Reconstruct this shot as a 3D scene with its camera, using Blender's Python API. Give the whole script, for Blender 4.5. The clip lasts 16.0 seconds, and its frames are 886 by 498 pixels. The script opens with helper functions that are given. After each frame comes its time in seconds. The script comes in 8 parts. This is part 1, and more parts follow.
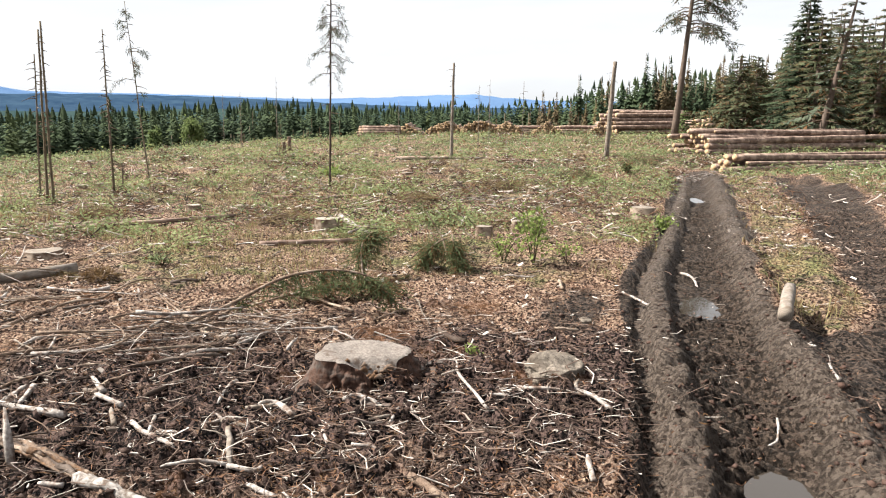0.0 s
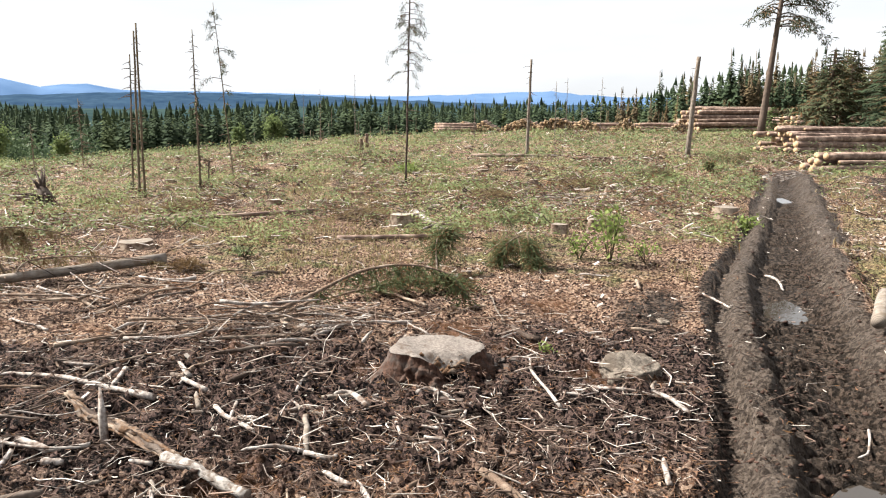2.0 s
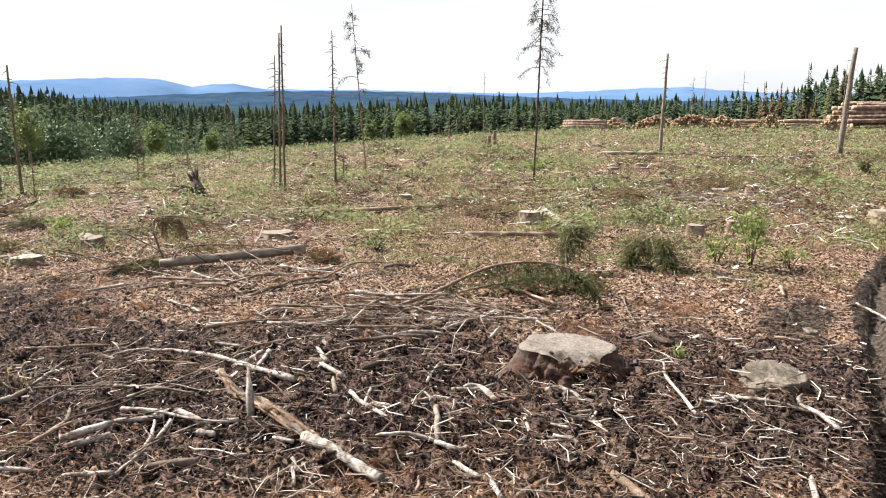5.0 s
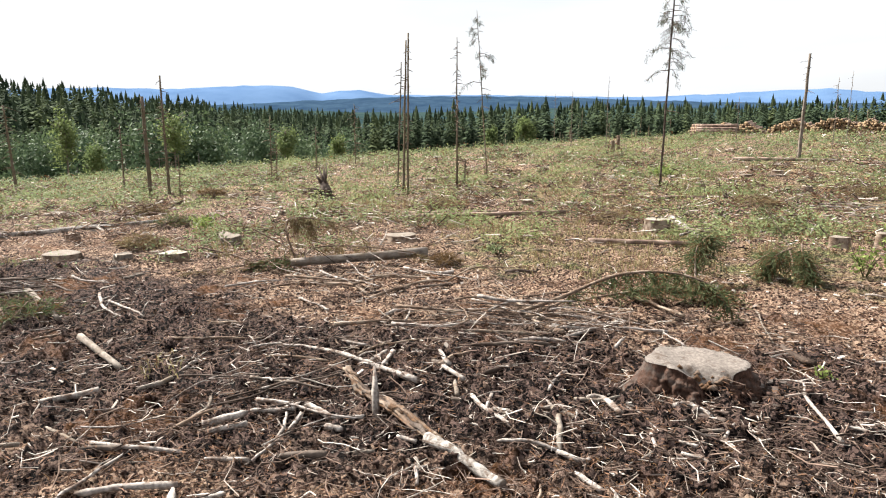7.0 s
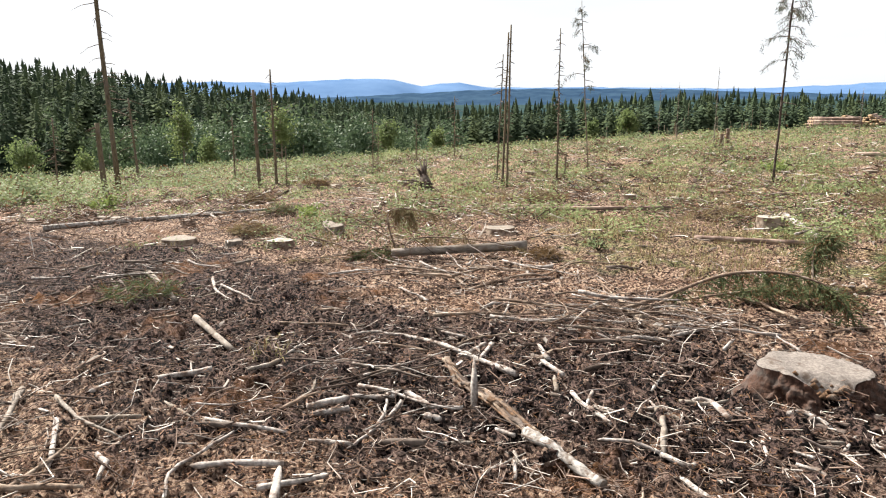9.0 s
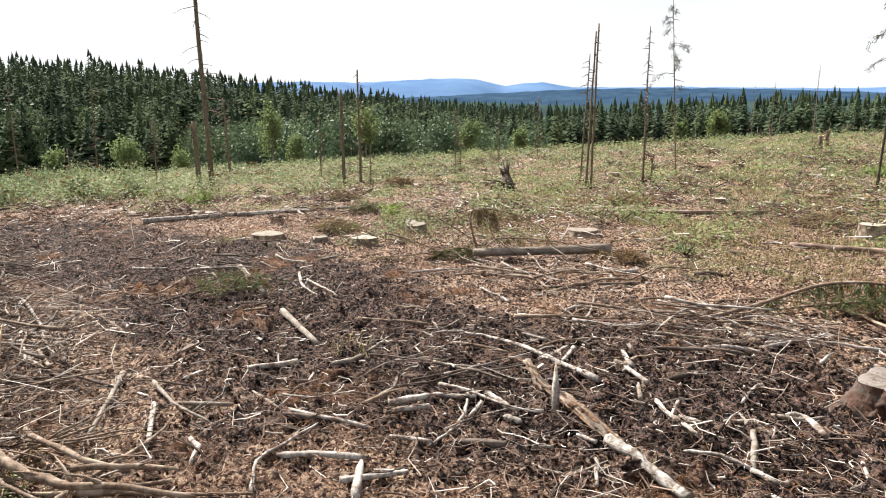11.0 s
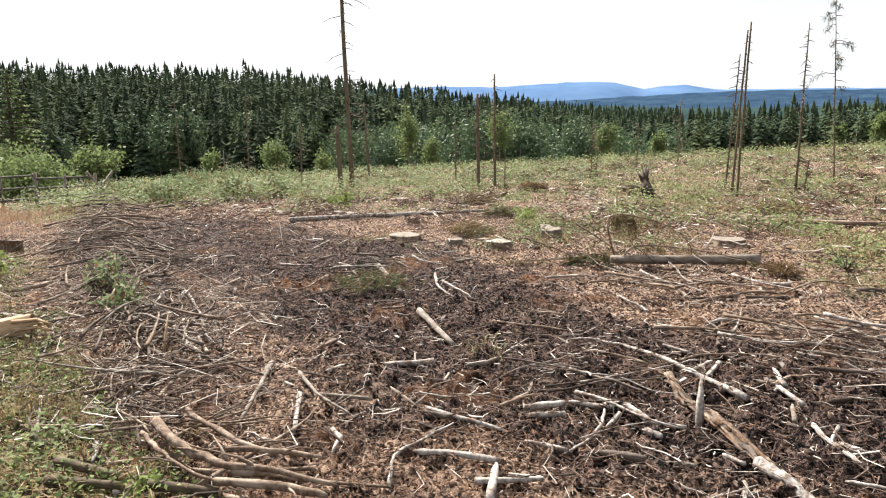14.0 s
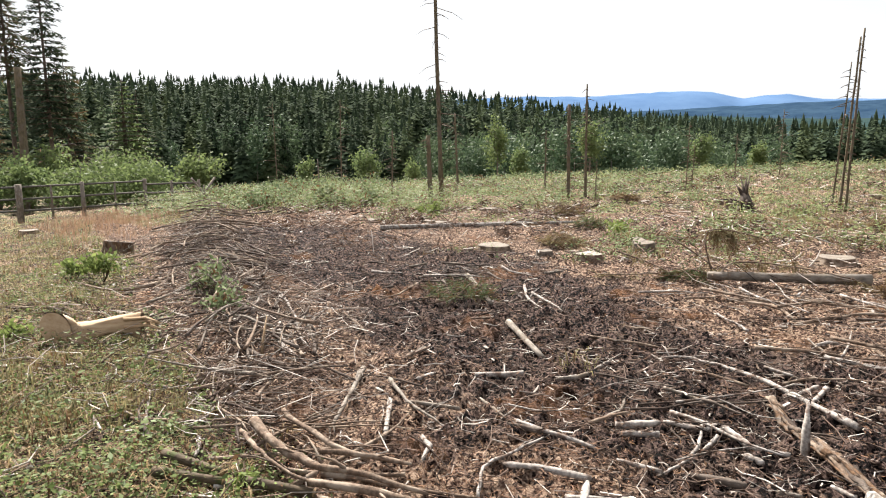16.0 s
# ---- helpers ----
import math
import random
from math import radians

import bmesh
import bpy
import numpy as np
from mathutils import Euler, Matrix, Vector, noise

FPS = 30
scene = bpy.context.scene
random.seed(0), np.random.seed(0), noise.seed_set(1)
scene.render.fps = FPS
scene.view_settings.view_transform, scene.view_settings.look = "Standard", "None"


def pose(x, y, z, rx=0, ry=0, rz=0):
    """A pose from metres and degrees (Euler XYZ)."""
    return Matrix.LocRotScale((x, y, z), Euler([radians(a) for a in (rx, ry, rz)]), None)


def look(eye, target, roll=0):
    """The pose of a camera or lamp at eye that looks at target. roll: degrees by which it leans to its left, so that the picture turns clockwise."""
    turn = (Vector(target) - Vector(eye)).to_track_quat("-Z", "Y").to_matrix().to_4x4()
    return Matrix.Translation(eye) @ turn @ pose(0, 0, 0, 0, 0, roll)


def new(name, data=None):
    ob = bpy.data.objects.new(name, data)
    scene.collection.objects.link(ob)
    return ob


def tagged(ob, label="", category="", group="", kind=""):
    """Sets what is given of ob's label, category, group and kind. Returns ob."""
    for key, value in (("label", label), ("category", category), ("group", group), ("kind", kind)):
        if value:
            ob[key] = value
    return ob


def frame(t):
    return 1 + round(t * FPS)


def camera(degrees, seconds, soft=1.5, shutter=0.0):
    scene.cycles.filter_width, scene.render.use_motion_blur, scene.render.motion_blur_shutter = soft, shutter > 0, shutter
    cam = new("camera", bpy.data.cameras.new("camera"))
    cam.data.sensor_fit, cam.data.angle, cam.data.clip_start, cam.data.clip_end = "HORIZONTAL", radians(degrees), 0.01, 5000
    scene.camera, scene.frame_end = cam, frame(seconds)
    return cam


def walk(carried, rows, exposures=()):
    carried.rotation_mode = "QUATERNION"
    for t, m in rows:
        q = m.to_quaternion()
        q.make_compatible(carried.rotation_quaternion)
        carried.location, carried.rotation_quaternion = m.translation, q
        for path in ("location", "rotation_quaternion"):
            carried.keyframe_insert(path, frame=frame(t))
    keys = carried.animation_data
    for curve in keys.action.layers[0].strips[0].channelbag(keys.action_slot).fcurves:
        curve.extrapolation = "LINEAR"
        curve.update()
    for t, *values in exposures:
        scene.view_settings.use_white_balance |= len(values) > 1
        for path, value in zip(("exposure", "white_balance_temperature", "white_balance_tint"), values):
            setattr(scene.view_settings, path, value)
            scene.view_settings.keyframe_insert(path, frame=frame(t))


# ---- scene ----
cam = camera(62.926, 16.0, soft=1.1)
walk(cam, [
    (0.0, look((0.000, 0.000, 1.620), (0.0008, 9.8441, -0.1392), 0.30)),
    (0.5, look((-0.002, 0.007, 1.616), (-0.2177, 9.8413, -0.1847), 0.35)),
    (1.0, look((0.004, 0.006, 1.614), (-0.5065, 9.8283, -0.1918), 0.16)),
    (1.5, look((0.002, -0.003, 1.614), (-0.7648, 9.8054, -0.1756), -0.05)),
    (2.0, look((-0.010, -0.009, 1.613), (-1.0201, 9.7757, -0.1865), 0.27)),
    (2.5, look((-0.022, -0.013, 1.611), (-1.2755, 9.7426, -0.1937), 0.50)),
    (3.0, look((-0.027, -0.014, 1.612), (-1.5528, 9.7012, -0.2032), 0.33)),
    (3.5, look((-0.033, -0.014, 1.609), (-1.8814, 9.6402, -0.2285), 0.10)),
    (4.0, look((-0.041, -0.020, 1.608), (-2.1496, 9.5755, -0.2573), 0.03)),
    (6.5, look((-0.089, -0.049, 1.615), (-3.8816, 9.0344, -0.1466), -0.01)),
    (7.0, look((-0.101, -0.051, 1.616), (-4.2935, 8.8517, -0.1647), -0.16)),
    (7.5, look((-0.117, -0.050, 1.615), (-4.6118, 8.6977, -0.1938), -0.02)),
    (8.0, look((-0.127, -0.055, 1.612), (-4.9583, 8.5098, -0.2078), -0.10)),
    (8.5, look((-0.135, -0.059, 1.611), (-5.1642, 8.3847, -0.2371), -0.16)),
    (9.0, look((-0.139, -0.057, 1.612), (-5.4767, 8.1890, -0.2618), -0.18)),
    (11.5, look((-0.169, -0.078, 1.617), (-6.6192, 7.3295, -0.2610), -0.05)),
    (12.0, look((-0.180, -0.084, 1.617), (-6.8827, 7.0939, -0.2662), -0.13)),
    (12.5, look((-0.187, -0.088, 1.618), (-7.0910, 6.8982, -0.2583), -0.04)),
    (13.0, look((-0.190, -0.088, 1.616), (-7.3139, 6.6730, -0.2665), -0.27)),
    (13.5, look((-0.197, -0.091, 1.617), (-7.4862, 6.4959, -0.2455), -0.35)),
    (14.0, look((-0.201, -0.105, 1.612), (-7.7046, 6.2503, -0.2048), -0.22)),
    (14.5, look((-0.208, -0.121, 1.617), (-7.8984, 6.0151, -0.1751), 0.07)),
    (15.0, look((-0.212, -0.122, 1.615), (-8.1064, 5.7639, -0.1257), 0.02)),
    (15.5, look((-0.217, -0.131, 1.618), (-8.3011, 5.5059, -0.0780), -0.14)),
    (16.0, look((-0.221, -0.139, 1.622), (-8.4541, 5.2815, -0.0635), -0.06)),
])

# ---- sky and sun ----
SUN_EL, SUN_AZ = 46.0, -78.0   # degrees; azimuth from +y towards +x
world = bpy.data.worlds.new("sky")
scene.world = world
world.use_nodes = True
wn, wl = world.node_tree.nodes, world.node_tree.links
wn.clear()
w_out = wn.new("ShaderNodeOutputWorld")
w_bg = wn.new("ShaderNodeBackground")
w_sky = wn.new("ShaderNodeTexSky")
w_sky.sky_type = 'NISHITA'
w_sky.sun_disc = False
w_sky.sun_elevation = radians(SUN_EL)
w_sky.sun_rotation = radians(SUN_AZ)
w_sky.dust_density = 3.0
w_scale = wn.new("ShaderNodeVectorMath")
w_scale.operation = 'SCALE'
w_scale.inputs[3].default_value = 0.11
w_co = wn.new("ShaderNodeTexCoord")
w_map = wn.new("ShaderNodeMapping")
w_map.inputs["Scale"].default_value = (1.2, 1.2, 7.0)
w_noise = wn.new("ShaderNodeTexNoise")
w_noise.inputs["Scale"].default_value = 1.6
w_noise.inputs["Detail"].default_value = 5.0
w_ramp = wn.new("ShaderNodeValToRGB")
w_ramp.color_ramp.elements[0].position = 0.30
w_ramp.color_ramp.elements[0].color = (0.72, 0.72, 0.72, 1)
w_ramp.color_ramp.elements[1].position = 0.62
w_ramp.color_ramp.elements[1].color = (1, 1, 1, 1)
w_mix = wn.new("ShaderNodeMix")
w_mix.data_type = 'RGBA'
w_mix.inputs["B"].default_value = (1.06, 1.09, 1.13, 1)
wl.new(w_sky.outputs["Color"], w_scale.inputs[0])
wl.new(w_co.outputs["Generated"], w_map.inputs["Vector"])
wl.new(w_map.outputs["Vector"], w_noise.inputs["Vector"])
wl.new(w_noise.outputs["Fac"], w_ramp.inputs["Fac"])
wl.new(w_ramp.outputs["Color"], w_mix.inputs["Factor"])
wl.new(w_scale.outputs["Vector"], w_mix.inputs["A"])
wl.new(w_mix.outputs["Result"], w_bg.inputs["Color"])
w_bg.inputs["Strength"].default_value = 0.82
wl.new(w_bg.outputs["Background"], w_out.inputs["Surface"])

sun = new("sun", bpy.data.lights.new("sun", 'SUN'))
sun.data.energy = 15.0
sun.data.angle = radians(1.5)
sun.data.color = (1.0, 0.95, 0.87)
_a, _e = radians(SUN_AZ), radians(SUN_EL)
sun.matrix_world = look((math.sin(_a) * math.cos(_e) * 50, math.cos(_a) * math.cos(_e) * 50, math.sin(_e) * 50), (0, 0, 0))
scene.view_settings.exposure = 0.33

# ---- materials ----
class Nodes:
    """A short way to write a node material."""

    def __init__(self, name):
        self.m = bpy.data.materials.new(name)
        self.m.use_nodes = True
        self.t = self.m.node_tree
        self.t.nodes.clear()
        self.out = self.t.nodes.new("ShaderNodeOutputMaterial")

    def add(self, kind, **props):
        n = self.t.nodes.new(kind)
        for k, v in props.items():
            n.inputs[k.replace("_", " ")].default_value = v
        return n

    def link(self, a, b):
        self.t.links.new(a, b)

    def coords(self, space="Object"):
        return self.add("ShaderNodeTexCoord").outputs[space]

    def world_pos(self):
        return self.add("ShaderNodeNewGeometry").outputs["Position"]

    def noise(self, vec, scale, detail=4.0, rough=0.6, stretch=None):
        if stretch:
            mp = self.add("ShaderNodeMapping")
            mp.inputs["Scale"].default_value = stretch
            self.link(vec, mp.inputs["Vector"])
            vec = mp.outputs["Vector"]
        n = self.add("ShaderNodeTexNoise", Scale=scale, Detail=detail, Roughness=rough)
        self.link(vec, n.inputs["Vector"])
        return n.outputs["Fac"]

    def ramp(self, fac, stops):
        r = self.add("ShaderNodeValToRGB").color_ramp
        n = r.id_data.nodes[-1]
        while len(r.elements) < len(stops):
            r.elements.new(0.5)
        for e, (p, c) in zip(r.elements, stops):
            e.position = p
            e.color = (*c, 1) if len(c) == 3 else c
        self.link(fac, n.inputs["Fac"])
        return n.outputs["Color"]

    def mix(self, fac, a, b, mode='MIX'):
        n = self.add("ShaderNodeMix")
        n.data_type, n.blend_type = 'RGBA', mode
        for sock, val in ((n.inputs["Factor"], fac), (n.inputs["A"], a), (n.inputs["B"], b)):
            if hasattr(val, "is_linked"):
                self.link(val, sock)
            else:
                sock.default_value = val if not isinstance(val, tuple) else (*val, 1)
        return n.outputs["Result"]

    def math(self, op, a, b=0.0, clamp=False):
        n = self.add("ShaderNodeMath")
        n.operation, n.use_clamp = op, clamp
        for sock, val in ((n.inputs[0], a), (n.inputs[1], b)):
            if hasattr(val, "is_linked"):
                self.link(val, sock)
            else:
                sock.default_value = val
        return n.outputs[0]

    def attr(self, name):
        n = self.add("ShaderNodeAttribute")
        n.attribute_name = name
        return n.outputs["Fac"]

    def finish(self, color, rough=0.85, bump=None, strength=0.4, dist=0.02, spec=0.12, leaf=0.0, tone=0.76):
        color = self.mix(1.0, color, (tone, tone, tone), 'MULTIPLY')
        p = self.add("ShaderNodeBsdfPrincipled")
        for sock, val in ((p.inputs["Base Color"], color), (p.inputs["Roughness"], rough)):
            if hasattr(val, "is_linked"):
                self.link(val, sock)
            else:
                sock.default_value = (*val, 1) if isinstance(val, tuple) else val
        p.inputs["Specular IOR Level"].default_value = spec
        if bump is not None:
            b = self.add("ShaderNodeBump", Strength=strength, Distance=dist)
            self.link(bump, b.inputs["Height"])
            self.link(b.outputs["Normal"], p.inputs["Normal"])
        shader = p.outputs["BSDF"]
        if leaf:
            tr = self.add("ShaderNodeBsdfTranslucent")
            if hasattr(color, "is_linked"):
                self.link(color, tr.inputs["Color"])
            else:
                tr.inputs["Color"].default_value = (*color, 1)
            ms = self.add("ShaderNodeMixShader", Fac=leaf)
            self.link(shader, ms.inputs[1])
            self.link(tr.outputs["BSDF"], ms.inputs[2])
            shader = ms.outputs["Shader"]
        self.link(shader, self.out.inputs["Surface"])
        return self.m


def leafy(name, dark, light, leaf=0.3, brown=0.0, rough=0.6):
    """Foliage: every leaf or twig varies a little, and every plant by its tint."""
    n = Nodes(name)
    rnd = n.add("ShaderNodeNewGeometry").outputs["Random Per Island"]
    c = n.mix(rnd, dark, light)
    patch = n.noise(n.world_pos(), 0.06, 2.0)
    c = n.mix(n.math('MULTIPLY', patch, 0.35), c, tuple(0.5 * (a + b) * 1.25 for a, b in zip(dark, light)))
    c = n.mix(n.attr("tint"), c, tuple(v * k for v, k in zip(light, (1.35, 1.2, 0.9))))
    if brown:
        c = n.mix(n.math('GREATER_THAN', rnd, 1.0 - brown), c, (0.16, 0.09, 0.045))
    return n.finish(c, rough, leaf=leaf, spec=0.08)


def woody(name, dark, light, scale=30.0, stretch=(1, 1, 0.12), rough=0.85, strength=0.5, patch=None, moss=0.0, blots=5.0):
    n = Nodes(name)
    co = n.coords()
    fine = n.noise(co, scale, 6.0, 0.65, stretch)
    blot = n.noise(n.world_pos(), blots, 5.0)
    c = n.ramp(fine, [(0.3, dark), (0.7, light)])
    rnd = n.add("ShaderNodeObjectInfo").outputs["Random"]
    c = n.mix(n.math('MULTIPLY', rnd, 0.35), c, tuple(v * 0.6 for v in light))
    if patch:
        c = n.mix(n.ramp(blot, [(0.48, (0, 0, 0)), (0.62, (1, 1, 1))]), c, patch)
    if moss:
        g = n.math('MULTIPLY', n.ramp(n.noise(n.world_pos(), 9.0, 5.0), [(0.5, (0, 0, 0)), (0.65, (1, 1, 1))]), moss)
        c = n.mix(g, c, (0.07, 0.09, 0.03))
    return n.finish(c, rough, fine, strength, 0.01)


M = {}
M["bark"] = woody("brown_bark", (0.035, 0.024, 0.018), (0.26, 0.18, 0.13), 55, (1, 1, 1), patch=(0.32, 0.255, 0.20), blots=9.0)
M["pale"] = woody("weathered_wood", (0.10, 0.080, 0.068), (0.60, 0.545, 0.50), 45, (1, 1, 1), patch=(0.13, 0.090, 0.070), blots=13.0)
M["dark"] = woody("wet_bark", (0.018, 0.013, 0.010), (0.10, 0.07, 0.055), 50, (1, 1, 1), patch=(0.15, 0.12, 0.10))
M["birch"] = woody("birch_bark", (0.03, 0.024, 0.02), (0.54, 0.50, 0.46), 30, (0.6, 0.6, 1.6), patch=(0.10, 0.072, 0.055), blots=17.0)
M["pine"] = woody("pine_trunk_bark", (0.05, 0.038, 0.03), (0.17, 0.13, 0.105), 18, (1, 1, 0.5), patch=(0.15, 0.11, 0.09))
M["snag"] = woody("dry_spruce_bark", (0.05, 0.040, 0.026), (0.23, 0.18, 0.115), 22, (1, 1, 0.3), patch=(0.15, 0.12, 0.095))
M["grey"] = woody("grey_dead_wood", (0.06, 0.048, 0.040), (0.36, 0.31, 0.265), 26, (1, 1, 0.4), patch=(0.16, 0.125, 0.095), blots=9.0)
M["mossy"] = woody("mossy_bark", (0.035, 0.028, 0.02), (0.15, 0.11, 0.075), 30, (1, 1, 0.4), moss=0.8)
M["log_bark"] = woody("felled_log_bark", (0.055, 0.038, 0.030), (0.29, 0.20, 0.16), 16, (1, 1, 0.3), patch=(0.40, 0.295, 0.235), blots=4.0)
M["rotten"] = woody("rotten_wood", (0.020, 0.012, 0.008), (0.21, 0.12, 0.068), 30, (1, 1, 0.4), patch=(0.16, 0.125, 0.10), strength=0.9, blots=14.0)
M["needle_twig"] = woody("thin_twig", (0.05, 0.035, 0.025), (0.20, 0.14, 0.10), 30, (1, 1, 1))


def cut_wood(name, dark, light, grey=0.0):
    """A sawn face: rings round its own middle, with stain and cracks."""
    n = Nodes(name)
    co = n.coords()
    w = n.add("ShaderNodeTexWave", Scale=26.0, Distortion=1.5, Detail=2.0)
    w.wave_type, w.rings_direction = 'RINGS', 'Z'
    n.link(co, w.inputs["Vector"])
    c = n.mix(w.outputs["Fac"], dark, light)
    st = n.ramp(n.noise(co, 7.0, 5.0), [(0.4, (0, 0, 0)), (0.7, (1, 1, 1))])
    c = n.mix(n.math('MULTIPLY', st, 0.6), c, tuple(v * 0.55 for v in dark))
    return n.finish(c, 0.8, n.noise(co, 60, 4), 0.3, 0.004)


def dusty_cut():
    n = Nodes("dusty_old_cut")
    co = n.coords()
    f, b = n.noise(co, 60, 5, 0.7), n.noise(co, 9, 5, 0.6)
    c = n.ramp(f, [(0.32, (0.105, 0.088, 0.077)), (0.68, (0.26, 0.228, 0.205))])
    c = n.mix(n.ramp(b, [(0.57, (0, 0, 0)), (0.66, (1, 1, 1))]), c, (0.10, 0.075, 0.06))
    return n.finish(c, 0.95, f, 0.5, 0.01, spec=0.1)


M["cut_old"] = cut_wood("weathered_cut_wood", (0.16, 0.13, 0.105), (0.28, 0.24, 0.20))
M["cut_dusty"] = dusty_cut()
M["stump_side"] = woody("crumbling_stump_bark", (0.007, 0.0045, 0.0035), (0.135, 0.073, 0.051), 46, (1, 1, 0.3), patch=(0.105, 0.088, 0.078), strength=1.0, blots=7.0)
M["cut_new"] = cut_wood("fresh_cut_wood", (0.34, 0.225, 0.125), (0.54, 0.395, 0.25))
M["cut_pale"] = cut_wood("pale_cut_wood", (0.28, 0.245, 0.20), (0.47, 0.42, 0.36))
M["orange_wood"] = woody("split_orange_wood", (0.36, 0.215, 0.11), (0.66, 0.50, 0.34), 20, (0.12, 1, 1), strength=0.6)

M["spruce"] = leafy("spruce_needles", (0.011, 0.021, 0.014), (0.074, 0.103, 0.056), 0.12, rough=1.0)
M["spruce_near"] = leafy("spruce_needles_close", (0.022, 0.036, 0.022), (0.065, 0.088, 0.046), 0.2, rough=0.9)
M["edge_mix"] = leafy("thin_edge_foliage", (0.060, 0.074, 0.042), (0.19, 0.205, 0.115), 0.3, brown=0.2, rough=0.9)
M["spruce_cut"] = leafy("cut_spruce_needles", (0.055, 0.075, 0.035), (0.15, 0.17, 0.075), 0.3, brown=0.25)
M["larch"] = leafy("sparse_needles", (0.05, 0.065, 0.045), (0.13, 0.15, 0.10), 0.2, brown=0.15)
M["birch_leaf"] = leafy("birch_leaves", (0.030, 0.058, 0.034), (0.120, 0.170, 0.092), 0.25)
M["bush_leaf"] = leafy("bush_leaves", (0.070, 0.11, 0.045), (0.20, 0.25, 0.10), 0.4)
M["herb"] = leafy("field_herbs", (0.050, 0.080, 0.036), (0.27, 0.325, 0.17), 0.35, brown=0.12)
M["sapling"] = leafy("young_leaves", (0.09, 0.14, 0.035), (0.27, 0.33, 0.11), 0.4)
M["verge"] = leafy("verge_leaves", (0.055, 0.085, 0.026), (0.24, 0.29, 0.105), 0.35, brown=0.1)
M["grass"] = leafy("grass_blades", (0.13, 0.12, 0.05), (0.40, 0.33, 0.17), 0.35, brown=0.2)
M["straw"] = leafy("dry_straw", (0.036, 0.016, 0.010), (0.36, 0.205, 0.128), 0.2, brown=0.2)
M["feather"] = leafy("feathery_dry_grass", (0.19, 0.115, 0.08), (0.38, 0.25, 0.175), 0.3)
M["litter"] = leafy("twig_litter", (0.008, 0.0055, 0.0045), (0.25, 0.178, 0.142), 0.0, rough=0.85)
M["chips"] = leafy("wood_chips", (0.22, 0.17, 0.14), (0.72, 0.66, 0.60), 0.0, rough=0.8)
M["dry_bough"] = leafy("dry_bough_needles", (0.14, 0.115, 0.06), (0.36, 0.29, 0.16), 0.3, brown=0.35)
M["straw_green"] = leafy("mixed_meadow_grass", (0.12, 0.095, 0.045), (0.44, 0.33, 0.20), 0.3, brown=0.2)
M["dying"] = leafy("dying_needles", (0.055, 0.048, 0.032), (0.15, 0.115, 0.07), 0.15, rough=0.9)
M["dry_needles"] = leafy("dead_needles", (0.10, 0.06, 0.03), (0.26, 0.17, 0.08), 0.15)


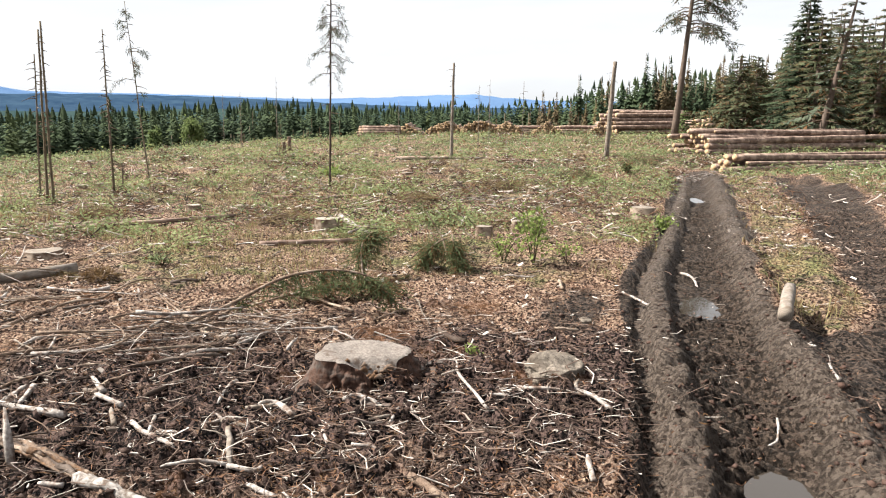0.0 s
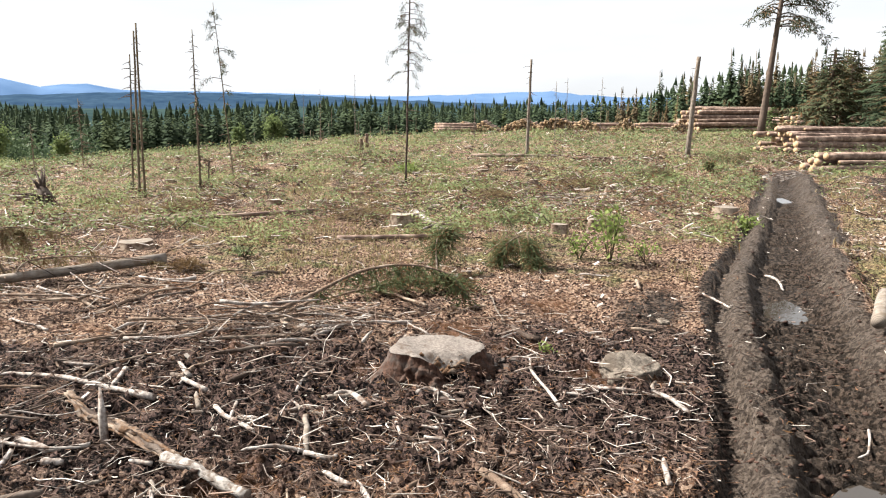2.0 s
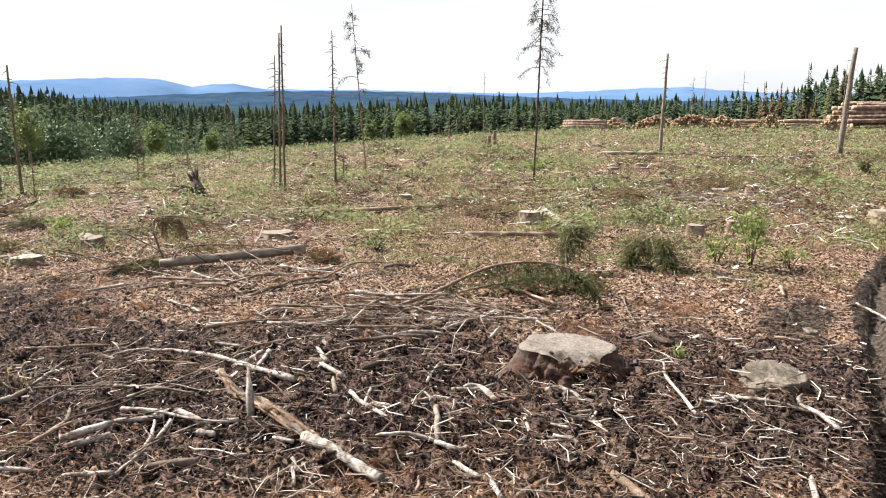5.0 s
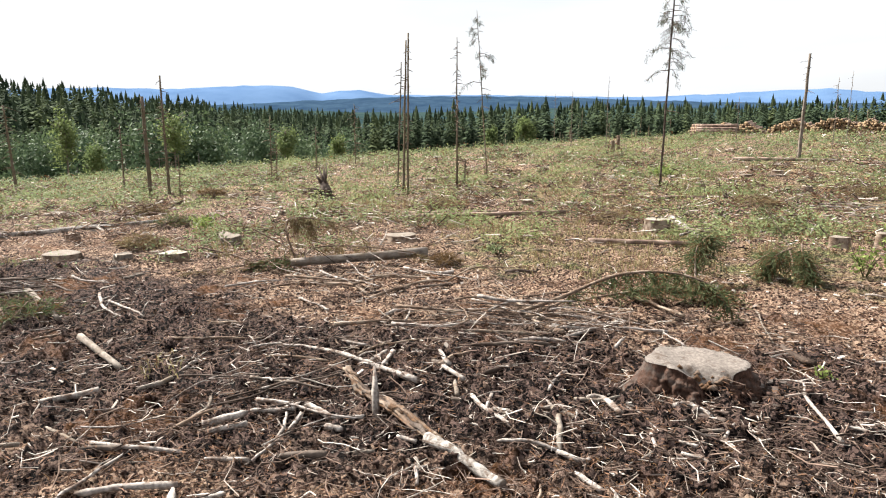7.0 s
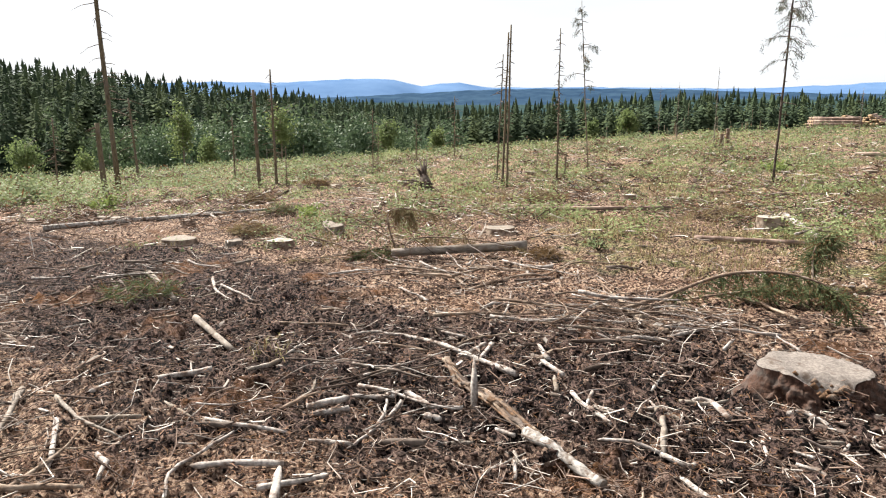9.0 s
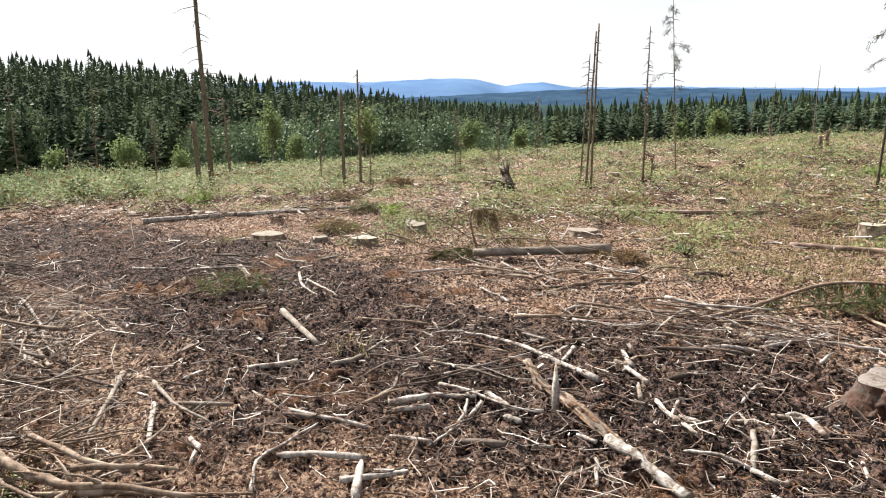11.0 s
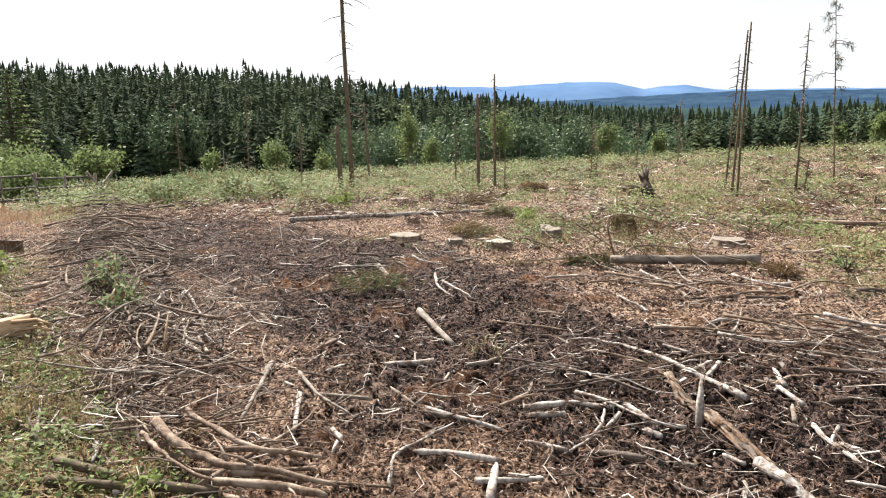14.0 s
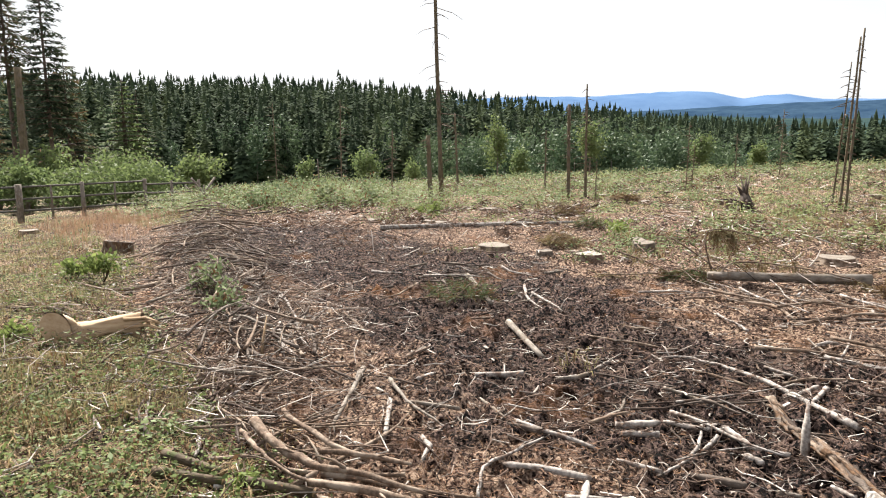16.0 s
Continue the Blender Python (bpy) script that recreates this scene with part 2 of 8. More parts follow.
def ground_material():
    n = Nodes("clearing_soil")
    pos = n.world_pos()
    mid, fine = n.noise(pos, 2.6, 6.0, 0.65), n.noise(pos, 30.0, 4.0, 0.8)
    speck = n.add("ShaderNodeTexVoronoi", Scale=55.0)
    n.link(pos, speck.inputs["Vector"])
    crumbs = n.add("ShaderNodeTexVoronoi", Scale=16.0)
    n.link(pos, crumbs.inputs["Vector"])
    tone = n.add("ShaderNodeSeparateColor")
    n.link(speck.outputs["Color"], tone.inputs[0])
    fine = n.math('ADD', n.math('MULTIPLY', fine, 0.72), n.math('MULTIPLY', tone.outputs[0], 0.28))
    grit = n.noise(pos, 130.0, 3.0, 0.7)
    # ramps on fine are darkest where it lowers the bump: crevices darkened by colour
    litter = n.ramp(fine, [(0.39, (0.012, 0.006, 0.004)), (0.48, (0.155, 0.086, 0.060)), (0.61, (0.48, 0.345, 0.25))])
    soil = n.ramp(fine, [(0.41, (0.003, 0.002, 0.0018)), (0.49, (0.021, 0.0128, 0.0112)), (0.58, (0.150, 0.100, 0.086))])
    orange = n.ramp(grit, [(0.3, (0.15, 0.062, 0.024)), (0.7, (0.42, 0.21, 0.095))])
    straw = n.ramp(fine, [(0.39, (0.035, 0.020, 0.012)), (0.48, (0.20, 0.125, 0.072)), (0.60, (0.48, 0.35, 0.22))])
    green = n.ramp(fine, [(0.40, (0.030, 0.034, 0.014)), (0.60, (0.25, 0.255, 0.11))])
    turned = n.math('ADD', n.math('MULTIPLY', n.attr("churned"), 0.45), n.math('SUBTRACT', mid, 0.08))
    patch = n.ramp(turned, [(0.40, (0, 0, 0)), (0.58, (1, 1, 1))])
    dry = n.mix(patch, litter, soil)
    dry = n.mix(n.math('MULTIPLY', n.ramp(n.noise(pos, 1.3, 4.0), [(0.56, (0, 0, 0)), (0.70, (1, 1, 1))]), 0.5), dry, orange)
    meadow = n.mix(n.ramp(n.noise(pos, 0.9, 5.0, 0.7), [(0.41, (0, 0, 0)), (0.55, (1, 1, 1))]), straw, green)
    bare = n.ramp(n.noise(pos, 1.1, 7.0, 0.8), [(0.48, (0, 0, 0)), (0.54, (1, 1, 1))])
    meadow = n.mix(n.math('MULTIPLY', bare, 0.85), meadow, n.mix(n.ramp(n.noise(pos, 5.0, 4.0), [(0.45, (0, 0, 0)), (0.55, (1, 1, 1))]), litter, soil))
    big = n.noise(pos, 0.42, 3.0, 0.6)
    g = n.math('ADD', n.attr("grass"), n.math('ADD', n.math('MULTIPLY', n.math('SUBTRACT', mid, 0.5), 1.0), n.math('MULTIPLY', n.math('SUBTRACT', big, 0.52), 1.3)), clamp=True)
    g = n.ramp(g, [(0.36, (0, 0, 0)), (0.58, (1, 1, 1))])
    c = n.mix(g, dry, meadow)
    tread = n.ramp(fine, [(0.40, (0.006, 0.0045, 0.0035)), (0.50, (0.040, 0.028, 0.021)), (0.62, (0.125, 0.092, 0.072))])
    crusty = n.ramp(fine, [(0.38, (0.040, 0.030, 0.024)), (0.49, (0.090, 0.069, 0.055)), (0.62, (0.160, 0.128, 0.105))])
    tread = n.mix(n.attr("crust"), tread, crusty)
    tread = n.mix(n.math('MULTIPLY', n.attr("soak"), 0.25), tread, (0.034, 0.025, 0.018))
    mud = n.math('ADD', n.attr("mud"), n.math('MULTIPLY', n.math('SUBTRACT', mid, 0.5), 0.6), clamp=True)
    mud = n.ramp(mud, [(0.35, (0, 0, 0)), (0.60, (1, 1, 1))])
    c = n.mix(mud, c, tread)
    far = n.ramp(n.noise(pos, 0.02, 4.0), [(0.4, (0.035, 0.050, 0.020)), (0.6, (0.075, 0.095, 0.035))])
    c = n.mix(n.attr("wood_floor"), c, far)
    wet = n.math('MULTIPLY', mud, n.ramp(mid, [(0.45, (1, 1, 1)), (0.65, (0, 0, 0))]))
    damp = n.math('MULTIPLY', n.attr("churned"), n.ramp(fine, [(0.38, (1, 1, 1)), (0.56, (0, 0, 0))]))
    rough = n.math('SUBTRACT', n.math('SUBTRACT', 0.92, n.math('MULTIPLY', wet, 0.38)), n.math('MULTIPLY', damp, 0.04))
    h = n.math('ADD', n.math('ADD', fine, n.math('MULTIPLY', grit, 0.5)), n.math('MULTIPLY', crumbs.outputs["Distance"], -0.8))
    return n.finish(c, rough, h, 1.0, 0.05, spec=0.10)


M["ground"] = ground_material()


def clod_material():
    n = Nodes("soil_crumbs")
    f = n.noise(n.world_pos(), 30.0, 5.0, 0.7)
    rnd = n.add("ShaderNodeNewGeometry").outputs["Random Per Island"]
    c = n.ramp(f, [(0.35, (0.005, 0.003, 0.0025)), (0.65, (0.075, 0.046, 0.036))])
    return n.finish(n.mix(n.math('MULTIPLY', rnd, 0.55), c, (0.115, 0.066, 0.048)), 0.7, f, 0.8, 0.01)


M["clod"] = clod_material()


def puddle_material():
    n = Nodes("muddy_water")
    co = n.coords()
    return n.finish((0.035, 0.028, 0.022), 0.02, n.noise(co, 9.0, 3.0), 0.05, 0.01, spec=0.5)


M["water"] = puddle_material()


def stone_material():
    n = Nodes("field_stone")
    co = n.coords()
    f = n.noise(co, 40, 7, 0.8)
    c = n.ramp(f, [(0.36, (0.065, 0.053, 0.042)), (0.62, (0.31, 0.265, 0.22))])
    c = n.mix(n.ramp(n.noise(co, 5, 4), [(0.5, (0, 0, 0)), (0.7, (1, 1, 1))]), c, (0.15, 0.12, 0.095))
    return n.finish(c, 0.85, f, 0.8, 0.03)


M["stone"] = stone_material()


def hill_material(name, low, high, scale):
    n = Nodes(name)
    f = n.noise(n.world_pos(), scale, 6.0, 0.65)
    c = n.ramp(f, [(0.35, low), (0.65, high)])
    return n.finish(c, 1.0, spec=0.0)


# blue haze of distance is painted into these base colours, paler further off
M["hill_far"] = hill_material("haze_tinted_hills", (0.075, 0.135, 0.25), (0.105, 0.175, 0.30), 0.004)
M["hill_mid"] = hill_material("haze_tinted_ridge", (0.018, 0.038, 0.072), (0.036, 0.066, 0.105), 0.02)
M["hill_near"] = hill_material("haze_tinted_slope", (0.020, 0.038, 0.042), (0.040, 0.064, 0.060), 0.03)
M["steel"] = woody("rusty_grey_gate_metal", (0.07, 0.065, 0.055), (0.17, 0.155, 0.135), 20, (1, 1, 1))

# ---- ground form ----
def hash2(ix, iy, seed):
    h = (ix * 374761393 + iy * 668265263 + seed * 974711) & 0xFFFFFFFF
    h = ((h ^ (h >> 13)) * 1274126177) & 0xFFFFFFFF
    return ((h ^ (h >> 16)) & 0xFFFFFF) / float(0xFFFFFF)


def vnoise(x, y, seed=0):
    """Value noise in -1..1 on arrays."""
    ix, iy = np.floor(x).astype(np.int64), np.floor(y).astype(np.int64)
    fx, fy = x - ix, y - iy
    fx, fy = fx * fx * (3 - 2 * fx), fy * fy * (3 - 2 * fy)
    a, b = hash2(ix, iy, seed), hash2(ix + 1, iy, seed)
    c, d = hash2(ix, iy + 1, seed), hash2(ix + 1, iy + 1, seed)
    return 2 * ((a * (1 - fx) + b * fx) * (1 - fy) + (c * (1 - fx) + d * fx) * fy) - 1


def fbm(x, y, octaves=4, seed=0):
    s, k, total = 0, 1.0, 0
    for i in range(octaves):
        total = total + k * vnoise(x * 2 ** i, y * 2 ** i, seed + 7 * i)
        s, k = s + k, k * 0.5
    return total / s


def smooth(a, b, x):
    t = np.clip((x - a) / (b - a), 0, 1)
    return t * t * (3 - 2 * t)


def softplus(t, w):
    return w * np.logaddexp(0, t / w)


def to_line(x, y, pts):
    """Distance to a polyline, and the way along it."""
    best, along, run = np.full(np.shape(x), 1e9), np.zeros(np.shape(x)), 0.0
    for (ax, ay), (bx, by) in zip(pts[:-1], pts[1:]):
        dx, dy = bx - ax, by - ay
        ln = math.hypot(dx, dy)
        t = np.clip(((x - ax) * dx + (y - ay) * dy) / ln ** 2, 0, 1)
        d = np.hypot(x - ax - t * dx, y - ay - t * dy)
        along = np.where(d < best, run + t * ln, along)
        best = np.minimum(best, d)
        run += ln
    return best, along


BERM_L = [(0.62, 1.0), (1.06, 2.73), (1.29, 3.58), (1.53, 4.68), (1.78, 5.84), (2.25, 7.44), (2.68, 8.56), (4.75, 14.28), (6.3, 18.8)]
BERM_R = [(1.35, 1.0), (1.86, 2.89), (2.02, 3.4), (2.29, 4.28), (2.74, 5.86), (3.16, 7.27), (4.12, 10.14), (5.12, 13.19), (7.0, 18.9)]
RUT = [(1.05, 1.0), (1.46, 2.8), (1.66, 3.5), (1.92, 4.5), (2.26, 5.85), (2.71, 7.35), (3.4, 9.4), (4.95, 13.8), (6.65, 18.8)]
RUT_SIDE = [(2.7, 2.0), (3.3, 4.0), (4.1, 6.2), (5.0, 8.2), (6.5, 11.9), (7.8, 14.9), (9.0, 18.6)]
STRIP = [(3.1, 5.6), (3.75, 7.4), (4.5, 9.2), (5.2, 11.0), (6.2, 13.4)]
TRAIL = [(1.0, 4.2), (-1.0, 3.9), (-3.0, 3.6), (-5.5, 3.9), (-8.0, 4.3), (-11.0, 4.1), (-13.5, 3.9)]
WINDROW = [(-14.6, 3.8), (-9.2, 2.25), (-6.8, 1.85), (-5.1, 1.5), (-3.9, 1.3)]
PUDDLES = [(5.25, 14.75, 0.30, 0.80, -20), (2.36, 6.45, 0.15, 0.36, -16), (1.62, 2.90, 0.22, 0.30, -20)]


def across(x, y, pts):
    """Signed distance across a line that runs on in y."""
    py, px = [q[1] for q in pts], [q[0] for q in pts]
    return (x - np.interp(y, py, px)) * 0.955


def rest_z(x, y):
    """The ground without clods: slope, valley, wooded hill, wheel ruts."""
    x, y = np.asarray(x, float), np.asarray(y, float)
    z = 0.008 * np.clip(y, -20, 140) - 0.075 * np.minimum(softplus(-x - 9.0, 4.0), 60)
    q = 0.7 * (y - x)
    z = z - 9.5 * np.tanh(softplus(q - 57.0, 5.0) / 32.0)
    z = z + 16.0 * np.exp(-(x + 240) ** 2 / 9000 - (y - 60) ** 2 / 26000)
    r = np.hypot(x, y)
    z = z - 55.0 * smooth(500, 1400, r)
    near = smooth(23, 17, y)
    nb = fbm(x * 2.6, y * 2.6, 3, 91)
    ul, ur = across(x, y, BERM_L), across(x, y, BERM_R)
    wob = 0.035 * fbm(x * 3.1, y * 3.1, 3, 93)
    ul, ur = ul + wob, ur - 1.5 * wob
    ds, asd = to_line(x, y, RUT_SIDE)
    # a narrow slot, the squeezed-up ridge beside it, the wide bed, the crumbled berm, the second lane
    z = z - near * 0.085 * smooth(-0.25, -0.19, ul) * smooth(-0.05, -0.12, ul)
    z = z + near * (0.035 + 0.025 * nb) * np.exp(-(ul / 0.10) ** 4)
    z = z - near * 0.105 * smooth(0.06, 0.17, ul) * smooth(-0.08, -0.34, ur)
    z = z + near * (0.115 + 0.05 * nb) * np.exp(-(np.abs(ur) / 0.14) ** 3)
    z = z - near * 0.045 * smooth(0.14, 0.34, ur) * smooth(0.95, 0.6, ur) * smooth(8.0, 5.5, y)
    z = z - near * 0.07 * np.exp(-(ds / 0.5) ** 4) + near * 0.05 * np.exp(-((ds - 0.66) / 0.15) ** 2)
    return z - 0.06 * wet_hollow(x, y)


def wet_hollow(x, y):
    """1 inside the puddles' hollows, 0 outside."""
    total = 0.0
    for px, py, rx, ry, turn in PUDDLES:
        c, s = math.cos(radians(turn)), math.sin(radians(turn))
        u, w = ((x - px) * c + (y - py) * s) / rx, (-(x - px) * s + (y - py) * c) / ry
        total = total + np.exp(-(u * u + w * w) ** 2 * 0.35)
    return np.minimum(total, 1.0)


def zones(x, y):
    """How much of the ground is mud, and how much is overgrown."""
    near = smooth(24, 17, y)
    ds, _ = to_line(x, y, RUT_SIDE)
    n = fbm(x * 0.6, y * 0.6, 3, 5)
    ul, ur = across(x, y, BERM_L), across(x, y, BERM_R)
    mud = near * np.maximum(smooth(-0.34, -0.20, ul + 0.10 * n) * smooth(0.42, 0.18, ur + 0.3 * n), 0.62 * smooth(0.85, 0.55, ds + 0.3 * n))
    mud = np.maximum(mud, smooth(6.6, 5.2, y + n) * smooth(-0.34, -0.20, ul + 0.10 * n))
    mud = np.maximum(mud, 0.75 * np.exp(-((x - 1.15 - 0.2 * (y - 6)) / 0.4) ** 2 - ((y - 6.0) / 0.9) ** 2))
    dp, _ = to_line(x, y, STRIP)
    strip = smooth(0.46, 0.22, dp + 0.45 * n)
    mud = mud * (1 - strip)
    dt, _ = to_line(x, y, TRAIL)
    trail = 0.55 * smooth(1.8, 0.55, dt + 0.8 * n)
    far = smooth(6.5, 14.0, 0.9 * y - 0.14 * x + 3.2 * n)
    gold = smooth(5.6, 7.4, y - 0.10 * x + 1.3 * n) * smooth(-7.0, -2.5, x + n) * smooth(4.2, 2.4, x - 0.2 * y)
    left = smooth(-14, -19, x + 2 * n)
    grass = np.maximum(np.maximum(far * 0.58, left * 0.72), 0.5 * gold)
    grass = np.maximum(grass, 0.62 * np.exp(-((x - 1.3) / 1.3) ** 2 - ((y - 8.6) / 1.8) ** 2))
    side = smooth(1.05, 0.5, y + 0.40 * n + 0.10 * (x + 3)) * smooth(-2.3, -3.0, x)
    grass = np.maximum(grass, 0.85 * side)
    grass = np.maximum(grass, 0.75 * smooth(4.2, 5.6, x - 0.32 * y + n))
    grass = np.maximum(grass, 0.56 * strip)
    grass = grass * (1 - smooth(0.1, 0.5, mud)) * (1 - 1.4 * trail)
    return mud, np.clip(grass, 0, 1), trail


def ground_z(x, y):
    """The ground with its clods, tyre marks and tussocks."""
    x, y = np.asarray(x, float), np.asarray(y, float)
    z = rest_z(x, y)
    mud, grass, trail = zones(x, y)
    r = np.hypot(x, y)
    fade = smooth(40, 8, r) * (1 - 0.85 * wet_hollow(x, y))
    lump = fbm(x * 2.2, y * 2.2, 4, 11)
    ridge = 1 - 2 * np.abs(fbm(x * 6.5, y * 6.5, 4, 23))
    crumb = fbm(x * 20, y * 20, 2, 37)
    dw, aw = to_line(x, y, WINDROW)
    z = z + (0.17 - 0.008 * aw) * smooth(-4.6, -6.4, x) * np.exp(-(dw / 0.42) ** 2) * (0.7 + 0.6 * lump)
    clod = np.maximum(0, fbm(x * 11, y * 11, 3, 31))
    z = z + fade * (0.035 * lump + (0.030 + 0.060 * trail - 0.008 * mud) * ridge + (0.046 + 0.085 * trail - 0.008 * mud) * clod)
    z = z + smooth(12, 6, r) * (0.034 + 0.050 * trail - 0.022 * mud) * crumb * (1 - 0.85 * wet_hollow(x, y))
    z = z + smooth(6, 20, r) * smooth(90, 50, r) * (0.07 * fbm(x * 0.8, y * 0.8, 3, 41) + 0.17 * np.maximum(-0.2, fbm(x * 2.0, y * 2.0, 4, 43)))
    z = z - smooth(16, 8, r) * (0.026 + 0.036 * trail) * (1 - wet_hollow(x, y))
    dc, ac = to_line(x, y, RUT)
    side = across(x, y, RUT)
    tread = np.sin(ac * 2 * math.pi / 0.17 + 24 * np.abs(side) + 1.2 * lump)
    z = z + smooth(23, 17, y) * np.exp(-(dc / 0.36) ** 4) * 0.040 * np.tanh(2.2 * tread) * (0.35 + 0.65 * smooth(-0.3, 0.3, lump)) * (1 - wet_hollow(x, y))
    ul, ur = across(x, y, BERM_L), across(x, y, BERM_R)
    bank = np.exp(-(ur / 0.2) ** 2) + 0.6 * np.exp(-(ul / 0.11) ** 2)
    z = z + smooth(23, 17, y) * bank * (0.05 * np.maximum(0, fbm(x * 8, y * 8, 3, 57)) + 0.012 * fbm(x * 17, y * 17, 2, 58)) * (1 - wet_hollow(x, y))
    ds, asd = to_line(x, y, RUT_SIDE)
    z = z + smooth(23, 17, y) * np.exp(-(ds / 0.45) ** 4) * 0.022 * np.sin(asd * 2 * math.pi / 0.19 - 6 * ds + 1.5 * lump)
    return z


def gz(x, y):
    return float(ground_z(np.array([x]), np.array([y]))[0])


# heights of the near ground on a fine grid
GRID_X, GRID_Y, GRID_STEP = np.arange(-13.0, 4.0, 0.05), np.arange(-0.6, 13.0, 0.05), 0.05
GRID = ground_z(*np.meshgrid(GRID_X, GRID_Y, indexing="ij"))


def lie_z(x, y):
    """The height at which a stick lies on the clods round a point."""
    i, j = int(round((x + 13.0) / GRID_STEP)), int(round((y + 0.6) / GRID_STEP))
    if 2 <= i < len(GRID_X) - 2 and 2 <= j < len(GRID_Y) - 2:
        z = GRID[i - 2:i + 3, j - 2:j + 3]
    else:
        a = np.arange(8) * math.pi / 4
        z = ground_z(np.append(x + 0.1 * np.cos(a), x), np.append(y + 0.1 * np.sin(a), y))
    return float(z.mean() + 0.45 * z.std()) + 0.012


def rz(x, y):
    if x < -0.6 or y > 24:   # away from the ruts
        sp = 4.0 * math.log1p(math.exp(min(60.0, (-x - 9.0) / 4.0)))
        dip = 5.0 * math.log1p(math.exp(min(120.0, (0.7 * (y - x) - 57.0) / 5.0)))
        z = 0.008 * max(-20.0, min(y, 140.0)) - 0.075 * min(sp, 60.0) - 9.5 * math.tanh(dip / 32.0)
        z += 16.0 * math.exp(-(x + 240) ** 2 / 9000 - (y - 60) ** 2 / 26000)
        t = max(0.0, min(1.0, (math.hypot(x, y) - 500) / 900))
        return z - 55.0 * t * t * (3 - 2 * t)
    return float(rest_z(np.array([x]), np.array([y]))[0])


# ---- mesh helpers ----
rng = np.random.default_rng(7)


def mesh_of(name, verts, faces, mats, midx=None, smooth_faces=True, tint=None):
    me = bpy.data.meshes.new(name)
    verts = np.asarray(verts, dtype=np.float32).reshape(-1, 3)
    if isinstance(faces, np.ndarray):
        k = faces.shape[1]
        me.vertices.add(len(verts))
        me.vertices.foreach_set("co", verts.ravel())
        me.loops.add(faces.size)
        me.loops.foreach_set("vertex_index", faces.astype(np.int32).ravel())
        me.polygons.add(len(faces))
        me.polygons.foreach_set("loop_start", np.arange(0, faces.size, k, dtype=np.int32))
        me.update(calc_edges=True)
        me.validate()
    else:
        me.from_pydata(verts.tolist(), [], faces)
    for m in mats if isinstance(mats, (list, tuple)) else [mats]:
        me.materials.append(m)
    if midx is not None:
        me.polygons.foreach_set("material_index", np.asarray(midx, dtype=np.int32))
    me.polygons.foreach_set("use_smooth", np.full(len(me.polygons), bool(smooth_faces)))
    if tint is not None:
        a = me.attributes.new("tint", 'FLOAT', 'POINT')
        a.data.foreach_set("value", np.asarray(tint, dtype=np.float32))
    return me


def part(name, me, parent, label="", m=None):
    ob = new(name, me)
    ob.parent = parent
    if m is not None:
        ob.matrix_basis = m
    if label:
        tagged(ob, label)
    return ob


def base(name, m, label, category, group="", kind=""):
    """An Empty at a thing's foot, which carries its parts."""
    ob = new(name)
    ob.empty_display_size = 0.2
    ob.matrix_basis = m
    return tagged(ob, label, category, group, kind)


def tube(pts, radii, sides=7, rough=0.0, seed=0, caps=True):
    """A bent, tapered round bar along the points."""
    pts = [Vector(p) for p in pts]
    r = random.Random(seed)
    verts, faces = [], []
    up = Vector((0.31, 0.2, 0.93))
    for i, p in enumerate(pts):
        d = (pts[min(i + 1, len(pts) - 1)] - pts[max(i - 1, 0)]).normalized()
        if abs(d.dot(up)) > 0.95:
            up = Vector((0.9, 0.3, 0.1))
        a = d.cross(up).normalized()
        b = a.cross(d)
        for k in range(sides):
            t = 2 * math.pi * k / sides
            q = radii[i] * (1 + rough * (r.random() - 0.5) * 2)
            verts.append(p + a * math.cos(t) * q + b * math.sin(t) * q)
    for i in range(len(pts) - 1):
        for k in range(sides):
            k2 = (k + 1) % sides
            faces.append((i * sides + k, i * sides + k2, (i + 1) * sides + k2, (i + 1) * sides + k))
    if caps:
        faces.append(tuple(range(sides - 1, -1, -1)))
        o = (len(pts) - 1) * sides
        faces.append(tuple(range(o, o + sides)))
    return [tuple(v) for v in verts], faces


def join(chunks):
    """Several (verts, faces) as one."""
    verts, faces = [], []
    for v, f in chunks:
        o = len(verts)
        verts.extend(v)
        faces.extend(tuple(i + o for i in g) for g in f)
    return verts, faces


def spline(pts, n):
    """A smooth line through the points, n steps between each two."""
    P = [Vector(p) for p in pts]
    out = []
    for i in range(len(P) - 1):
        p0, p1, p2, p3 = P[max(i - 1, 0)], P[i], P[i + 1], P[min(i + 2, len(P) - 1)]
        for k in range(n):
            t = k / n
            out.append(0.5 * (2 * p1 + (p2 - p0) * t + (2 * p0 - 5 * p1 + 4 * p2 - p3) * t * t + (3 * p1 - p0 - 3 * p2 + p3) * t ** 3))
    return out + [P[-1]]


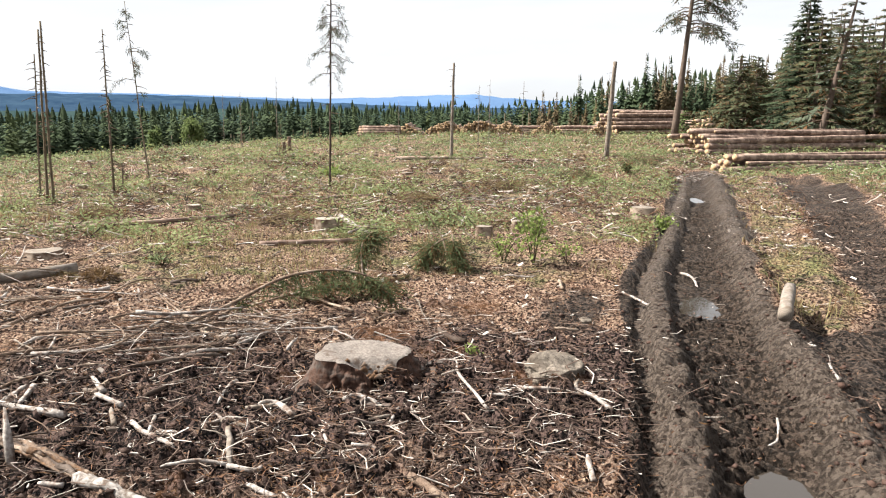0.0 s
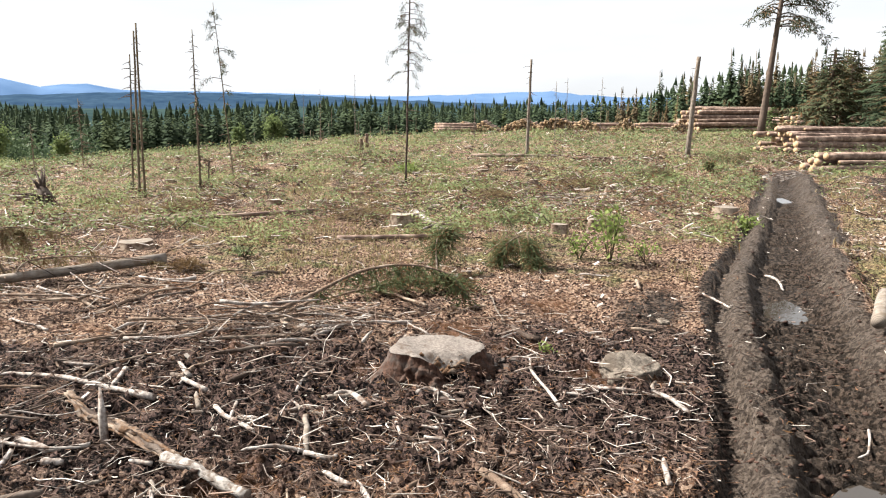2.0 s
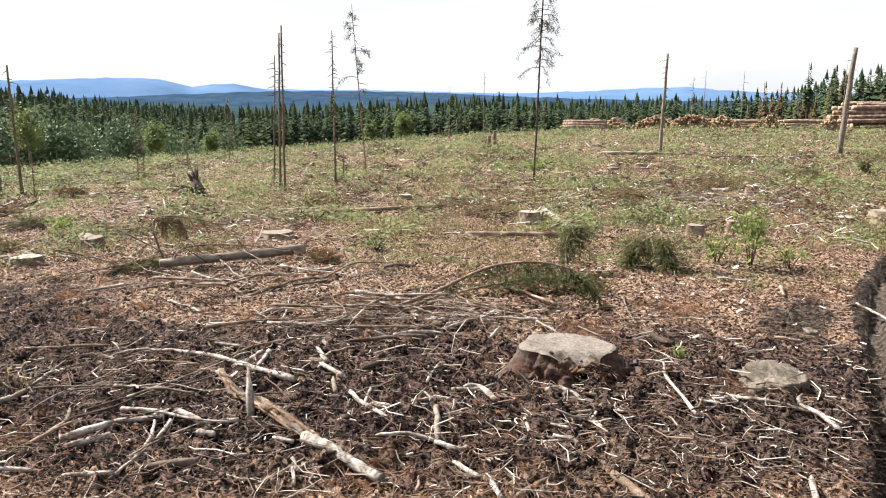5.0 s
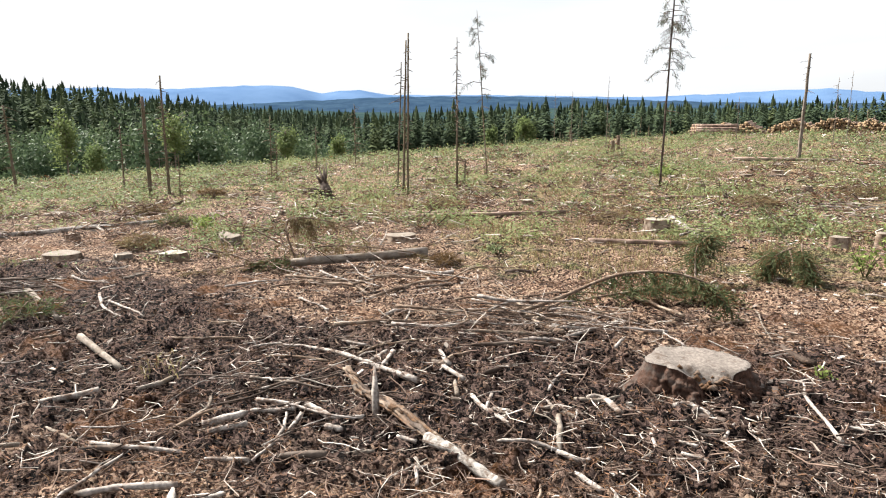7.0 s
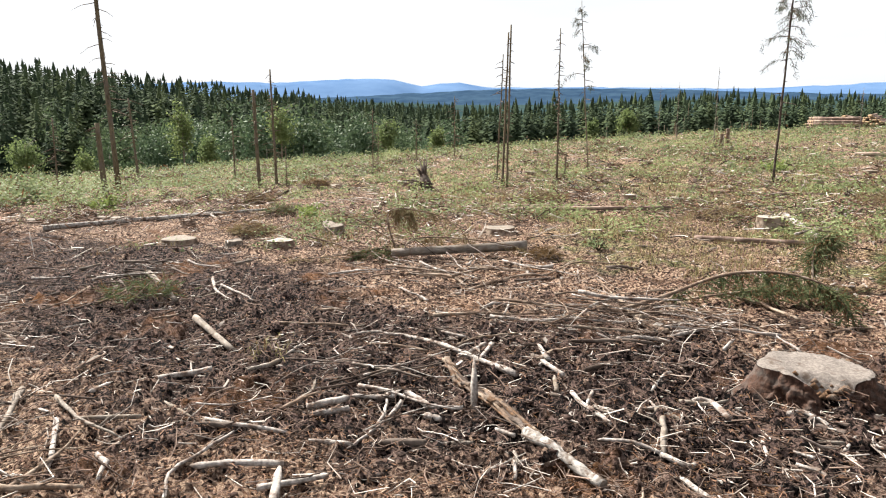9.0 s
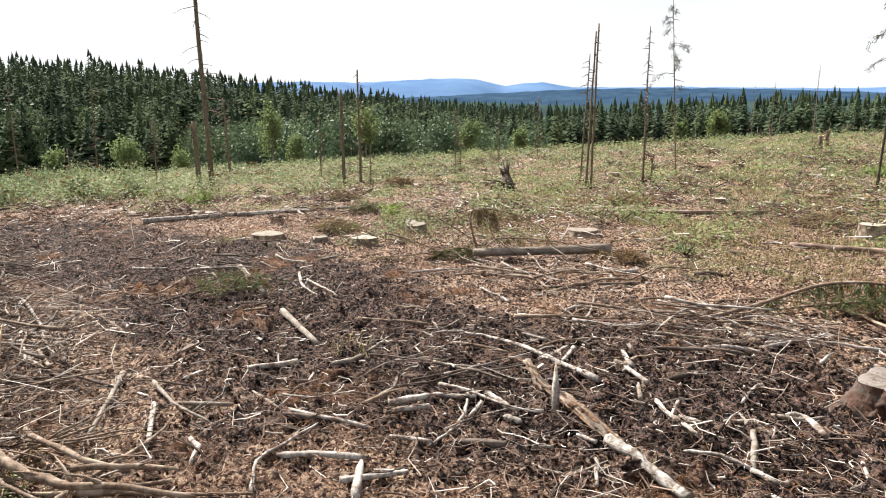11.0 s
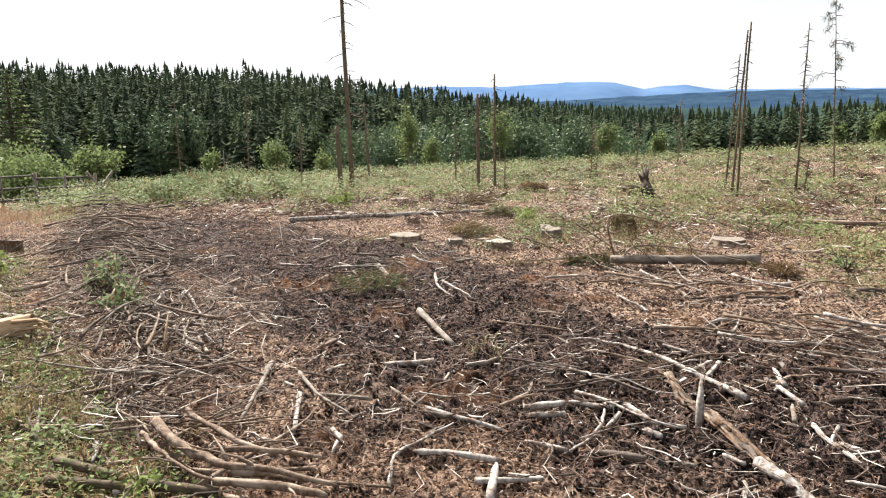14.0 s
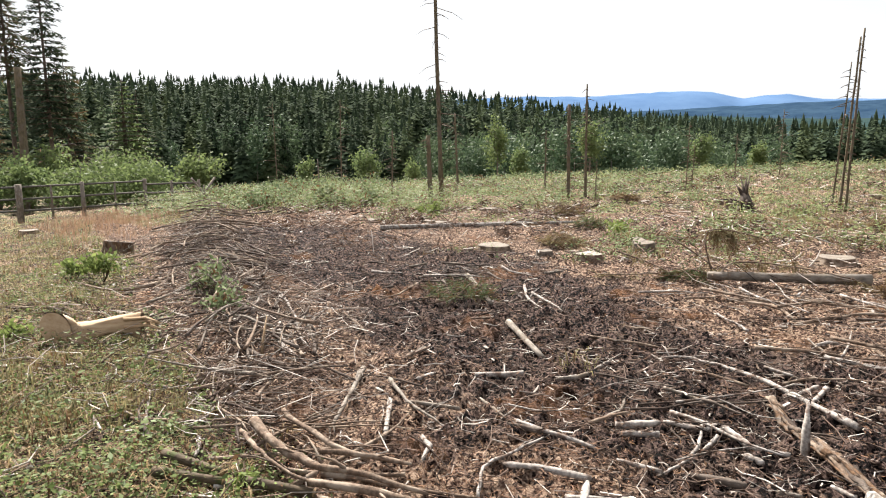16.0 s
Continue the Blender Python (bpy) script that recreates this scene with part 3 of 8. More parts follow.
# ---- the ground ----
def build_ground():
    az = np.concatenate([np.arange(-180, -96, 3.0), np.arange(-96, 40, 0.34), np.linspace(40, 180, 48, endpoint=False)])
    rad = [0.0, 0.5, 1.0, 1.5, 2.0, 2.3]
    while rad[-1] < 4500:
        r = rad[-1]
        rad.append(r + (max(0.017, 0.0058 * r) if r < 14 else 0.012 * r if r < 70 else 0.045 * r))
    rad = np.array(rad[1:])
    R, A = np.meshgrid(rad, np.radians(az), indexing="ij")
    X, Y = R * np.sin(A), R * np.cos(A)
    Z = ground_z(X, Y)
    nr, na = R.shape
    V = np.stack([X, Y, Z], -1).reshape(-1, 3)
    V = np.vstack([V, [[0, 0, gz(0, 0)]]])
    i, j = np.meshgrid(np.arange(nr - 1), np.arange(na), indexing="ij")
    j2 = (j + 1) % na
    F = np.stack([i * na + j, (i + 1) * na + j, (i + 1) * na + j2, i * na + j2], -1).reshape(-1, 4)
    k = np.arange(0, na, 2)
    fan = np.stack([np.full(len(k), nr * na), k, (k + 1) % na, (k + 2) % na], -1)
    F = np.vstack([F, fan])
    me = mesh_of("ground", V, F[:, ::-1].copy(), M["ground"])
    mud, grass, trail = zones(V[:, 0], V[:, 1])
    q = 0.7 * (V[:, 1] - V[:, 0])
    wood = np.maximum(smooth(60, 75, q), smooth(150, 260, np.hypot(V[:, 0], V[:, 1])))
    dl, _ = to_line(V[:, 0], V[:, 1], BERM_L)
    dr, _ = to_line(V[:, 0], V[:, 1], BERM_R)
    dc, _ = to_line(V[:, 0], V[:, 1], RUT)
    crust = np.maximum(smooth(0.26, 0.10, dl), smooth(0.26, 0.1, dr)) * smooth(23, 17, V[:, 1])
    soak = smooth(0.42, 0.2, dc) * smooth(23, 17, V[:, 1])
    for key, val in (("mud", mud), ("grass", grass), ("wood_floor", wood), ("crust", crust), ("soak", soak), ("churned", trail)):
        a = me.attributes.new(key, 'FLOAT', 'POINT')
        a.data.foreach_set("value", val.astype(np.float32))
    ob = new("ground", me)
    return tagged(ob, "churned brown soil of a felled clearing with needle litter, moss and ruts", "ground", kind="structure")


build_ground()


def puddles():
    for px, py, rx, ry, turn in PUDDLES:
        n = 28
        verts = []
        for k in range(n):
            t = 2 * math.pi * k / n
            w = 1.35 + 0.18 * math.sin(3 * t + px) + 0.1 * math.sin(5 * t)
            verts.append((rx * w * math.cos(t), ry * w * math.sin(t), 0))
        ob = new("puddle", mesh_of("puddle", verts, [tuple(range(n))], M["water"]))
        ob.matrix_basis = pose(px, py, rz(px, py) + 0.036, 0, 0, turn)
        tagged(ob, "shallow muddy puddle lying in the wheel rut", "puddle", "puddles in the track", "structure")


puddles()

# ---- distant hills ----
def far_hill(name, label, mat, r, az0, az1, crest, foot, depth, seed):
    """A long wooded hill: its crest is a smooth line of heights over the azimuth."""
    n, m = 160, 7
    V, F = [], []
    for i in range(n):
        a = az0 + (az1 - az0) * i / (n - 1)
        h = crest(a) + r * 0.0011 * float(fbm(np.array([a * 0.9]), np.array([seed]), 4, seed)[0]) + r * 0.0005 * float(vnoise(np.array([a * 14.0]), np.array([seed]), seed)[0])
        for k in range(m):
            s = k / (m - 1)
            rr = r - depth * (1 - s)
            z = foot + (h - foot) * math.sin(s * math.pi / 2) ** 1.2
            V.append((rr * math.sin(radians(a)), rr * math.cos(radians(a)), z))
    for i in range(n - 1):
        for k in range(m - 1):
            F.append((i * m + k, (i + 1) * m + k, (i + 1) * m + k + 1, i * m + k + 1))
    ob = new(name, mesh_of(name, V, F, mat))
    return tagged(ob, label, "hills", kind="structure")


def bump(a, c, w, h):
    return h * math.exp(-((a - c) / w) ** 2)


def crest_far(a):
    e = float(np.interp(a, [-75, -62, -55, -50, -46, -43, -40, -38, -36.6, -34.5, -31.8, -29.2, -25, -18, -14, -10.5, -6, -1.3, 2.5, 4.5, 8, 40],
                        [0.6, 1.2, 2.0, 2.19, 2.15, 2.28, 2.45, 2.47, 2.36, 1.92, 2.15, 1.80, 1.76, 1.72, 1.6, 1.5, 1.65, 1.83, 1.95, 1.73, 1.5, 1.0]))
    return 4200 * math.tan(radians(e))


def crest_mid(a):
    e = float(np.interp(a, [-75, -50, -40, -36, -33, -29, -25, -20, -14, -9, 0, 10, 40], [0.6, 0.9, 1.1, 1.35, 1.5, 1.66, 1.68, 1.66, 1.5, 1.25, 1.0, 0.9, 0.6]))
    return 2400 * math.tan(radians(e))


def crest_near(a):
    e = 0.35 + bump(a, -12, 12, 0.5) + bump(a, -40, 8, 0.4)
    return 1300 * math.tan(radians(e))


# no air haze is built: the hills' colours carry it
far_hill("backdrop_hills", "long hills on the horizon, tinted blue for haze", M["hill_far"], 4200, -75, 40, crest_far, -60, 900, 3)
far_hill("backdrop_ridge", "dark wooded ridge below the far hills, tinted blue for haze", M["hill_mid"], 2400, -75, 40, crest_mid, -60, 700, 5)
far_hill("backdrop_slope", "dark green wooded slope across the valley, tinted bluish for haze", M["hill_near"], 1300, -75, 40, crest_near, -62, 500, 9)


# ---- woods ----
def spruce_shape(h, rad, boughs, seed, bare=0.06, ragged=0.35, taper=0.74):
    """Needle boughs of a spruce, thick below and close to the stem at its tip; each is a folded blade that hangs at its end."""
    r = np.random.default_rng(seed)
    V, F = [], []
    lump = r.random(9)
    for i in range(boughs):
        s = (i + r.random()) / boughs
        s = 1 - (1 - s) ** 0.62
        z = h * (bare + (0.985 - bare) * s)
        a = 2.39996 * i + 0.9 * r.random()
        reach = rad * ((1 - s) ** taper * 0.94 + 0.06) * (0.82 + 0.36 * lump[int(s * 8.99)])
        L = reach * (1 - ragged + ragged * 1.5 * r.random())
        w = L * (0.30 + 0.16 * r.random())
        c, d = math.cos(a), math.sin(a)
        tip = (L * c, L * d, z - L * (0.30 + 0.35 * r.random()) * (1 - 0.75 * s))
        mx, my, mz = 0.55 * L * c, 0.55 * L * d, z - 0.10 * L
        o = len(V)
        V += [(0.05 * L * c, 0.05 * L * d, z + 0.12 * L), (mx - w * d, my + w * c, mz - 0.22 * w - 0.10 * L), tip, (mx + w * d, my - w * c, mz - 0.22 * w - 0.10 * L), (mx, my, mz + 0.05 * L)]
        F += [(o, o + 1, o + 4), (o + 1, o + 2, o + 4), (o + 2, o + 3, o + 4), (o + 3, o, o + 4)]
    o = len(V)
    for k in range(5):
        a = 2 * math.pi * k / 5
        V.append((0.14 * rad * math.cos(a), 0.14 * rad * math.sin(a), h * (0.86 + 0.04 * r.random())))
    V.append((0, 0, h))
    F += [(o + k, o + (k + 1) % 5, o + 5) for k in range(5)]
    return np.array(V), np.array(F)


def leaf_cloud(n, cx, cz, rx, rz_, size, seed, clumps=14, hollow=0.55):
    """Leaves in uneven clumps round a crown's middle; each is a small bent quad."""
    r = np.random.default_rng(seed)
    cl = r.normal(size=(clumps, 3))
    cl /= np.linalg.norm(cl, axis=1, keepdims=True)
    cl *= (hollow + (1 - hollow) * r.random((clumps, 1)))
    which = r.integers(0, clumps, n)
    p = cl[which] * 0.78 + r.normal(size=(n, 3)) * 0.19
    p = p * np.array([rx, rx, rz_]) + np.array([cx, 0, cz])
    a = r.normal(size=(n, 3))
    a /= np.linalg.norm(a, axis=1, keepdims=True)
    b = np.cross(a, r.normal(size=(n, 3)))
    b /= np.linalg.norm(b, axis=1, keepdims=True)
    s = size * (0.6 + 0.8 * r.random((n, 1)))
    V = np.stack([p - a * s, p + b * s * 0.55, p + a * s, p - b * s * 0.55], 1).reshape(-1, 3)
    F = np.arange(4 * n).reshape(-1, 4)
    F = np.vstack([F[:, [0, 1, 2]], F[:, [0, 2, 3]]])
    return V, F


class Wood:
    """Many copies of a few tree shapes, as one mesh."""

    def __init__(self):
        self.V, self.F, self.T, self.n = [], [], [], 0

    def add(self, V, F, x, y, z, s, turn, tint, sz=1.0):
        c, d = math.cos(turn) * s, math.sin(turn) * s
        W = np.empty_like(V)
        W[:, 0] = V[:, 0] * c - V[:, 1] * d + x
        W[:, 1] = V[:, 0] * d + V[:, 1] * c + y
        W[:, 2] = V[:, 2] * s * sz + z
        self.V.append(W)
        self.F.append(F + self.n)
        self.T.append(np.full(len(V), tint))
        self.n += len(V)

    def done(self, name, label, mat, category="woods"):
        me = mesh_of(name, np.vstack(self.V), np.vstack(self.F), mat, tint=np.concatenate(self.T), smooth_faces=False)
        return tagged(new(name, me), label, category, kind="stuff")


def wood_top(az):
    """Elevation, in degrees, of the tree tops against the sky."""
    return float(np.interp(az, [-95, -82, -73, -64, -58, -52, -46, -39, -35, -32, -27, -21, -17, -13.6, -9, -4, 4, 8.6, 10, 11.3, 16, 22],
                           [3.6, 3.58, 3.4, 3.5, 3.1, 2.4, 1.65, 1.05, 0.62, 0.7, 1.15, 1.35, 1.5, 1.6, 1.2, 1.1, 1.3, 1.6, 2.2, 2.8, 3.6, 3.7]))


def woods():
    r = np.random.default_rng(21)
    fine = [spruce_shape(12, 2.35, 200, 40 + i, bare=0.03) for i in range(7)]
    rough = [spruce_shape(12, 2.25, 90, 60 + i, bare=0.25) for i in range(7)]
    birch = [leaf_cloud(1150, 0, 6.6, 2.5 + 0.12 * i, 5.2, 0.22, 80 + i, clumps=24) for i in range(6)]
    tall, leafy_wood, stems = Wood(), Wood(), []

    taken = {}

    def grow(az, rr, lim, hmax, fade):
        x, y = rr * math.sin(radians(az)), rr * math.cos(radians(az))
        gap = (3.7 if rr < lim * 1.35 else 2.9) if az < -40 else 2.5
        i, j = int(x // 4), int(y // 4)
        for cell in [(i + u, j + v) for u in (-1, 0, 1) for v in (-1, 0, 1)]:
            if any((x - a) ** 2 + (y - b) ** 2 < gap * gap for a, b in taken.get(cell, ())):
                return
        taken.setdefault((i, j), []).append((x, y))
        z = float(rest_z(np.array([x]), np.array([y]))[0])
        top = 1.6 + rr * math.tan(radians(wood_top(az) + 0.30 * r.normal() - fade))
        h = min(top - z, hmax * (0.86 + 0.22 * r.random()))
        if h < 5.0:
            return
        V, F = (fine if rr < lim * 1.16 else rough)[r.integers(0, 7)]
        wide = 0.9 + 0.3 * r.random()
        tall.add(V, F, x, y, z - 0.3, h / 12 * wide, 6.28 * r.random(), 0.65 * r.random() ** 3 if r.random() < 0.75 else 0.0, 1 / wide)

    # the wooded hill
    for i in range(4200):
        az = -97 + 54 * r.random()
        lim = 96 + 24 * float(smooth(-44, -60, az))
        rr = lim * (1 + 1.25 * r.random() ** 1.15)
        if az > -54 and rr < 150 and r.random() < 0.8:
            continue
        grow(az, rr, lim, 13.0 + 4.5 * min(1.0, (rr / lim - 1) / 0.5), 0.0)
    # the valley, then the dark wall of spruces towards the log stacks
    for i in range(900):
        grow(-47 + 15 * r.random(), 150 + 170 * r.random(), 120, 15.0, 0.0)
    for i in range(2100):
        az = -34 + 36 * r.random()
        lim = 112 + (3.0 * (az + 12) if az > -12 else 0.0)
        grow(az, lim * (1 + 0.55 * r.random() ** 1.4), lim, 15.5, 0.15)
    # the stand behind the stacks
    for i in range(330):
        az = -3 + 26 * r.random()
        grow(az, (150 if az > 9.5 else 175) + 60 * r.random(), 120, 18.0, 0.1)
    # light broadleaf wood in the hollow, and single crowns among the spruces
    for i in range(185):
        if i < 30:
            az = -96 + 42 * r.random()
            lim = 96 + 24 * float(smooth(-44, -60, az))
            rr = lim * (1.0 + 0.25 * r.random())
            s = 0.75 + 0.45 * r.random()
        else:
            az = -58 + 26 * r.random() ** 0.8
            lim = 84 + 18 * float(smooth(-44, -60, az))
            rr = lim * (0.97 + (0.35 if i < 150 else 1.1) * r.random())
            s = (0.55 + 0.60 * r.random()) * (1.0 if az < -38 else 0.85)
        x, y = rr * math.sin(radians(az)), rr * math.cos(radians(az))
        V, F = birch[r.integers(0, 6)]
        z = float(rest_z(np.array([x]), np.array([y]))[0])
        s = min(s, (1.6 + rr * math.tan(radians(wood_top(az) - 0.5)) - z) / 12.2)
        leafy_wood.add(V, F, x, y, z - 0.3, s, 6.28 * r.random(), 0.40 * r.random() ** 2)
        stems.append(tube([(x, y, z - 0.4), (x + 0.2 * r.normal(), y, z + 7 * s)], [0.11 * s, 0.05 * s], 5))
    # scrub that hides the stems along the edge
    scrub = leaf_cloud(260, 0, 1.3, 1.8, 1.2, 0.26, 99, clumps=12, hollow=0.3)
    for i in range(45):
        az = -100 + 72 * r.random()
        lim = 84 + 38 * float(smooth(-40, -62, az))
        rr = lim * (0.93 + 0.1 * r.random())
        x, y = rr * math.sin(radians(az)), rr * math.cos(radians(az))
        leafy_wood.add(*scrub, x, y, rz(x, y) - 0.2, 0.45 + 0.55 * r.random(), 6.28 * r.random(), 0.2 * r.random())
    tall.done("spruce_wood", "dense dark green spruce wood behind the clearing", M["spruce"])
    leafy_wood.done("birch_wood", "lighter green birch wood in the hollow below the field", M["birch_leaf"])
    V, F = join(stems)
    tagged(new("birch_stems", mesh_of("birch_stems", V, F, M["grey"])), "thin grey birch stems among the leaves", "stems", kind="stuff")
    # browned stand with bare stems beyond the log piles
    brown, crown, poles = Wood(), Wood(), []
    thin = [spruce_shape(13, 1.35, 110, 140 + i, bare=0.36, ragged=0.6) for i in range(4)]
    for i in range(330):
        az = -26 + 43 * r.random() if i < 190 else 15 + 13 * r.random()
        rr = (92 if az < -8 else 100) + 34 * r.random() + (0 if az < -8 else 2.4 * (12 - az if az < 12 else 0))
        x, y = rr * math.sin(radians(az)), rr * math.cos(radians(az))
        z = rz(x, y)
        s = (0.52 if az < 15 else 0.66) * (0.7 + 0.6 * r.random() ** 1.5)
        V, F = thin[r.integers(0, 4)]
        dead = r.random() < 0.45
        (brown if dead else crown).add(V, F, x, y, z, s, 6.28 * r.random(), 0.5 * r.random() if dead else 0.1 * r.random())
        poles.append(tube([(x, y, z - 0.3), (x + 0.15 * r.normal(), y, z + 12.6 * s)], [0.16 * s, 0.04], 5))
    brown.done("dying_spruces", "browned dying spruces at the wood's edge", M["dying"])
    crown.done("edge_spruces", "thin spruces with bare lower stems", M["spruce"])
    V, F = join(poles)
    tagged(new("spruce_stems", mesh_of("spruce_stems", V, F, M["snag"])), "bare brown spruce stems at the wood's edge", "stems", kind="stuff")


woods()

# ---- standing trees in the clearing ----
def stub_twigs(h, r0, n, seed, lo=0.15, length=0.35, thick=0.015, lean=(0, 0)):
    """Short broken side twigs of a dead stem."""
    r = random.Random(seed)
    chunks = []
    for i in range(n):
        s = lo + (0.97 - lo) * (i + r.random()) / n
        a = r.random() * 6.28
        L = length * (0.2 + 1.3 * r.random() ** 2) * (1.15 - 0.5 * s)
        p = Vector((lean[0] * s, lean[1] * s, h * s))
        d = Vector((math.cos(a), math.sin(a), 0.05 - 0.45 * r.random()))
        chunks.append(tube([p, p + d * L * 0.6, p + d * L + Vector((0, 0, -0.12 * L))], [thick, thick * 0.7, thick * 0.25], 4))
    return join(chunks)


def snag(x, y, h, r0, r1, lean=(0.0, 0.0), twigs=14, length=0.35, mat="snag", label="tall dead spruce pole with short broken twigs, standing in the clearing", seed=1, wisps=0, name="dead_tree"):
    r = random.Random(seed)
    r0, r1 = r0 * 0.54, r1 * 0.54
    t = base(name, pose(x, y, rz(x, y) - 0.08), label, "dead tree", "dead trees in the clearing")
    n = 9
    pts = [(lean[0] * k / n + 0.012 * h * (r.random() - 0.5) * 0.35, lean[1] * k / n, h * k / n) for k in range(n + 1)]
    radii = [r0 * 1.25] + [r0 + (r1 - r0) * k / n for k in range(1, n + 1)]
    V, F = tube(pts, radii, 8, 0.08, seed)
    part("trunk", mesh_of("trunk", V, F, M[mat]), t)
    if twigs:
        V, F = stub_twigs(h, r0, int(twigs * 3.2), seed, length=length * 1.1, thick=0.009 + 0.03 * r0, lean=lean)
        part("twig_fringe", mesh_of("twig_fringe", V, F, M["needle_twig"]), t, "thin broken grey twigs")["kind"] = "stuff"
    if wisps:
        Vs, Fs, o = [], [], 0
        rr = np.random.default_rng(seed)
        limbs = []
        for i in range(wisps):
            s = 0.50 + 0.49 * rr.random()
            a = 6.28 * rr.random()
            L = 0.62 * min(1.0, 1.9 * (1.08 - s)) * (0.45 + 0.75 * rr.random()) * h / 5
            p = np.array([lean[0] * s, lean[1] * s, h * s])
            d = np.array([math.cos(a), math.sin(a), 0.0])
            line = [p + d * L * f + np.array([0, 0, L * (0.35 * f - 1.0 * f * f * (0.5 + 0.5 * rr.random()))]) for f in (0, 0.35, 0.7, 1.0)]
            limbs.append(tube([tuple(q) for q in line], [0.009, 0.007, 0.005, 0.003], 4))
            m = 46
            f = 1.0 + 1.99 * rr.random(m) ** 0.8
            k = f.astype(int)
            line = np.array(line)
            at = line[k] + (line[k + 1] - line[k]) * (f - k)[:, None] + rr.normal(size=(m, 3)) * np.array([0.035, 0.035, 0.03])
            way = rr.normal(size=(m, 3)) * 0.6 + d * 0.5 + [0, 0, -0.8]
            way /= np.linalg.norm(way, axis=1, keepdims=True)
            ln = 0.05 + 0.09 * rr.random((m, 1))
            side = np.cross(way, rr.normal(size=(m, 3)))
            side /= np.linalg.norm(side, axis=1, keepdims=True)
            W = np.stack([at - side * 0.006, at + side * 0.006, at + way * ln], 1).reshape(-1, 3)
            Vs.append(W)
            Fs.append(np.arange(3 * m).reshape(-1, 3) + o)
            o += 3 * m
        part("crown", mesh_of("crown", np.vstack(Vs), np.vstack(Fs), M["larch"], tint=np.zeros(o)), t, "wispy thin needles left on drooping twigs")
        V, F = join(limbs)
        part("limb_frame", mesh_of("limb_frame", V, F, M["needle_twig"]), t)["kind"] = "stuff"
    return t


GREYISH = "weathered grey snag with a broken top"
# tall poles on the slope
snag(-7.50, 13.87, 3.46, 0.048, 0.03, (0.05, 0.0), 16, 0.11, seed=2)
snag(-7.63, 13.9, 3.33, 0.050, 0.028, (0.06, 0.1), 15, 0.11, seed=3)
snag(-8.23, 14.74, 2.96, 0.04, 0.02, (0.14, 0), 16, 0.2, seed=4)
snag(-6.94, 15.23, 3.46, 0.05, 0.018, (0.0, 0), 26, 0.22, seed=5)
snag(-6.75, 15.20, 0.75, 0.035, 0.02, (0.05, 0), 6, 0.15, seed=55, label="short dead sapling stem beside a taller pole")
snag(-6.88, 17.0, 4.25, 0.035, 0.012, (-0.32, 0), 8, 0.2, seed=6, wisps=14, label="thin dying pole with a few wisps of needles near its top", name="young_pine")
snag(-2.54, 16.24, 5.0, 0.05, 0.024, (0.10, 0.2), 8, 0.25, seed=7, wisps=36, mat="dark", label="slim dark young pine with a sparse drooping crown", name="young_pine")
snag(0.27, 26.0, 3.45, 0.11, 0.07, (0.08, 0), 9, 0.45, mat="grey", label=GREYISH, seed=8)
snag(5.93, 26.6, 3.55, 0.17, 0.13, (0.18, 0), 5, 0.5, mat="grey", label="weathered grey snag with long bare limbs near its broken top", seed=9)
snag(-17.30, 11.07, 12.5, 0.125, 0.045, (-0.75, 0.0), 34, 0.55, seed=10, label="very tall bare dead spruce with stiff side twigs")
snag(-16.45, 10.16, 1.9, 0.13, 0.10, (-0.12, 0), 14, 0.3, seed=11, label="broken-off lower trunk of a dead spruce")
snag(-23.5, 15.9, 3.05, 0.10, 0.05, (-0.25, 0), 20, 0.5, seed=12)
snag(-14.37, 13.15, 2.55, 0.095, 0.075, (-0.06, 0), 24, 0.22, seed=13, label="reddish dead spruce trunk, snapped at half height")
snag(-13.75, 13.16, 3.0, 0.075, 0.035, (-0.06, 0), 26, 0.24, seed=14)
snag(-13.05, 12.8, 1.1, 0.03, 0.015, (0.03, 0), 8, 0.15, seed=15, label="thin dead sapling stem")
snag(-18.2, 15.7, 2.06, 0.055, 0.03, (0.0, 0), 14, 0.3, seed=16)
snag(-13.33, 16.58, 2.0, 0.035, 0.015, (0.03, 0), 16, 0.2, seed=17)
snag(-13.0, 16.4, 1.4, 0.03, 0.012, (0.03, 0), 12, 0.2, seed=18)
snag(-14.8, 20.9, 1.7, 0.035, 0.02, (0.0, 0), 12, 0.3, seed=19)
snag(-16.1, 25.5, 2.6, 0.04, 0.02, (0.0, 0), 22, 0.45, seed=20)
snag(-19.5, 10.7, 2.2, 0.05, 0.03, (0.05, 0), 16, 0.35, seed=22)
snag(-30.0, 14.0, 4.2, 0.06, 0.03, (0.05, 0), 16, 0.6, seed=23)
snag(-34.0, 12.5, 4.4, 0.06, 0.03, (-0.3, 0), 14, 0.6, seed=24)
snag(-29.0, 12.5, 1.6, 0.05, 0.04, (-0.15, 0), 4, 0.3, seed=25, mat="grey", label=GREYISH)
for k, (sx, sy, sh) in enumerate([(-7.5, 33, 3.4), (2.6, 42, 3.6), (4.4, 41, 3.5), (8.9, 40, 3.8), (1.6, 34, 3.0), (-10.5, 38, 3.0), (-13.5, 45, 3.2), (-2.4, 39, 2.4)]):
    snag(sx, sy, sh, 0.035, 0.015, (0.03, 0), 10, 0.25, mat="grey", seed=30 + k, label="thin grey dead stem far across the clearing")


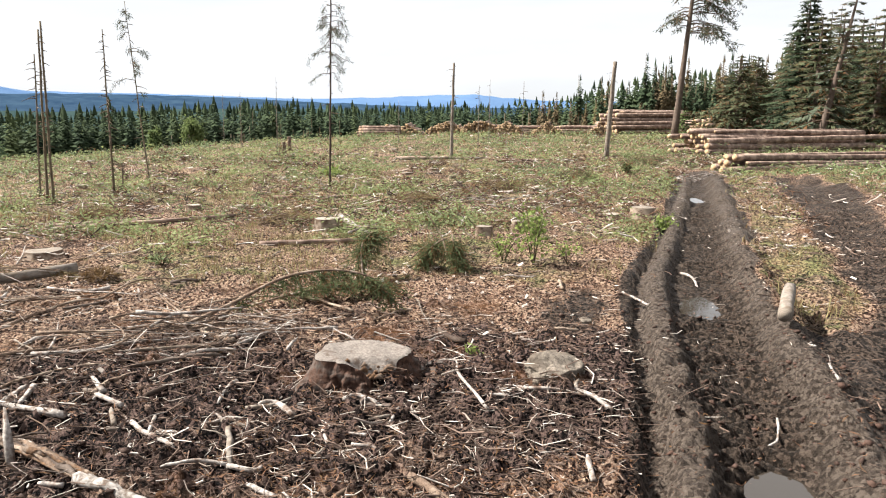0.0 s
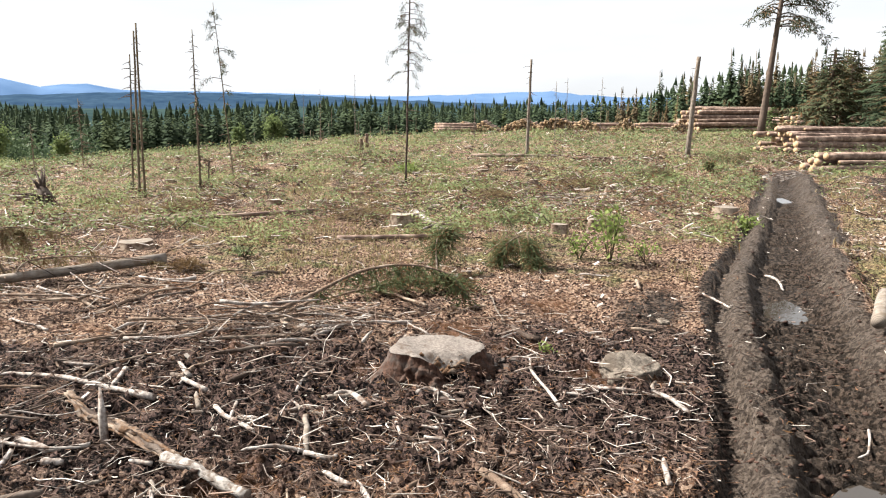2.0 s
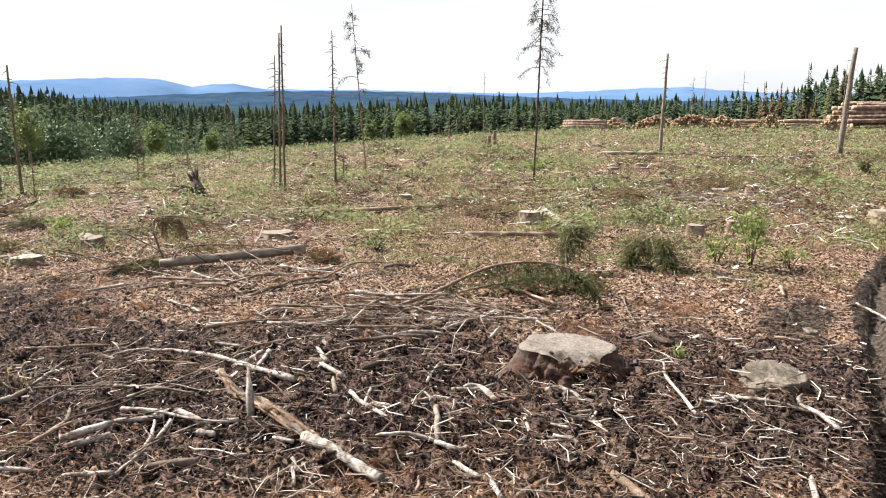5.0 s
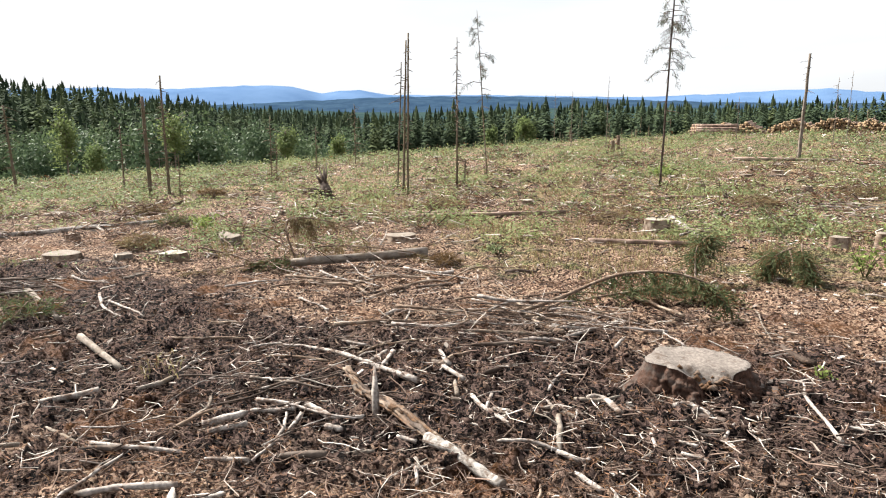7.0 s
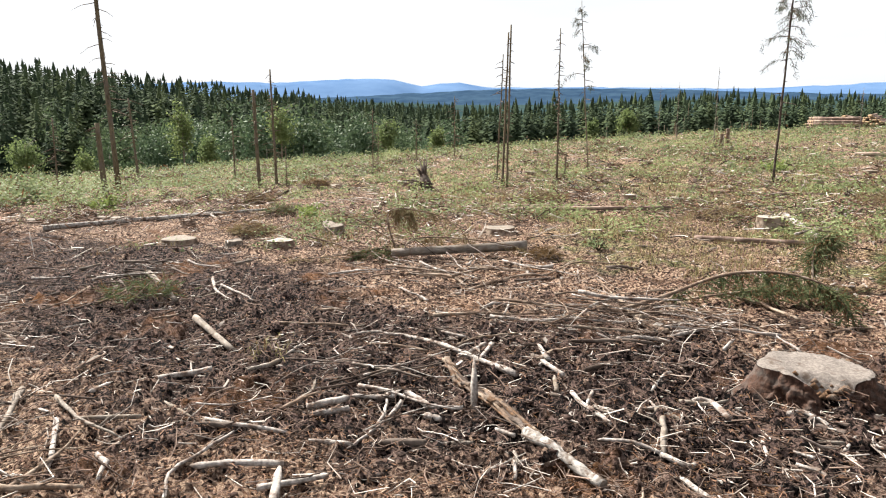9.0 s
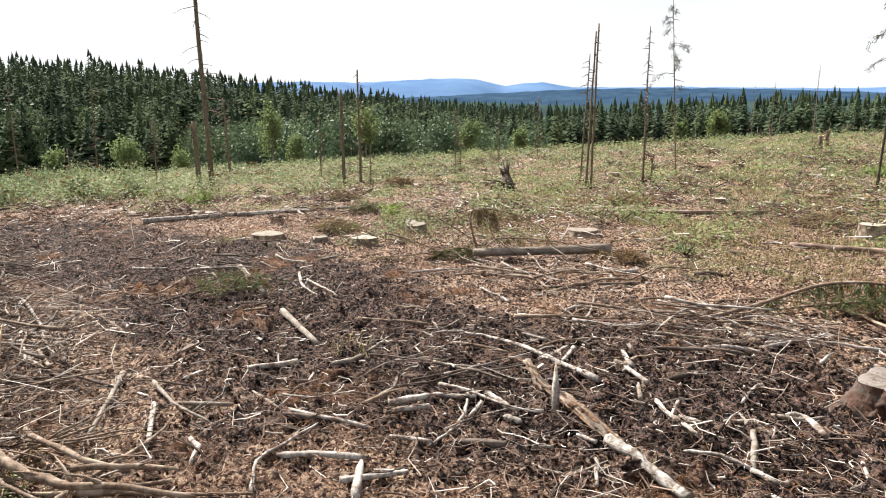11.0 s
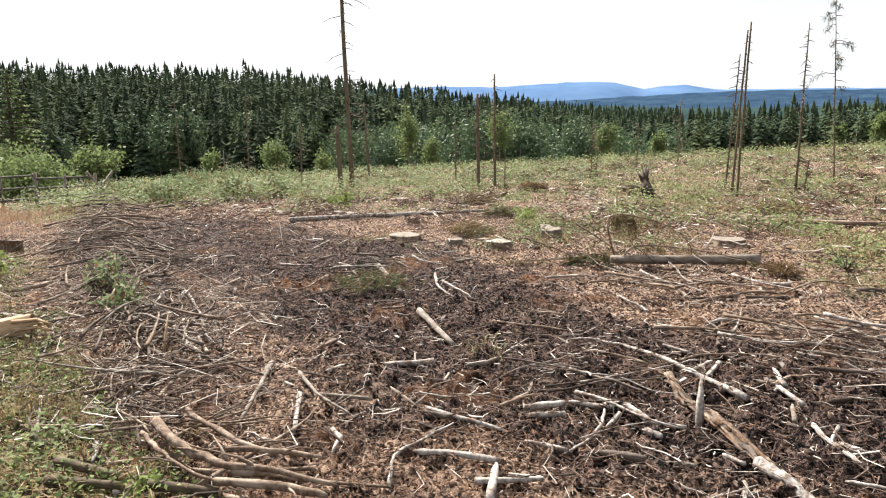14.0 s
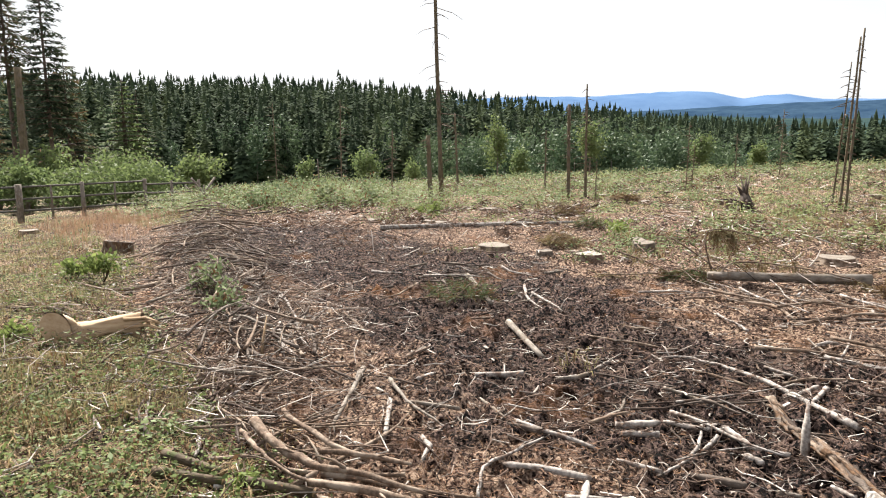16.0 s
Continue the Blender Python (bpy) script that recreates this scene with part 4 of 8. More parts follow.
def bough_tree(x, y, h, rad, seed, label, name="spruce", tiers=30, per=9, bare=0.05, mat="spruce_near", lean=(0, 0), r0=0.2, droop=0.32, wide=0.05):
    """A spruce near enough to show boughs: trunk, limbs and hanging sprays of needles."""
    r = np.random.default_rng(seed)
    t = base(name, pose(x, y, rz(x, y) - 0.1), label, "tree", "standing trees")
    V, F = tube([(lean[0] * k / 8, lean[1] * k / 8, h * k / 8) for k in range(9)], [r0 * (1 - 0.93 * k / 8) for k in range(9)], 9, 0.05, seed)
    part("trunk", mesh_of("trunk", V, F, M["pine"]), t)
    Vs, limbs, o = [], [], 0
    for i in range(tiers):
        s = i / (tiers - 1)
        z = h * (bare + (0.98 - bare) * s)
        k = max(3, int(per * (1 - 0.4 * s)))
        for j in range(k):
            a = 6.283 * (j + r.random()) / k
            L = (rad * (1 - s) ** 0.8 + 0.12) * (0.55 + 0.7 * r.random())
            d = np.array([math.cos(a), math.sin(a), 0.12 - droop * 0.6 * (1 - s)])
            p = np.array([lean[0] * s, lean[1] * s, z])
            bend = np.array([0, 0, -droop * L * 0.35])
            q = p + d * L + bend
            limbs.append(tube([tuple(p), tuple(p + d * L * 0.55), tuple(q)], [0.018 + 0.01 * L, 0.012, 0.005], 4, caps=False))
            m = int((8 + 12 * L) * (1 if wide > 0.03 else 1.9))
            f = 0.18 + 0.86 * r.random((m, 1))
            at = p + d * L * f + bend * f ** 2
            side = np.array([-d[1], d[0], 0.0])
            way = d * 0.7 + side * (r.integers(0, 2, (m, 1)) * 2 - 1) * (0.5 + 0.5 * r.random((m, 1))) + np.array([0, 0, -0.35]) + 0.25 * r.normal(size=(m, 3))
            ln = (0.16 + 0.24 * L * (1.1 - f)) * (0.7 + 0.6 * r.random((m, 1)))
            w = wide * (1 + 1.4 * ln)
            nrm = np.cross(way, np.array([0.0, 0, 1.0]))
            nrm /= np.linalg.norm(nrm, axis=1, keepdims=True) + 1e-6
            W = np.stack([at, at + way * ln * 0.5 + nrm * w, at + way * ln, at + way * ln * 0.5 - nrm * w - np.array([0, 0, 0.03])], 1).reshape(-1, 3)
            Vs.append(W)
            o += m
    F = np.arange(4 * o).reshape(-1, 4)
    F = np.vstack([F[:, [0, 1, 2]], F[:, [0, 2, 3]]])
    part("crown", mesh_of("crown", np.vstack(Vs), F, M[mat], tint=np.zeros(4 * o), smooth_faces=False), t)
    V, F = join(limbs)
    part("limb_frame", mesh_of("limb_frame", V, F, M["needle_twig"]), t)["kind"] = "stuff"
    return t


def larch(x, y, h, seed):
    """A tall half-bare conifer: long bent limbs that rise and then hang in thin sprays, most of them to one side."""
    r = np.random.default_rng(seed)
    lean = 0.075
    t = base("larch", pose(x, y, rz(x, y) - 0.1), "tall leaning conifer with a bare trunk and sparse hanging limbs", "tree", "standing trees")
    V, F = tube([(lean * h * k / 10, 0, h * k / 10) for k in range(11)], [0.24 * (1 - 0.75 * k / 10) for k in range(11)], 10, 0.05, seed)
    part("trunk", mesh_of("trunk", V, F, M["pine"]), t)
    Vs, limbs, o = [], [], 0
    for i in range(44):
        s = 0.53 + 0.46 * (i + 0.5 * r.random()) / 44
        a = r.choice([0.0, 0.0, 0.2, -0.3, 3.1, 2.8]) + 0.55 * r.normal()
        right = math.cos(a) > 0
        L = (3.9 if right else 1.7) * min(1.0, 1.5 * (1.15 - s)) * (0.55 + 0.6 * r.random())
        p = np.array([lean * h * s, 0, h * s])
        d = np.array([math.cos(a), math.sin(a), 0.0])
        up = 0.10 + 0.25 * r.random()
        line = [p + d * L * f + np.array([0, 0, L * (up * f - 0.48 * f ** 3) + 0.05 * r.normal()]) for f in (0, 0.2, 0.4, 0.6, 0.8, 1.0)]
        limbs.append(tube([tuple(q) for q in line], [0.05, 0.042, 0.034, 0.026, 0.017, 0.008], 5, caps=False))
        line = np.array(line)
        for j in range(int(4.2 * L)):
            f = (1.0 + 3.9 * r.random()) if s < 0.62 else 0.4 + 4.5 * r.random()
            k = int(f)
            q = line[k] + (line[k + 1] - line[k]) * (f - k)
            side = np.array([-d[1], d[0], 0]) * r.choice([-1, 1]) * (0.3 + 0.5 * r.random()) + d * 0.5
            ln = 0.5 + 0.7 * r.random()
            e = q + side * ln + np.array([0, 0, -0.35 * ln])
            limbs.append(tube([tuple(q), tuple((q + e) / 2 + [0, 0, 0.05]), tuple(e)], [0.014, 0.010, 0.004], 3, caps=False))
            m = 15
            g = 0.2 + 0.85 * r.random((m, 1))
            at = q + (e - q) * g + r.normal(size=(m, 3)) * 0.05
            way = r.normal(size=(m, 3)) * 0.45 + side * 0.4 + np.array([0, 0, -0.55])
            way /= np.linalg.norm(way, axis=1, keepdims=True)
            lg = 0.14 + 0.22 * r.random((m, 1))
            sd = np.cross(way, r.normal(size=(m, 3)))
            sd /= np.linalg.norm(sd, axis=1, keepdims=True)
            Vs.append(np.stack([at, at + way * lg * 0.5 + sd * 0.028, at + way * lg, at + way * lg * 0.5 - sd * 0.028], 1).reshape(-1, 3))
            o += m
    F = np.arange(4 * o).reshape(-1, 4)
    F = np.vstack([F[:, [0, 1, 2]], F[:, [0, 2, 3]]])
    part("crown", mesh_of("crown", np.vstack(Vs), F, M["larch"], tint=np.zeros(4 * o), smooth_faces=False), t, "thin grey-green hanging sprays")
    V, F = join(limbs)
    part("limb_frame", mesh_of("limb_frame", V, F, M["needle_twig"]), t)["kind"] = "stuff"
    return t


larch(14.6, 46.5, 12.5, 5)
bough_tree(20.6, 42.5, 8.7, 2.5, 11, "dark green spruce standing behind the log stacks", per=10, tiers=34)
bough_tree(18.95, 37.1, 9.0, 1.5, 12, "half-dead conifer with a brown trunk and drooping dry limbs", mat="larch", tiers=20, per=4, bare=0.12, lean=(1.6, 0), r0=0.2, droop=0.5)
# edge of the wood to the right of the track
_r = np.random.default_rng(31)
for k in range(24):
    az = 21.0 + 18 * _r.random()
    rr = 48 + 24 * _r.random()
    hh = (6.5 + 3.5 * _r.random()) * (0.75 if az < 24 else 0.95 if az < 27 else 1.05)
    bough_tree(rr * math.sin(radians(az)), rr * math.cos(radians(az)), hh, 1.9 + 0.8 * _r.random(), 300 + k,
               "thin conifer with sparse grey-green boughs at the wood's edge" if k % 4 else "dark green spruce at the edge of the wood beside the track", tiers=22, per=6, bare=0.08 + 0.3 * _r.random(), mat="edge_mix" if k % 4 else "spruce_near", wide=0.026)
for k in range(9):
    az = 26.5 + 5.5 * (k + 0.5 * _r.random()) / 9
    rr = 44 + 16 * _r.random()
    bough_tree(rr * math.sin(radians(az)), rr * math.cos(radians(az)), 6.6 + 2.4 * _r.random() + 0.03 * (rr - 44), 2.0 + 0.5 * _r.random(), 340 + k,
               "grey-green conifer at the edge of the wood beside the track", tiers=20, per=7, bare=0.1, mat="edge_mix", wide=0.026)
bough_tree(17.2, 52.5, 2.0, 1.0, 77, "small bright green young spruce beside the log stacks", tiers=12, per=8, mat="bush_leaf", r0=0.05)
bough_tree(-40.0, 3.5, 12.4, 1.55, 401, "tall spruce with hanging boughs beyond the fence", tiers=34, per=7, bare=0.30, wide=0.035, r0=0.13)
bough_tree(-41.0, 2.0, 12.6, 1.35, 402, "tall thin spruce with ragged grey boughs beyond the fence", tiers=30, per=5, bare=0.5, mat="edge_mix", wide=0.022, r0=0.14)
bough_tree(-43.0, 4.6, 8.2, 1.9, 405, "yellowish green spruce at the edge of the wood", tiers=24, per=7, mat="edge_mix", wide=0.04, r0=0.12)
bough_tree(-47.0, 1.2, 8.0, 1.8, 406, "yellowish green spruce at the edge of the wood", tiers=22, per=7, mat="edge_mix", wide=0.04, r0=0.12)
snag(-33.0, 1.85, 5.6, 0.34, 0.24, (-0.5, 0.1), 12, 0.5, seed=27, label="thick dead spruce trunk behind the fence")
snag(-35.0, 0.9, 5.2, 0.26, 0.18, (-0.3, 0.1), 10, 0.5, seed=28, label="dead spruce trunk behind the fence")
bough_tree(-44.0, 7.5, 6.6, 2.0, 403, "broad green spruce at the edge of the wood", tiers=26, per=9, mat="bush_leaf", wide=0.035)
bough_tree(-56.0, 10.5, 7.5, 2.2, 404, "broad green spruce at the edge of the wood", tiers=26, per=9)


def leafy_tree(x, y, h, rad, n, size, seed, label, mat="birch_leaf", name="birch_tree", category="tree", stem="grey", low=0.3, clumps=22):
    r = random.Random(seed)
    t = base(name, pose(x, y, rz(x, y) - 0.06), label, category, "leafy trees and bushes")
    chunks = [tube([(0, 0, 0), (0.05, 0, h * 0.4), (0.0, 0.05, h * 0.85)], [0.012 * h + 0.01, 0.009 * h, 0.004 * h], 6)]
    for k in range(9):
        s = low + (0.85 - low) * r.random()
        a = 6.28 * r.random()
        chunks.append(tube([(0.03, 0, h * s), (0.5 * rad * math.cos(a), 0.5 * rad * math.sin(a), h * (s + 0.1)), (0.9 * rad * math.cos(a), 0.9 * rad * math.sin(a), h * (s + 0.14))], [0.005 * h, 0.003 * h, 0.001 * h], 4))
    V, F = join(chunks)
    part("trunk", mesh_of("trunk", V, F, M[stem]), t)
    cz = h * (low + 1.0) / 2
    V, F = leaf_cloud(n, 0, cz, rad, h * (1.0 - low) / 2 * 1.1, size, seed, clumps=clumps, hollow=0.3)
    part("crown", mesh_of("crown", V, F, M[mat], tint=np.full(len(V), 0.15 * r.random()), smooth_faces=False), t)
    return t


# low bushes over the left of the field
for k, (bx, by, h, rad) in enumerate([(-17.2, 7.5, 0.85, 0.6), (-16.6, 8.4, 0.6, 0.45), (-18.8, 6.2, 0.75, 0.6), (-20.4, 7.4, 0.95, 0.75), (-22.0, 6.4, 0.9, 0.7), (-18.6, 9.4, 0.8, 0.6), (-23.5, 9.0, 1.0, 0.8), (-26.5, 10.2, 1.15, 0.9), (-21.0, 10.8, 0.8, 0.7), (-29.0, 13.0, 1.0, 1.3), (-24.5, 12.5, 0.9, 1.0), (-33.0, 14.5, 1.2, 1.5)]):
    leafy_tree(bx, by, h, rad, 620, 0.045, 700 + k, "low pale green raspberry bush in the field", mat="herb", name="bush", category="bush", low=0.0, clumps=26)


# birches and bushes at the wood's edge, seen over the field
for k, (az, rr, h, rad) in enumerate([(-62.85, 62, 4.1, 1.55), (-67.6, 58, 2.6, 0.85), (-75.4, 46, 2.9, 1.6), (-59.2, 68, 4.4, 1.2), (-52.6, 62, 6.6, 1.2), (-50.8, 64, 4.6, 1.3), (-45.5, 60, 6.0, 1.6), (-33.5, 62, 3.2, 0.8), (-19.0, 58, 2.6, 0.9), (-21.5, 56, 1.8, 0.6), (-37.5, 62, 4.6, 1.1)]):
    leafy_tree(rr * math.sin(radians(az)), rr * math.cos(radians(az)), h, rad, 1500, 0.115, 500 + k,
               "young birch with a rounded light green crown" if k != 2 else "rounded grey-green willow bush in the field", mat="bush_leaf", low=0.12 if h < 3.5 else 0.28)
for k, (bx, by, h, rad) in enumerate([(-30.5, 5.6, 1.7, 1.6), (-30.0, 3.4, 2.0, 1.5), (-28.6, 1.6, 1.9, 1.4), (-32.0, 4.4, 2.3, 1.6), (-28.5, -0.6, 2.2, 1.5), (-34.0, 2.6, 2.8, 1.8), (-36.0, 6.0, 2.4, 1.7)]):
    leafy_tree(bx, by, h, rad, 2600, 0.075, 540 + k, "dense light green bush growing behind the fence", mat="bush_leaf", name="bush", category="bush", low=0.0, clumps=34)

# ---- stumps ----
def stump(x, y, d, h, seed, label="low sawn spruce stump with weathered grey top", cut="cut_old", roots=5, bark="bark", tilt=(0, 0), lobes=0.10, sink=0.06):
    r = random.Random(seed)
    t = base("tree_stump", pose(x, y, rz(x, y) - sink, tilt[0], tilt[1], r.random() * 360), label, "stump", "stumps in the clearing")
    n, rings = 30, 7
    ph = [r.random() * 6.28 for _ in range(4)]
    R = d / 2

    def rim(a, s):
        flare = 1 + (0.55 * (1 - s) ** 2.2) * (0.55 + 0.45 * max(0, math.cos(roots * a + ph[0])))
        return R * flare * (1 + lobes * 0.5 * math.sin(2 * a + ph[1]) + lobes * 0.5 * math.sin(3 * a + ph[2]) + 0.05 * math.sin(7 * a + ph[3]) * (1.2 - s))

    V, F = [], []
    H = h + sink
    for i in range(rings):
        s = i / (rings - 1)
        for k in range(n):
            a = 2 * math.pi * k / n
            q = rim(a, s) * (1 + 0.03 * (r.random() - 0.5))
            V.append((q * math.cos(a), q * math.sin(a), H * s))
    for i in range(rings - 1):
        for k in range(n):
            k2 = (k + 1) % n
            F.append((i * n + k, i * n + k2, (i + 1) * n + k2, (i + 1) * n + k))
    part("stump_bark", mesh_of("stump_bark", V, F, M[bark]), t, "rough dark bark with flaring root bases")
    V, F = [(0, 0, H + 0.004)], []
    for q in (0.35, 0.7, 0.93, 1.0):
        for k in range(n):
            a = 2 * math.pi * k / n
            rr = rim(a, 1.0) * q * 0.985
            V.append((rr * math.cos(a), rr * math.sin(a), H + (0.006 * math.sin(3 * a + ph[2]) * q if q < 1 else -0.004) + 0.012 * d * math.sin(2.2 * rr / d + ph[0])))
    for k in range(n):
        F.append((0, 1 + k, 1 + (k + 1) % n))
    for i in range(3):
        for k in range(n):
            k2 = (k + 1) % n
            F.append((1 + i * n + k, 1 + (i + 1) * n + k, 1 + (i + 1) * n + k2, 1 + i * n + k2))
    part("cut_face", mesh_of("cut_face", V, F, M[cut]), t, "sawn wood face")
    return t


def big_stump():
    """The broad stump: a smooth buttress on one side, crumbling fluted bark on the other, and a sawn top in two levels with a rotten hollow at its rim."""
    x, y = -0.50, 4.36
    t = base("tree_stump", pose(x, y, rz(x, y) - 0.09), "broad old spruce stump with dusty grey sawn top and buttress roots", "stump", "stumps in the clearing")
    n, rings, R, H = 120, 26, 0.268, 0.250

    def turn(a, c):
        return math.atan2(math.sin(a - c), math.cos(a - c))

    def lobe(a, c, w):
        return math.exp(-(turn(a, c) / w) ** 2)

    def edge(a, s):
        out = (1 - s) ** 1.5
        q = 1 + 0.09 * math.sin(2 * a + 0.4) + 0.07 * math.sin(3 * a + 1.0) + 0.03 * math.sin(5 * a + 2.0) + 0.012 * math.sin(7 * a) - 0.20 * lobe(a, -1.05, 0.20) - 0.09 * lobe(a, -2.15, 0.12) - 0.06 * lobe(a, -0.35, 0.12) + 0.10 * lobe(a, -2.65, 0.35)
        q += out * (0.55 * lobe(a, -2.6, 0.34) + 0.50 * lobe(a, -0.75, 0.35) + 0.5 * lobe(a, -1.5, 0.22) + 0.40 * lobe(a, 0.1, 0.4) + 0.35 * lobe(a, 1.5, 0.6) + 0.18)
        return R * q

    def lid(px, py):
        """Height of the sawn top over a point."""
        pit = 0.11 * math.exp(-((px - 0.10) ** 2 / 0.0110 + (py + 0.20) ** 2 / 0.0060)) + 0.05 * math.exp(-((px - 0.22) ** 2 / 0.0030 + (py + 0.12) ** 2 / 0.0018)) + 0.03 * math.exp(-((px + 0.02) ** 2 / 0.0020 + (py + 0.20) ** 2 / 0.0016))
        step = 0.016 * (1 / (1 + math.exp(60 * (px + 0.4 * py + 0.16))))
        return H + 0.05 * px * -0.25 + step - pit + 0.010 * noise.fractal(Vector((px * 8, py * 8, 0)), 1.0, 2.0, 5)

    V, F = [], []
    for i in range(rings):
        s = i / (rings - 1)
        for k in range(n):
            a = 2 * math.pi * k / n
            calm = 0.30 if abs(turn(a, -2.6)) < 0.45 else 1.0
            p = Vector((math.cos(a) * 3.4, math.sin(a) * 3.4, s * 1.1))
            flute = 0.020 * noise.fractal(Vector((a * 5.5, 0, s * 0.8)), 0.8, 2.0, 3)
            lumps = 0.085 * noise.fractal(p * 3.2, 0.75, 2.0, 6)
            q = edge(a, s) + (flute * (1 - 0.6 * s) + lumps * (1.0 - 0.85 * s ** 2)) * calm
            px, py = q * math.cos(a), q * math.sin(a)
            V.append((px, py, (lid(px, py) - 0.008) * s ** 0.9 + 0.012 * noise.noise(p * 5) * (s < 1)))
    for i in range(rings - 1):
        for k in range(n):
            k2 = (k + 1) % n
            F.append((i * n + k, i * n + k2, (i + 1) * n + k2, (i + 1) * n + k))
    part("stump_bark", mesh_of("stump_bark", V, F, M["stump_side"]), t, "crumbling reddish bark and a smooth grey buttress")
    top = V[-n:]
    V, F = [], []
    m = 22
    for i in range(m + 1):
        s = i / m
        for k in range(n):
            px, py = top[k][0] * s * 0.992, top[k][1] * s * 0.992
            V.append((px, py, lid(px, py) - (0.006 if i == m else 0.0)))
    for i in range(m):
        for k in range(n):
            k2 = (k + 1) % n
            F.append((i * n + k, (i + 1) * n + k, (i + 1) * n + k2, i * n + k2))
    part("cut_face", mesh_of("cut_face", V, F, M["cut_dusty"]), t, "dusty grey sawn face with a rotten pit")
    # dark rotten crumbs in the hollow
    r = random.Random(9)
    for k in range(34):
        px, py = 0.10 + 0.075 * r.gauss(0, 1), -0.185 + 0.035 * r.gauss(0, 1)
        if math.hypot(px, py) > 0.27:
            continue
        q = r.uniform(0.008, 0.022)
        z = lid(px, py)
        V, F = tube([(px - q, py, z), (px, py + 0.3 * q, z + q * 0.7), (px + q, py, z + 0.1 * q)], [q * 0.5, q * 0.8, q * 0.3], 6, 0.4, k)
        part("rotten_crumb", mesh_of("rotten_crumb", V, F, M["rotten"]), t)
    # flakes of bark and rotten wood that have slid down the crumbling side
    r = random.Random(5)
    for k in range(26):
        a = r.uniform(-1.9, 0.5)
        d = r.uniform(0.36, 0.56)
        px, py = d * math.cos(a), d * math.sin(a)
        z = 0.08 + lie_z(x + px, y + py) - rz(x, y)
        L, w = r.uniform(0.02, 0.06), r.uniform(0.012, 0.03)
        c = Vector((px, py, z + 0.01))
        u = Vector((r.uniform(-1, 1), r.uniform(-1, 1), r.uniform(-0.4, 0.6))).normalized() * L
        v = u.cross(Vector((r.uniform(-0.4, 0.4), r.uniform(-0.4, 0.4), 1))).normalized() * w
        e = u.cross(v).normalized() * 0.009
        Q = [c - u - v * 0.6, c + u * 0.8 - v, c + u + v * 0.7, c - u * 0.9 + v]
        V = [tuple(q) for q in Q] + [tuple(q + e) for q in Q]
        part("bark_flake", mesh_of("bark_flake", V, [(0, 1, 2, 3), (7, 6, 5, 4), (0, 4, 5, 1), (1, 5, 6, 2), (2, 6, 7, 3), (3, 7, 4, 0)], M["stump_side"], smooth_faces=False), t)


big_stump()
PALE_CUT = "low stump with a pale freshly sawn top"
stump(-1.62, 10.0, 0.34, 0.20, 11, PALE_CUT, cut="cut_pale", roots=5)
stump(3.09, 11.15, 0.38, 0.21, 12, "dark stump beside the muddy track", roots=4)
stump(1.26, 12.5, 0.5, 0.05, 13, roots=3)
stump(-4.26, 12.3, 0.24, 0.12, 14, PALE_CUT, cut="cut_pale")
stump(-1.73, 16.3, 0.22, 0.12, 15)
stump(-1.2, 16.4, 0.2, 0.1, 16)
stump(-4.71, 8.4, 0.40, 0.07, 17, roots=3)
stump(-6.51, 29.8, 0.15, 0.55, 18, "short upright cut-off trunk in the grass")
stump(-6.76, 32.1, 0.14, 0.7, 19, "short upright cut-off trunk in the grass")
stump(-6.67, 6.3, 0.32, 0.09, 20, PALE_CUT, cut="cut_pale", roots=4)
stump(-6.69, 7.3, 0.27, 0.15, 21, "rotten broken stump with ragged grey wood", cut="cut_old", bark="grey", tilt=(8, -6), lobes=0.4)
stump(-8.11, 5.9, 0.42, 0.08, 22)
stump(-7.11, 5.95, 0.2, 0.11, 23, bark="grey")
stump(-7.76, 9.7, 0.26, 0.06, 24, PALE_CUT, cut="cut_pale")
stump(-12.77, 9.3, 0.36, 0.10, 25)
stump(-11.69, 1.62, 0.32, 0.20, 26, "dark broken stump with a ragged old top beside the brush", cut="dark", bark="rotten", tilt=(6, -9), lobes=0.5)
stump(-16.37, 0.8, 0.34, 0.15, 27)
stump(-12.72, 6.45, 0.26, 0.09, 28)
stump(-11.06, 7.0, 0.3, 0.10, 29)
stump(-8.12, 5.9, 0.1, 0.02, 30)
_r = random.Random(17)
_placed = 0
while _placed < 130:
    _az, _rr = radians(-62 + 84 * _r.random()), 9 + 46 * _r.random() ** 1.2
    _x, _y = _rr * math.sin(_az), _rr * math.cos(_az)
    if _x > 2.2 + 0.13 * _y or (_y < 8.5 and _x > -9) or (_y < 22 and _x > np.interp(_y, [8, 14, 19], [2.0, 4.0, 5.6])):
        continue
    fresh = _r.random() < 0.35
    stump(_x, _y, 0.13 + 0.17 * _r.random(), 0.04 + 0.10 * _r.random(), 100 + _placed, PALE_CUT if fresh else "low sawn spruce stump with weathered grey top", cut="cut_pale" if fresh else "cut_old")
    _placed += 1


